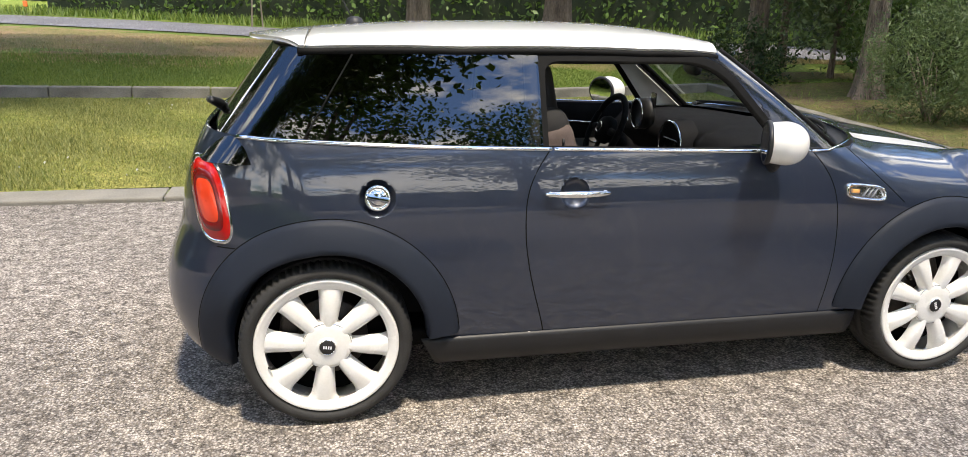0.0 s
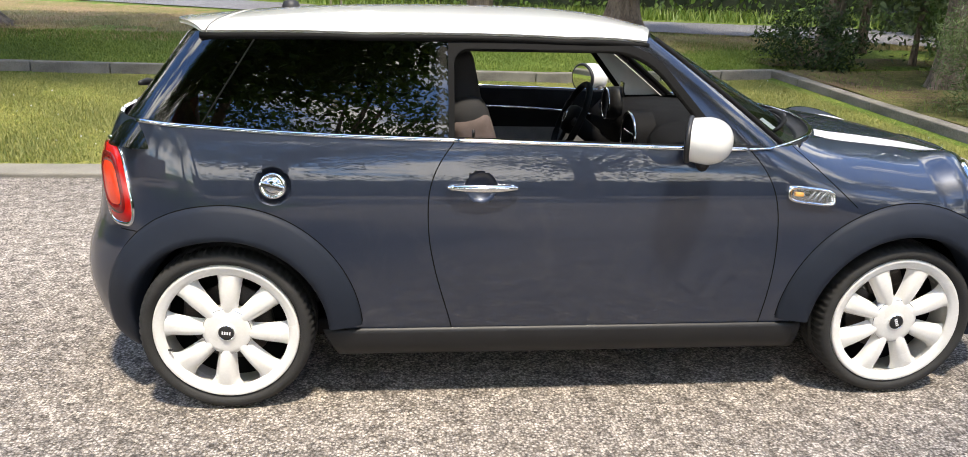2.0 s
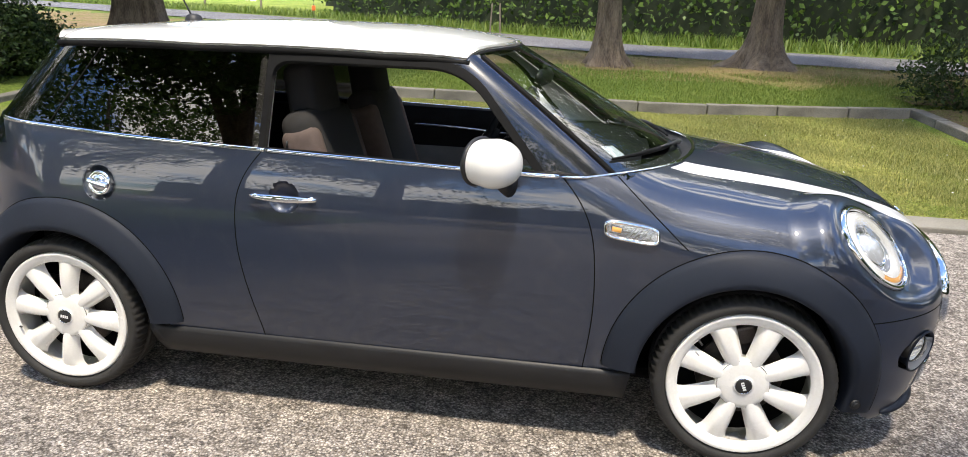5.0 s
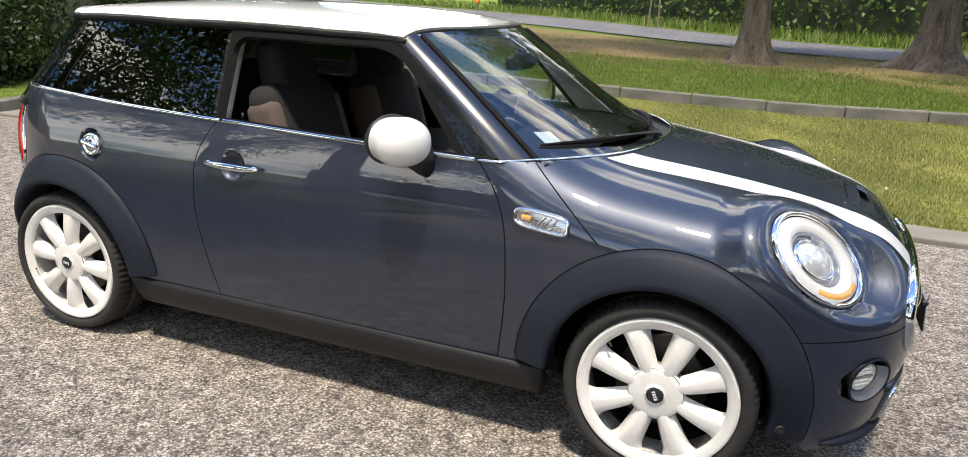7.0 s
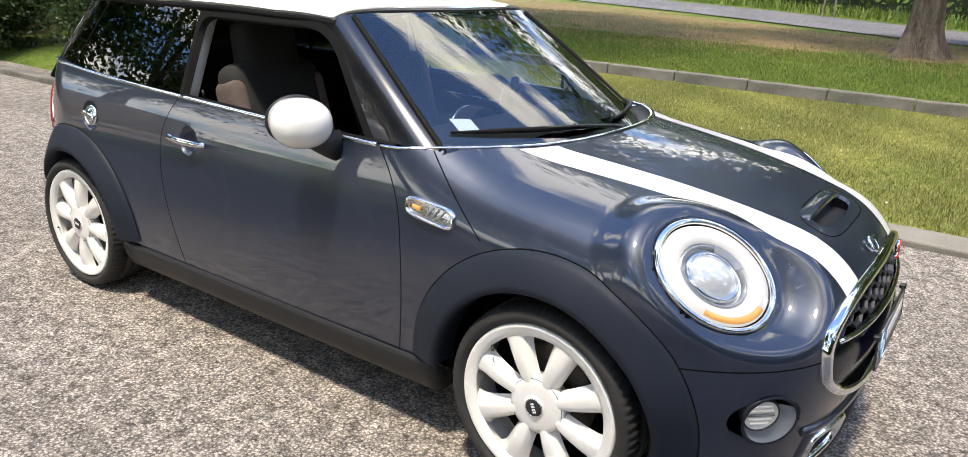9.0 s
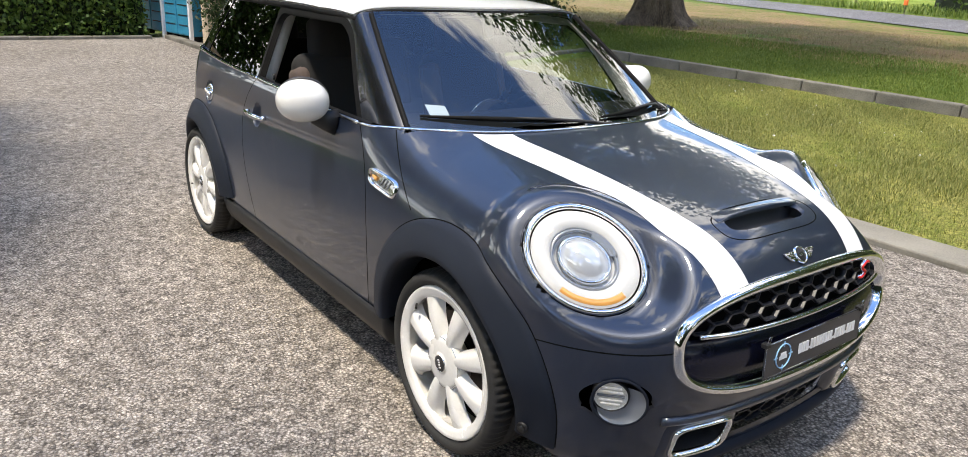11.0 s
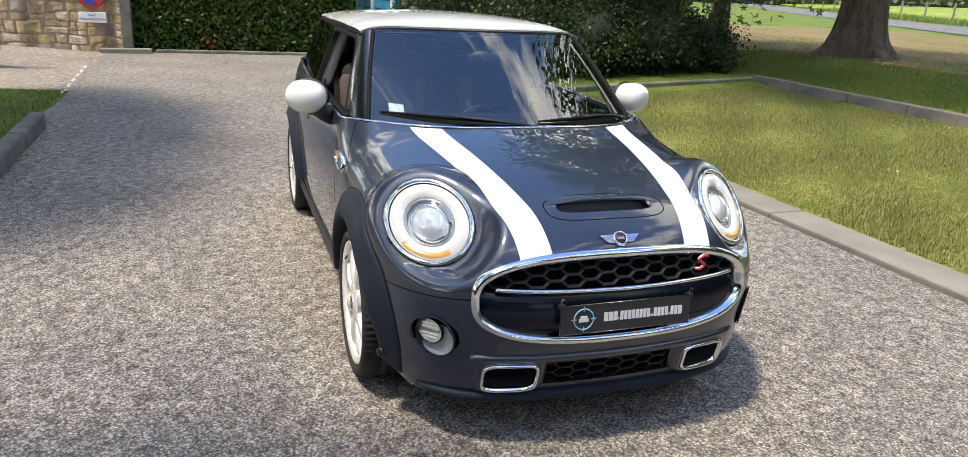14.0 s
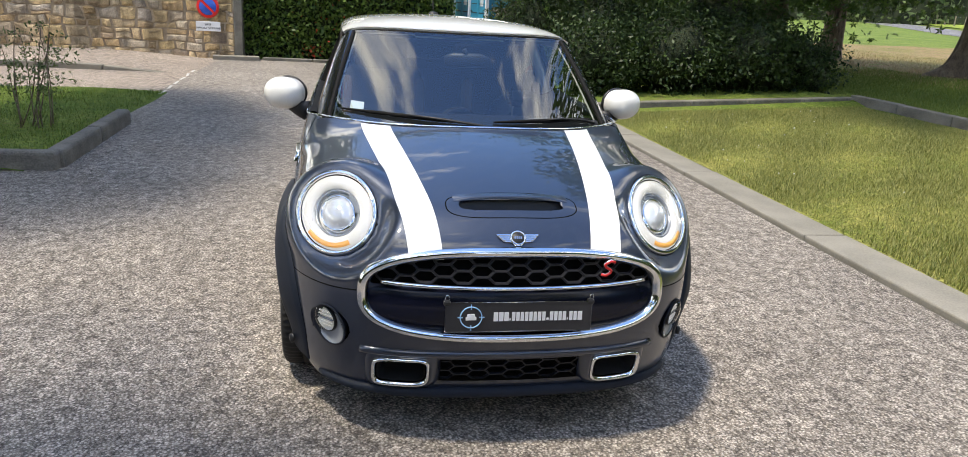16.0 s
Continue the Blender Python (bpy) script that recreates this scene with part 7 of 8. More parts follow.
def tree(at, r, height, crown_c, crown_r, seed, n_clump, per, leaf=0.13, flare=0.35, label="large tree with thick ribbed grey-brown trunk and flared roots", lean=(0, 0), mat_leaf=None, spread=0.35, star=False, name="tree", limbs=7, low=-1.0):
    rng = np.random.default_rng(seed)
    z0 = at[2]
    th = thing(name, label, "tree")
    bark_trunk(th, at, height, r, flare, rng, lean)
    top = np.array([at[0] + lean[0] * height, at[1] + lean[1] * height, z0 + height - 0.3])
    cc = np.array(crown_c)
    for k in range(limbs):
        d = unit(rng.normal(size=3) * np.array([1, 1, 0.5]) + np.array([0, 0, 0.4]))
        end = cc + d * np.array(crown_r) * 0.75
        midp = (top + end) / 2 + np.array([0, 0, 0.4])
        start = top - np.array([0, 0, rng.uniform(0, height * 0.25)])
        pts = [start * (1 - t) ** 2 + midp * 2 * t * (1 - t) + end * t**2 for t in np.linspace(0, 1, 9)]
        mesh_ob("limb", *tube(pts, list(np.linspace(r * 0.45, r * 0.06, 9)), 8), BARK, th)
    p = clumps(rng, crown_c, crown_r, n_clump, per, spread, low)
    v, q = (star_leaves if star else leaves)(p, leaf, rng)
    fast_mesh("crown", v, q, mat_leaf or LEAF_TREE, th)
    return th


gz = lambda x, y: float(ground_z(x, y))
# the row along the bank
tree((-7.55, 11.5, gz(-7.55, 11.5)), 0.50, 4.2, (-5.6, 8.8, 6.9), (5.2, 5.0, 2.3), 11, 760, 34, 0.20, 0.42)
tree((1.92, 12.2, gz(1.92, 12.2)), 0.25, 4.0, (2.0, 12.6, 6.8), (3.2, 3.0, 2.6), 12, 330, 34, 0.20, 0.26)
tree((5.00, 12.8, gz(5.0, 12.8)), 0.30, 4.4, (5.2, 13.0, 7.4), (3.4, 3.2, 2.8), 13, 330, 34, 0.20, 0.46)
tree((7.92, 9.8, 0.25), 0.20, 3.6, (8.0, 9.9, 6.0), (2.4, 2.4, 2.2), 14, 200, 34, 0.18, 0.10, label="mid-sized tree with grey trunk behind the shrubs")
tree((8.93, 10.5, 0.3), 0.085, 3.0, (9.0, 10.5, 4.2), (1.6, 1.6, 1.6), 15, 120, 30, 0.14, 0.03, label="slender young tree with thin pale trunk", limbs=5)
tree((7.90, 6.6, 0.2), 0.17, 3.2, (8.0, 6.8, 5.0), (2.2, 2.2, 1.9), 16, 200, 34, 0.15, 0.12, label="tree with leaning brown trunk in the shrub border")
tree((9.0, 9.0, 0.22), 0.05, 1.3, (9.0, 8.9, 1.9), (0.9, 0.9, 0.8), 17, 120, 26, 0.12, 0.02, label="small young broad-leaved tree in the border", mat_leaf=LEAF_PALE, limbs=8)
tree((-10.5, 8.65, 0.4), 0.30, 3.6, (-8.6, 5.6, 3.3), (2.6, 3.4, 1.75), 18, 330, 26, 0.10, 0.18, label="tree with dark trunk and low star-leaved branches", star=True)
tree((-11.3, 10.7, 0.4), 0.25, 3.8, (-8.8, 9.6, 3.6), (2.6, 2.4, 1.75), 19, 260, 26, 0.10, 0.15, label="tree with dark trunk beside the lane", star=True)
for i, (x, y, r) in enumerate(((2.4, 27.0, 0.48), (4.75, 26.6, 0.42), (8.9, 27.5, 0.55), (15.0, 26.0, 0.4), (-7.5, 34.0, 0.45))):
    tree((x, y, gz(x, y)), r, 5.0, (x, y + 1, 8.5), (4.0, 3.0, 3.0), 30 + i, 160, 26, 0.3, 0.25, label="tall tree at the edge of the wood beyond the lane")
# trees round the lot, out of view: they throw the dappled shade and show in the paint and glass
tree((-3.4, -8.4, 0.0), 0.35, 4.6, (-2.2, -5.1, 5.8), (3.7, 1.6, 1.0), 41, 520, 30, 0.17, 0.3, label="broad-leaved tree that shades the drive")
tree((7.6, -8.6, 0.0), 0.3, 4.8, (5.4, -4.05, 6.3), (2.5, 1.7, 0.9), 49, 215, 30, 0.16, 0.3, label="broad-leaved tree whose boughs reach over the drive")
tree((-2.6, -14.5, 0.0), 0.4, 5.0, (-2.8, -14.0, 8.6), (5.2, 3.0, 4.6), 42, 620, 32, 0.20, 0.3, label="broad-leaved tree across the parking area")
tree((-15.5, -9.5, 0.0), 0.4, 5.0, (-15.0, -9.5, 8.0), (3.6, 4.0, 4.6), 46, 420, 26, 0.24, 0.3, label="tall tree behind the stone wall")
for x_, y_, sd_ in ((-15.6, -4.4, 91), (-16.2, 0.6, 92), (-16.4, 5.2, 93)):
    tree((x_, y_, 0.0), 0.35, 4.0, (x_, y_, 5.6), (2.2, 3.0, 4.4), sd_, 420, 26, 0.26, 0.3, label="tall dense tree behind the wall and hedge")
tree((-13.5, -17.0, 0.0), 0.4, 5.0, (-13.5, -16.5, 8.4), (4.0, 3.6, 5.0), 47, 420, 26, 0.24, 0.3, label="tall tree behind the stone wall")
tree((4.6, -15.5, 0.0), 0.35, 4.5, (4.6, -15.0, 6.8), (2.8, 2.4, 3.6), 48, 300, 26, 0.20, 0.3, label="broad-leaved tree across the parking area")
tree((11.5, -17.0, 0.0), 0.35, 4.5, (11.5, -16.6, 6.6), (3.4, 3.0, 3.6), 43, 380, 30, 0.20, 0.3, label="broad-leaved tree across the parking area")
# two more, added unseen beyond the nose for its reflections
tree((13.5, -6.5, 0.0), 0.35, 4.0, (13.5, -6.5, 6.5), (3.0, 3.0, 3.2), 44, 320, 30, 0.20, 0.3, label="unseen broad-leaved tree added to reflect in the car's front")
tree((17.0, 4.5, 0.0), 0.35, 4.0, (17.0, 4.5, 6.5), (3.2, 3.4, 3.2), 45, 320, 30, 0.20, 0.3, label="unseen broad-leaved tree added to reflect in the car's front")


def hedge(name, label, a, b, z0, height, depth, n, leaf, seed, material, core=True, wave=0.25, side=0):
    """A leafy wall from a to b: a dark uneven core, coloured as inner shade, clad in leaves."""
    rng = np.random.default_rng(seed)
    th = thing(name, label, "hedge")
    a, b = np.array(a, float), np.array(b, float)
    L = np.linalg.norm(b - a)
    d = (b - a) / L
    nrm = np.array([-d[1], d[0]])
    if core:
        m = max(6, int(L / 0.5))
        verts = []
        for i in range(m):
            t = i / (m - 1)
            c = a + (b - a) * t
            for k in range(10):
                w = math.pi * k / 9
                rr = 1 - 0.13 + 0.10 * math.sin(3 * t * L + k) * math.sin(1.7 * t * L)
                off, zz = -math.cos(w) * depth * 0.42 * rr, min(1.0, math.sin(w) * 1.35) * height * 0.86 * rr
                verts.append((c[0] + nrm[0] * off, c[1] + nrm[1] * off, z0 + zz))
        f = grid_faces(m, 10) + [tuple(range(10)), tuple(range((m - 1) * 10, m * 10))[::-1]]
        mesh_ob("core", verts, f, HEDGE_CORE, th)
    t = rng.uniform(0, 1, n)
    w = rng.uniform(0, math.pi, n)
    bulge = 1 + wave * 0.5 * np.sin(2.3 * t * L + 1.3) * np.sin(4.1 * w + t * L * 1.1) + rng.normal(0, 0.07, n)
    off = -np.cos(w) * depth * 0.5 * bulge
    zz = z0 + np.minimum(1.0, np.sin(w) * 1.3) * height * np.clip(bulge, 0, 1.25) * rng.uniform(0.55, 1.0, n) ** 0.3
    zz = np.where(rng.uniform(size=n) < 0.5, z0 + rng.uniform(0.02, 1.0, n) * height * np.clip(bulge, 0, 1.15), zz)
    off = np.where(zz < z0 + height * 0.9, np.sign(off) * depth * 0.5 * np.clip(bulge, 0.7, 1.25), off)
    p = np.stack([a[0] + d[0] * t * L + nrm[0] * off, a[1] + d[1] * t * L + nrm[1] * off, zz], 1) + rng.normal(0, leaf * 0.3, (n, 3))
    v, q = leaves(p, leaf, rng, 0.5, 0.65)
    tagged(fast_mesh("leaf_cover", v, q, material, th), kind="stuff")
    return th


def shrub(name, label, at, radii, n_clump, per, leaf, seed, material, stems=7, spread=0.10, ratio=0.5, core=True, cat="shrub"):
    rng = np.random.default_rng(seed)
    th = thing(name, label, cat)
    c = (at[0], at[1], at[2] + radii[2] * 0.95)
    for k in range(stems):
        d = unit(rng.normal(size=3) * np.array([1, 1, 0.2]) + np.array([0, 0, 1.2]))
        end = np.array(at) + d * np.array(radii) * np.array([1, 1, 1.7]) * 0.8
        mid_ = (np.array(at) + end) / 2 + rng.normal(size=3) * 0.06
        pts = [np.array(at) * (1 - t) ** 2 + mid_ * 2 * t * (1 - t) + end * t**2 for t in np.linspace(0, 1, 7)]
        mesh_ob("stem", *tube(pts, list(np.linspace(0.018, 0.005, 7)), 6), BARK, th)
    # solid near-black core paints the shade inside the bush
    if core:
        v_, f_ = [], []
        for i in range(14):
            for j in range(9):
                w, u = 2 * math.pi * i / 14, math.pi * j / 8
                rr = 0.72 + 0.10 * math.sin(3 * w + 2 * u) 
                v_.append((c[0] + radii[0] * rr * math.sin(u) * math.cos(w), c[1] + radii[1] * rr * math.sin(u) * math.sin(w), c[2] + radii[2] * rr * math.cos(u)))
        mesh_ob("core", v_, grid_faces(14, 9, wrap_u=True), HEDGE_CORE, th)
    p = clumps(rng, c, radii, n_clump, per, spread)
    p[:, 2] = np.maximum(p[:, 2], at[2] + 0.03)
    v, q = leaves(p, leaf, rng, 0.1, ratio)
    fast_mesh("foliage", v, q, material, th)
    return th


# beyond the lane: the ivy-dark edge of a wood
ha_, hb_ = (-10.5, lane_y(-10.5) + 7.0), (30.0, lane_y(30) + 9.5)
hedge("wood_edge", "dark ivy-clad edge of a wood beyond the lane", ha_, hb_, 0.45, 5.5, 3.0, 26000, 0.20, 51, LEAF_IVY, wave=0.5)
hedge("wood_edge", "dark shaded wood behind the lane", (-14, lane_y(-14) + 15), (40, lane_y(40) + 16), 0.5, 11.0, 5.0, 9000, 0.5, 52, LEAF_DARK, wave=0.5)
hedge("far_treeline", "hazy green treeline beyond the meadow", (-140, 40), (-10, 125), 1.0, 10.0, 7.0, 9000, 1.0, 53, LEAF_PALE, wave=0.5)
# planting round the lot
for i, (x, y, rx, ry, rz) in enumerate(((-6.55, 3.35, 0.75, 0.85, 0.62), (-6.55, 4.7, 0.85, 0.95, 0.74), (-6.6, 6.0, 0.85, 0.9, 0.72), (-6.7, 7.0, 0.75, 0.75, 0.60), (-8.0, 4.0, 1.0, 1.1, 0.95), (-8.2, 6.2, 1.1, 1.2, 1.0), (-9.4, 2.9, 0.9, 0.8, 0.85))):
    shrub("shrub", "dense dark evergreen shrub in the kerbed bed", (x, y, 0.15), (rx, ry, rz), 230, 34, 0.075, 60 + i, LEAF_DARK, 4, 0.10, 0.5)
shrub("shrub", "open dark-leaved shrub beside the kerb corner", (7.05, 8.7, 0.2), (0.85, 0.7, 0.56), 120, 26, 0.085, 71, LEAF_DARK, 12, 0.10, 0.42, core=False)
shrub("shrub", "feathery grey-green conifer shrub in the border", (7.25, 4.6, 0.12), (0.75, 0.85, 0.85), 330, 40, 0.075, 72, LEAF_PALE, 9, 0.09, 0.16, core=False)
shrub("shrub", "feathery grey-green conifer shrub in the border", (8.3, 3.9, 0.12), (0.9, 0.9, 0.9), 300, 40, 0.08, 73, LEAF_PALE, 9, 0.10, 0.16)
shrub("shrub", "broad-leaved shrub at the back of the border", (9.6, 7.2, 0.2), (1.2, 1.2, 1.0), 200, 34, 0.10, 74, LEAF_TREE, 5, 0.14)
shrub("shrub", "broad-leaved shrub at the back of the border", (11.5, 9.8, 0.3), (1.5, 1.4, 1.2), 200, 34, 0.12, 75, LEAF_TREE, 5, 0.16)
hedge("border_hedge", "mixed green hedge at the end of the lawn", (11.5, 2.0), (13.5, 16.0), 0.1, 3.2, 2.0, 9000, 0.14, 76, LEAF_TREE, wave=0.5)
hedge("ivy_hedge", "clipped ivy hedge with red-tinged leaves above a low kerb", (-12.5, -3.1), (-12.55, 1.75), 0.05, 2.3, 0.8, 24000, 0.095, 77, LEAF_IVY)
hedge("ivy_hedge", "dark hedge behind the container", (-14.4, 3.9), (-11.7, 5.2), 0.05, 2.4, 1.0, 5000, 0.11, 78, LEAF_DARK)
# backdrop hedges out of view, added to close the surroundings for reflections
hedge("unseen_hedge", "unseen tall hedge added as a backdrop across the parking area", (-14, -24), (24, -24), 0.0, 4.0, 2.4, 9000, 0.22, 79, LEAF_TREE, wave=0.5)
hedge("unseen_hedge", "unseen tall hedge added as a backdrop beyond the parking area", (24, -24), (24, 16), 0.0, 4.0, 2.4, 8000, 0.22, 80, LEAF_TREE, wave=0.5)
# out of view: added to cut sky light and reflections on the bumper
hedge("unseen_hedge", "unseen tall dark hedge added to darken the car's front", (12.0, -16.0), (12.6, 0.5), 0.0, 6.0, 2.4, 9000, 0.2, 82, LEAF_DARK, wave=0.5)
rng = np.random.default_rng(81)
p = np.stack([np.full(60, -12.12), np.concatenate([rng.normal(-1.45, 0.12, 34), rng.normal(-1.2, 0.5, 26)]), np.concatenate([rng.normal(0.22, 0.07, 34), rng.uniform(0.4, 1.6, 26)])], 1) + rng.normal(0, 0.04, (60, 3))
v, q = leaves(p, 0.085, rng)
tagged(fast_mesh("red_leaves", v, q, LEAF_RED), "red autumn-toned leaves on the ivy hedge", "leaves", kind="stuff")

# slender bamboo-like shrub on the island
rng = np.random.default_rng(90)
nan = thing("garden_shrub", "thin-stemmed shrub with sparse feathery leaves on the grass island", "shrub")
pl = []
for k in range(11):
    b0 = np.array([-2.9 + rng.normal(0, 0.13), -3.78 + rng.normal(0, 0.12), 0.03])
    e0 = b0 + np.array([rng.normal(0, 0.16), rng.normal(0, 0.16), rng.uniform(0.65, 1.15)])
    pts = [b0 + (e0 - b0) * t + np.array([0.03 * math.sin(5 * t + k), 0.03 * math.cos(4 * t + k), 0]) for t in np.linspace(0, 1, 8)]
    mesh_ob("stem", *tube(pts, list(np.linspace(0.008, 0.003, 8)), 6), BARK, nan)
    for t in rng.uniform(0.35, 1.0, 6):
        c = b0 + (e0 - b0) * t
        d = unit(rng.normal(size=3) * np.array([1, 1, 0.25]))
        pl.append(c + d * rng.uniform(0.02, 0.34, (16, 1)) + rng.normal(0, 0.015, (16, 3)))
v, q = leaves(np.concatenate(pl), 0.042, rng, 0.2, 0.4)
fast_mesh("foliage", v, q, LEAF_PALE, nan)

# island, drive and pavement by the stone wall
isl = sheet("island_grass", steps((-6.0, -0.9, 30)), np.linspace(-9.0, -3.12, 30), lambda x, y: -0.004 + (0.034 + 0.012 * np.sin(4 * x) * np.cos(3 * y)) * np.clip((-3.1 - y) / 0.25, 0, 1), TURF_GREEN, keep=lambda x, y: True)
tagged(isl, "rough green grass island with moss", "lawn", kind="structure")
kerb_run("kerb_island", "grey rounded concrete kerb round the grass island", (-3.35, -3.02), (-1.05, -2.95), 0.15, 0.15, 1.15, CONCRETE, lambda x, y: 0.0, 0.03)
kerb_run("kerb_island_end", "grey rounded concrete kerb at the end of the island", (-1.02, -2.9), (-0.95, -6.0), 0.15, 0.15, 1.0, CONCRETE, lambda x, y: 0.0, 0.03)
PINK = asphalt_mat("pale_drive_asphalt", (0.18, 0.15, 0.13), (0.42, 0.36, 0.31), 90.0)
drv = sheet("drive", steps((-12.3, -6.0, 8)), steps((-14, -3.3, 12)), lambda x, y: 0 * x + 0.004, PINK)
tagged(drv, "pale pinkish asphalt drive", "pavement", kind="structure")
pv = sheet("pavement", steps((-12.3, -8.75, 8)), np.linspace(-14, -3.7, 14), lambda x, y: 0.005 + 0.095 * np.clip((-3.85 - y) / 1.1, 0, 1), PINK)
tagged(pv, "raised pale pavement at the foot of the wall", "pavement", kind="structure")
kerb_run("kerb_pavement", "low concrete kerb along the raised pavement", (-8.72, -3.75), (-8.87, -12.0), 0.16, 0.10, 1.1, PALE_CONCRETE, lambda x, y: -0.10 * min(1.0, max(0.0, (y + 4.95) / 1.1)))
kerb_run("kerb_hedge", "low weathered kerb under the ivy hedge", (-11.95, -2.45), (-12.0, 1.8), 0.18, 0.06, 1.0, CONCRETE, lambda x, y: 0.0)
kerb_run("kerb_wall", "short concrete kerb at the wall's end", (-11.6, -3.45), (-11.75, -2.5), 0.22, 0.09, 0.9, PALE_CONCRETE, lambda x, y: 0.0)
for i in range(6):
    t = i / 5
    ln = part("line_dash", box_bm((0.36, 0.04, 0.003), (0, 0, 0.0065)), LINE_PAINT, None)
    ln.matrix_world = pose(-9.0 + 3.0 * t, -3.36 + 0.15 * t, 0, 0, 0, 3 + 4 * math.sin(i * 2.1))
    tagged(ln, "short worn white painted line on the asphalt", "road marking", "white line dashes")


def stone_wall(name, label, x, y0, y1, height, seed, thick=0.4):
    """Rubble in wavy, uneven courses; each stone has its own outline and a rough bulging face."""
    rng = random.Random(seed)
    wall = tagged(new(name), label, "wall", kind="structure")
    part("mortar_bed", box_bm((thick, y1 - y0, height), (x - thick / 2, (y0 + y1) / 2, height / 2 - 0.05)), MORTAR, wall)
    levels = [-0.04]
    while levels[-1] < height - 0.12:
        levels.append(levels[-1] + rng.uniform(0.13, 0.33))

    def wave(k, y):
        return levels[k] + (0 if k == 0 else 0.085 * noise.noise(Vector((y * 1.9, k * 3.7, seed))) + 0.03 * noise.noise(Vector((y * 6, k * 2.1, seed))))

    def add(bl, br, lo, hi, tl, tr):
        pts = []
        for f in (0.0, 0.35, 0.7, 1.0):
            yb = bl + (br - bl) * f
            pts.append((yb, lo(yb)))
        for f in (1.0, 0.65, 0.3, 0.0):
            yt = tl + (tr - tl) * f
            pts.append((yt, hi(yt)))
        c = (sum(p[0] for p in pts) / 8, sum(p[1] for p in pts) / 8)
        w, h = max(0.05, br - bl), max(0.05, hi(c[0]) - lo(c[0]))
        out, d = [], rng.uniform(0.012, 0.03)
        for n_, (py, pz) in enumerate(pts):
            k = 0.93 if n_ in (0, 3, 4, 7) else 1.0
            k += rng.uniform(-0.07, 0.03)
            out.append((c[0] + (py - c[0]) * k * (1 - 0.012 / w), c[1] + (pz - c[1]) * k * (1 - 0.012 / h)))
        verts = [(x - 0.01, py, pz) for py, pz in out] + [(x + d * rng.uniform(0.5, 1.0), c[0] + (py - c[0]) * 0.93, c[1] + (pz - c[1]) * 0.93) for py, pz in out]
        verts += [(x + d * rng.uniform(0.8, 1.5), c[0] + (py - c[0]) * 0.5, c[1] + (pz - c[1]) * 0.5) for py, pz in out] + [(x + d * 1.2, *c)]
        faces = [(b * 8 + i_, b * 8 + (i_ + 1) % 8, b * 8 + 8 + (i_ + 1) % 8, b * 8 + 8 + i_) for b in (0, 1) for i_ in range(8)] + [(16 + i_, 16 + (i_ + 1) % 8, 24) for i_ in range(8)]
        mesh_ob("stone", verts, faces, STONE, wall, smooth=False)

    for k in range(len(levels) - 1):
        y, slant = y0, 0.0
        while y < y1 - 0.06:
            w = rng.uniform(0.15, 0.52)
            if y + w > y1 - 0.12:
                w = y1 - y
            s2 = rng.uniform(-0.05, 0.05) if y + w < y1 - 0.01 else 0.0
            lo, hi = (lambda v, k=k: wave(k, v)), (lambda v, k=k: wave(k + 1, v))
            if levels[k + 1] - levels[k] > 0.22 and rng.random() < 0.35:
                f = rng.uniform(0.35, 0.65)
                mid_ = lambda v, k=k, f=f: wave(k, v) * (1 - f) + wave(k + 1, v) * f
                add(y, y + w, lo, mid_, y + slant / 2, y + w + s2 / 2)
                add(y + slant / 2, y + w + s2 / 2, mid_, hi, y + slant, y + w + s2)
            else:
                add(y, y + w, lo, hi, y + slant, y + w + s2)
            y, slant = y + w, s2
    part("quoin", box_bm((thick + 0.02, 0.17, height), (x - thick / 2 + 0.012, y1 + 0.085, height / 2 - 0.05), 0.012), CONCRETE, wall, "pale dressed end of the wall")
    return wall


stone_wall("wall_west", "rubble wall of ochre and grey stones in lime mortar", -11.85, -9.6, -3.02, 2.1, 7)
# gate pier behind the shrubs
pier = thing("stone_pier", "low square stone pier with a flat cap", "pier")
part("shaft", box_bm((0.5, 1.9, 1.30), (0, 0, 0.65), 0.02), STONE, pier)
part("cap", box_bm((0.62, 2.05, 0.09), (0, 0, 1.345), 0.02), CONCRETE, pier)
pier.matrix_world = pose(-10.65, 3.42, 0.0)

# no-parking sign on the wall
sign = thing("parking_sign", "round blue no-parking sign with red rim and slash", "road sign")
mesh_ob("disc", *lathe([(0.0, 0.012), (0.222, 0.012), (0.226, 0.006), (0.226, 0.0)], 56, "x"), SIGN_BLUE, sign)
mesh_ob("red_rim", *lathe([(0.172, 0.0135), (0.224, 0.0135), (0.229, 0.008), (0.229, 0.0)], 56, "x"), SIGN_RED, sign)
sl = part("slash", box_bm((0.002, 0.40, 0.052), (0.0145, 0, 0)), SIGN_RED, sign)
sl.matrix_local = pose(0, 0, 0, -45, 0, 0)
sign.matrix_world = pose(-11.80, -3.53, 1.07)
sub = thing("sign_plate", "small white plate with two lines of black lettering", "sign")
part("plate", box_bm((0.010, 0.50, 0.20), (0, 0, 0), 0.004, 1), SIGN_WHITE, sub)
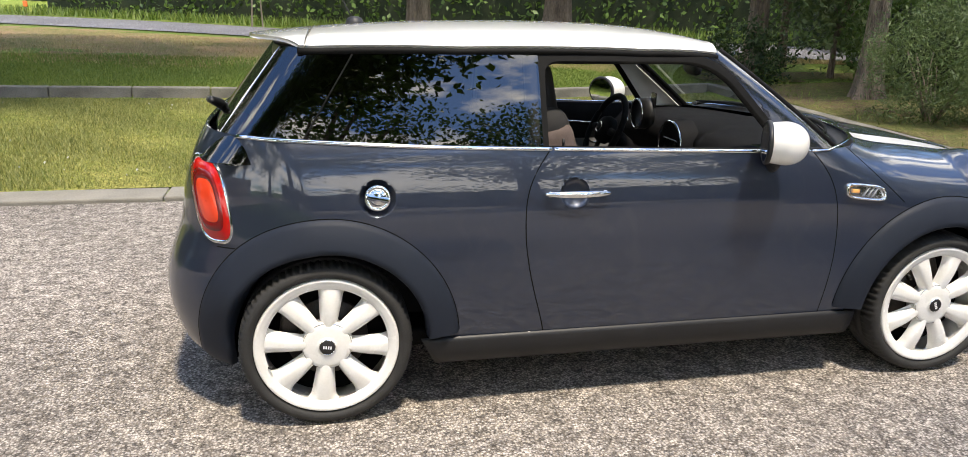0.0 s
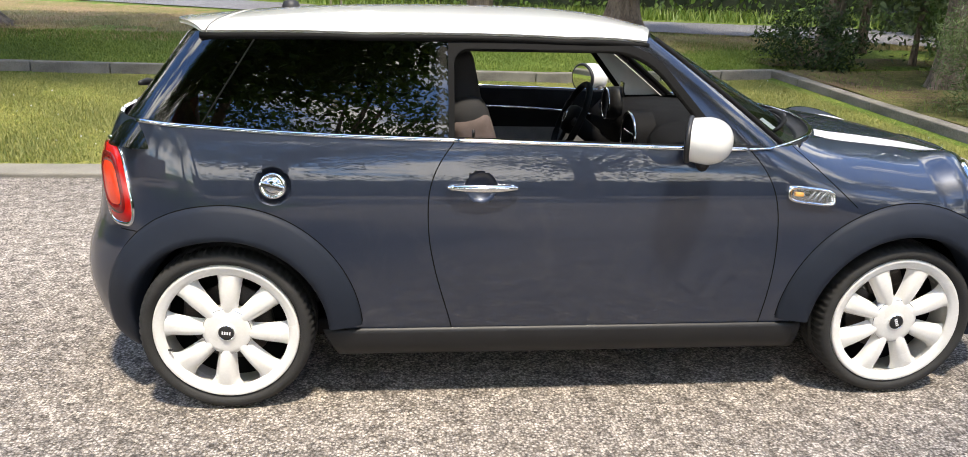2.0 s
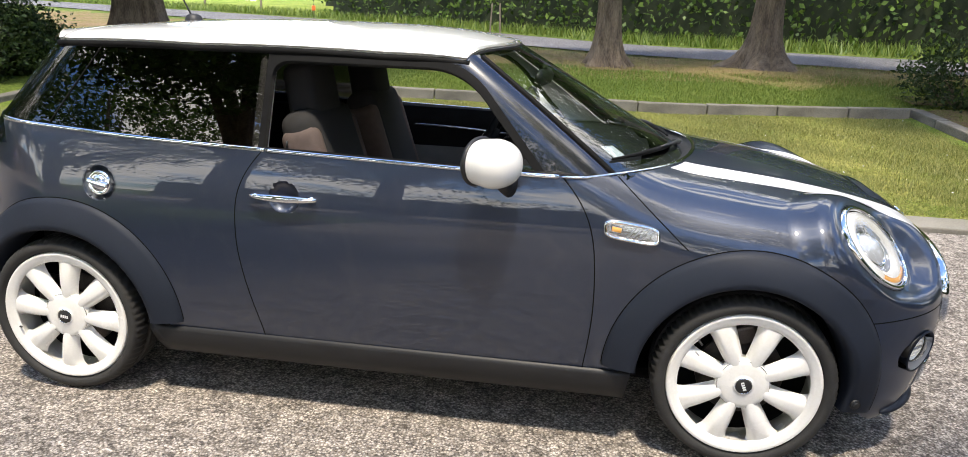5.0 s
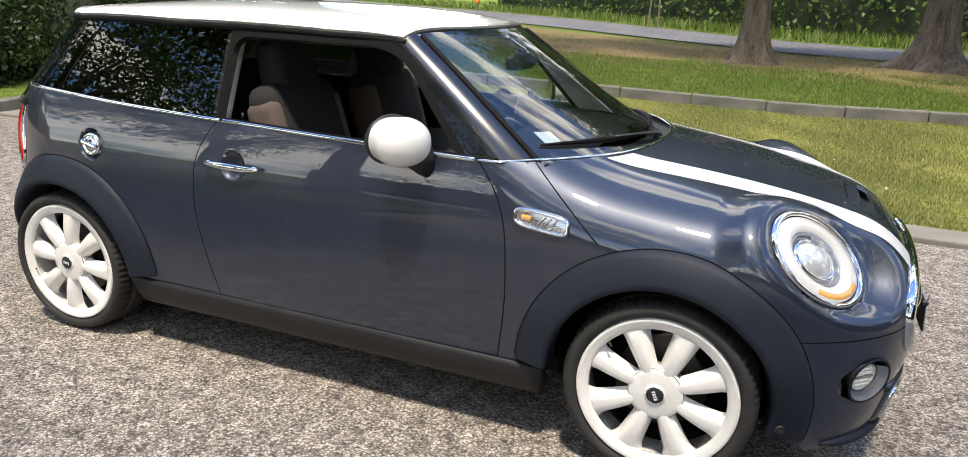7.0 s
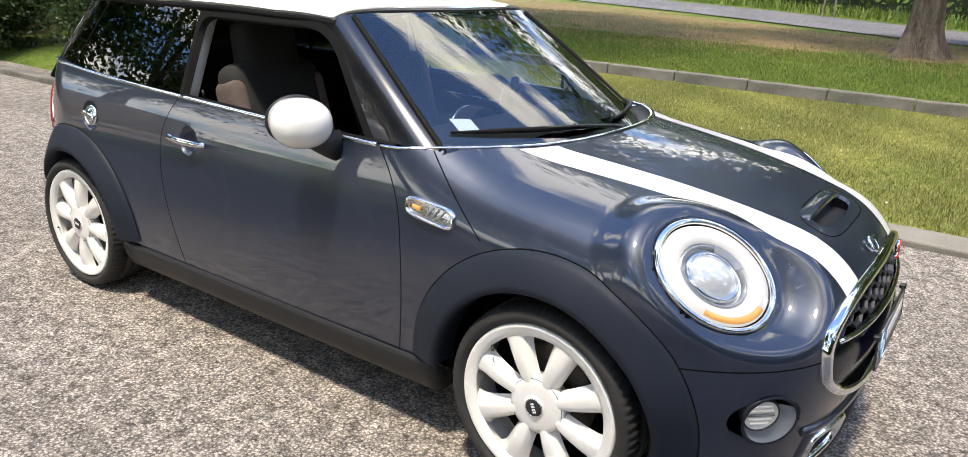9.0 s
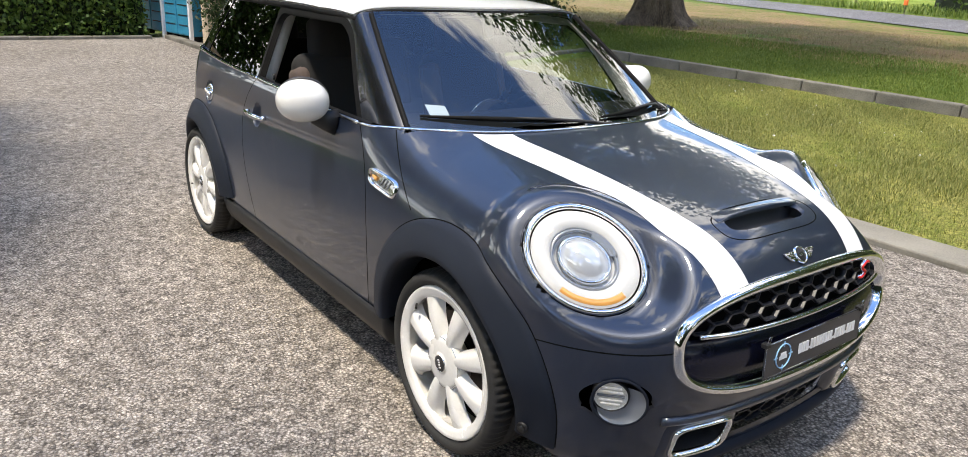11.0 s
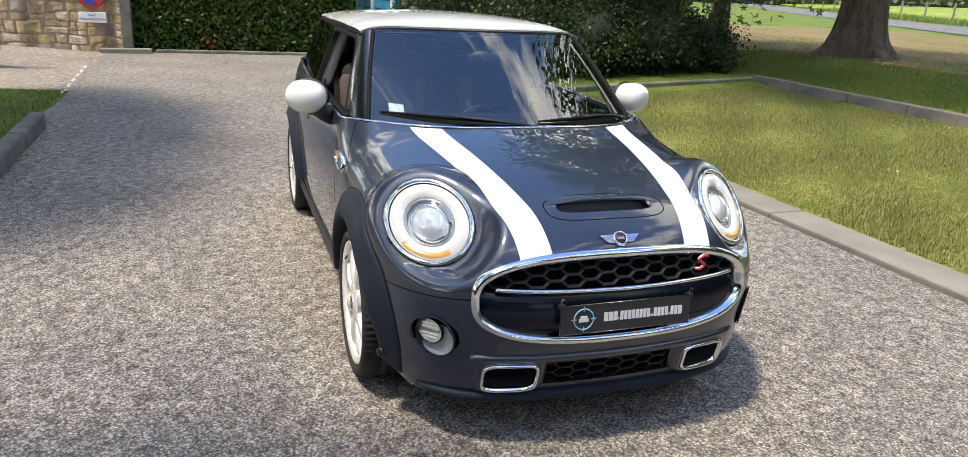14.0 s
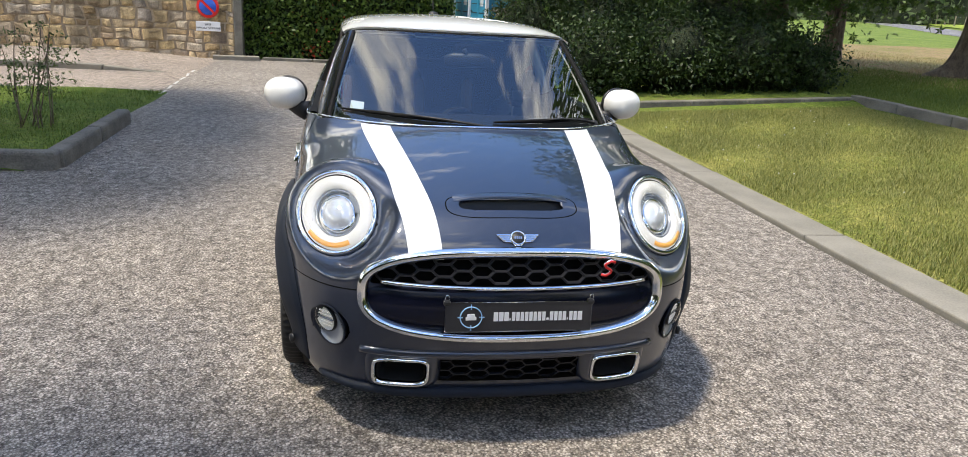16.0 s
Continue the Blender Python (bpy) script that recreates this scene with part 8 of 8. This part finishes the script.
def lettering(words, size, at, parent):
    """Raised words on the plate, turned to face along x."""
    cu = bpy.data.curves.new("lettering", "FONT")
    cu.body, cu.size, cu.align_x, cu.align_y, cu.extrude = words, size, "CENTER", "CENTER", 0.001
    src_ = bpy.data.objects.new("lettering_source", cu)
    me = bpy.data.meshes.new_from_object(src_)
    bpy.data.objects.remove(src_)
    me.materials.append(BLACK)
    ob = new("lettering", me)
    ob.parent = parent
    ob.matrix_local = pose(*at) @ Matrix(((0, 0, 1, 0), (1, 0, 0, 0), (0, 1, 0, 0), (0, 0, 0, 1)))
    return ob


lettering("SAUF", 0.060, (0.0062, 0, 0.038), sub)
lettering("V\u00c9HICULE FUN\u00c9RAIRE", 0.049, (0.0062, 0, -0.036), sub)
sub.matrix_world = pose(-11.79, -3.54, 0.67)

# pair of blue louvred containers at the lot's corner, between white posts
for k in range(2):
    cont = thing("recycling_container", "bright blue slotted steel recycling container with double doors", "container", group="blue containers")
    part("body", box_bm((1.12, 1.1, 1.72), (0, 0.58, 0.96), 0.02), CONTAINER_BLUE, cont)
    for dx in (-0.28, 0.28):
        leaf_ = part("door", box_bm((0.53, 0.04, 1.66), (dx, 0.01, 0.95), 0.012), CONTAINER_BLUE, cont, "ribbed blue door leaf")
        for i in range(8):
            part("slot", box_bm((0.40, 0.012, 0.022), (dx, -0.011, 0.30 + 0.19 * i), 0.004, 1), BLACK, leaf_)
    part("notice", box_bm((0.20, 0.006, 0.26), (0.26, -0.014, 1.52)), PAPER, cont)
    for dx in (-0.45, 0.45):
        for dy in (0.15, 1.0):
            part("foot", box_bm((0.12, 0.12, 0.1), (dx, dy, 0.05), 0.01), BLACK, cont)
    cont.matrix_world = pose(-12.78 + 1.20 * k, 2.02 + 0.19 * k, 0.0, 0, 0, 9)
for k in range(3):
    post = thing("white_post", "slim white square post beside the blue containers", "post", group="white posts")
    part("shaft", box_bm((0.07, 0.07, 1.95), (0, 0, 0.955), 0.008), SIGN_WHITE, post)
    part("cap", box_bm((0.085, 0.085, 0.02), (0, 0, 1.94), 0.004), SIGN_WHITE, post)
    post.matrix_world = pose(-13.38 + 1.20 * k, 1.91 + 0.19 * k, 0.0, 0, 0, 9)

# meadow beyond the lane with its fence, bank soil, verge post and marker
mead = sheet("meadow", steps((-190, -11, 60)), np.linspace(0, 1, 30), lambda x, v: 0 * x, MEADOW)
for v in mead.data.vertices:
    u = v.co.y
    v.co.y = lane_y(v.co.x) + 5.0 + u * u * 160
    v.co.z = float(ground_z(v.co.x, v.co.y)) + 0.10 + 1.2 * u
mead.data.update()
tagged(mead, "tall pale-green sunlit meadow beyond the lane", "field", kind="structure")
fence = thing("field_fence", "wire fence on weathered wooden posts along the meadow", "fence")
for i in range(16):
    x = -16 - 4.5 * i
    y = lane_y(x) + 6.0
    b0 = gz(x, y) + 0.1
    part("post", box_bm((0.11, 0.11, 1.35), (x, y, b0 + 0.55), 0.02), WOOD, fence)
for h in (0.5, 0.85, 1.1):
    pts = [(-16 - 4.5 * i, lane_y(-16 - 4.5 * i) + 6.0, gz(-16 - 4.5 * i, lane_y(-16 - 4.5 * i) + 6.0) + 0.1 + h) for i in range(16)]
    mesh_ob("wire", *tube(pts, 0.006, 4), SATIN_CHROME, fence)
bank = sheet("bank", steps((-22, 12, 69)), np.linspace(0, 1, 26), lambda x, v: 0 * x, SOIL)
for v in bank.data.vertices:
    u, x = v.co.y, v.co.x
    lo = FAR_KERB(x) + 2.6 + 0.8 * math.sin(x * 0.9) + 0.4 * math.sin(x * 2.3)
    hi = lane_y(x) - 3.2
    y = lo + (hi - lo) * u
    v.co.y = y
    v.co.z = gz(x, y) - 0.03 + 0.07 * math.sin(math.pi * u) ** 0.5 + 0.05 * noise.noise(Vector((x * 1.3, y * 1.3, 0)))
bank.data.update()
tagged(bank, "dry brown bank of soil and cut grass below the trees", "ground", kind="structure")
for i, (x, y) in enumerate(((-0.05, 24.6), (0.3, 24.7))):
    st = thing("marker_stake", "thin pale stake in the verge", "stake")
    part("shaft", box_bm((0.05, 0.05, 1.1), (0, 0, 0.5), 0.01), WOOD, st)
    st.matrix_world = pose(x - 2.2, y - 0.4, gz(x - 2.2, y - 0.4), 0, 3 - 5 * i, 0)
om = thing("verge_marker", "small orange marker on a thin stake", "marker")
part("stake", box_bm((0.03, 0.03, 0.7), (0, 0, 0.3), 0.004), WOOD, om)
part("flag", box_bm((0.16, 0.10, 0.22), (0, 0, 0.45), 0.03), ORANGE, om)
om.matrix_world = pose(-11.07, 30.0, gz(-11.07, 30.0))


# grass blades over the lawn and the banks
def blades(name, label, n, xr, yfun, h, seed, material, zoff=0.0):
    rng = np.random.default_rng(seed)
    x = rng.uniform(*xr, n)
    lo, hi = yfun(x)
    y = lo + (hi - lo) * rng.uniform(0, 1, n)
    z = ground_z(x, y) + zoff
    a = rng.uniform(0, 2 * math.pi, n)
    L = h * rng.uniform(0.5, 1.4, n)
    w = L * 0.065 + 0.002
    dx, dy = np.cos(a), np.sin(a)
    lean = rng.uniform(0.2, 1.0, n) * L
    p0 = np.stack([x - dy * w, y + dx * w, z - 0.01], 1)
    p1 = np.stack([x + dy * w, y - dx * w, z - 0.01], 1)
    p2 = np.stack([x + dx * lean, y + dy * lean, z + L], 1)
    v = np.stack([p0, p1, p2], 1).reshape(-1, 3)
    q = np.arange(n * 3).reshape(-1, 3)
    return tagged(fast_mesh(name, v, q, material), label, "grass", kind="stuff")


blades("lawn_grass", "short yellow-green blades of mown lawn grass", 380000, (LAWN_X0 + 0.05, LAWN_X1 - 0.05), lambda x: (LAWN_Y0 + 0.03 + 0 * x, FAR_KERB(x) - 0.03), 0.027, 101, BLADE, 0.012)
blades("bank_grass", "longer green grass behind the raised kerb", 150000, (-9, 8), lambda x: (FAR_KERB(x) + 0.2, FAR_KERB(x) + 3.4), 0.026, 102, BLADE_GREEN, 0.02)
blades("bank_straw", "dry straw and cut grass lying on the bank", 42000, (-22, 12), lambda x: (FAR_KERB(x) + 2.2, np.minimum(lane_y(x) - 3.2, FAR_KERB(x) + 9)), 0.045, 107, BLADE_STRAW, 0.03)
blades("border_grass", "weedy grass along the border", 3500, (LAWN_X1 + 0.2, 11), lambda x: (LAWN_Y0 + 0 * x, 9 + 0 * x), 0.06, 103, BLADE_GREEN, 0.0)
blades("island_blades", "rough green grass on the island", 16000, (-5.9, -1.1), lambda x: (-7.0 + 0 * x, -3.16 + 0 * x), 0.035, 104, BLADE_GREEN, 0.06)
blades("verge_grass", "tall verge grass beyond the lane", 22000, (-60, 25), lambda x: (lane_y(x) + 3.2, lane_y(x) + 7.0), 0.28, 105, BLADE_GREEN, 0.05)
rng = np.random.default_rng(106)
n = 110
x = rng.uniform(LAWN_X0 + 0.2, LAWN_X1 - 0.2, n)
y = LAWN_Y0 + 0.2 + (FAR_KERB(x) - LAWN_Y0 - 0.4) * rng.uniform(0, 1, n)
p = np.stack([x, y, ground_z(x, y) + 0.045], 1)
v, q = star_leaves(p, 0.012, rng)
tagged(fast_mesh("lawn_flowers", v, q, SIGN_WHITE), "tiny white daisies scattered in the lawn", "flowers", kind="stuff")
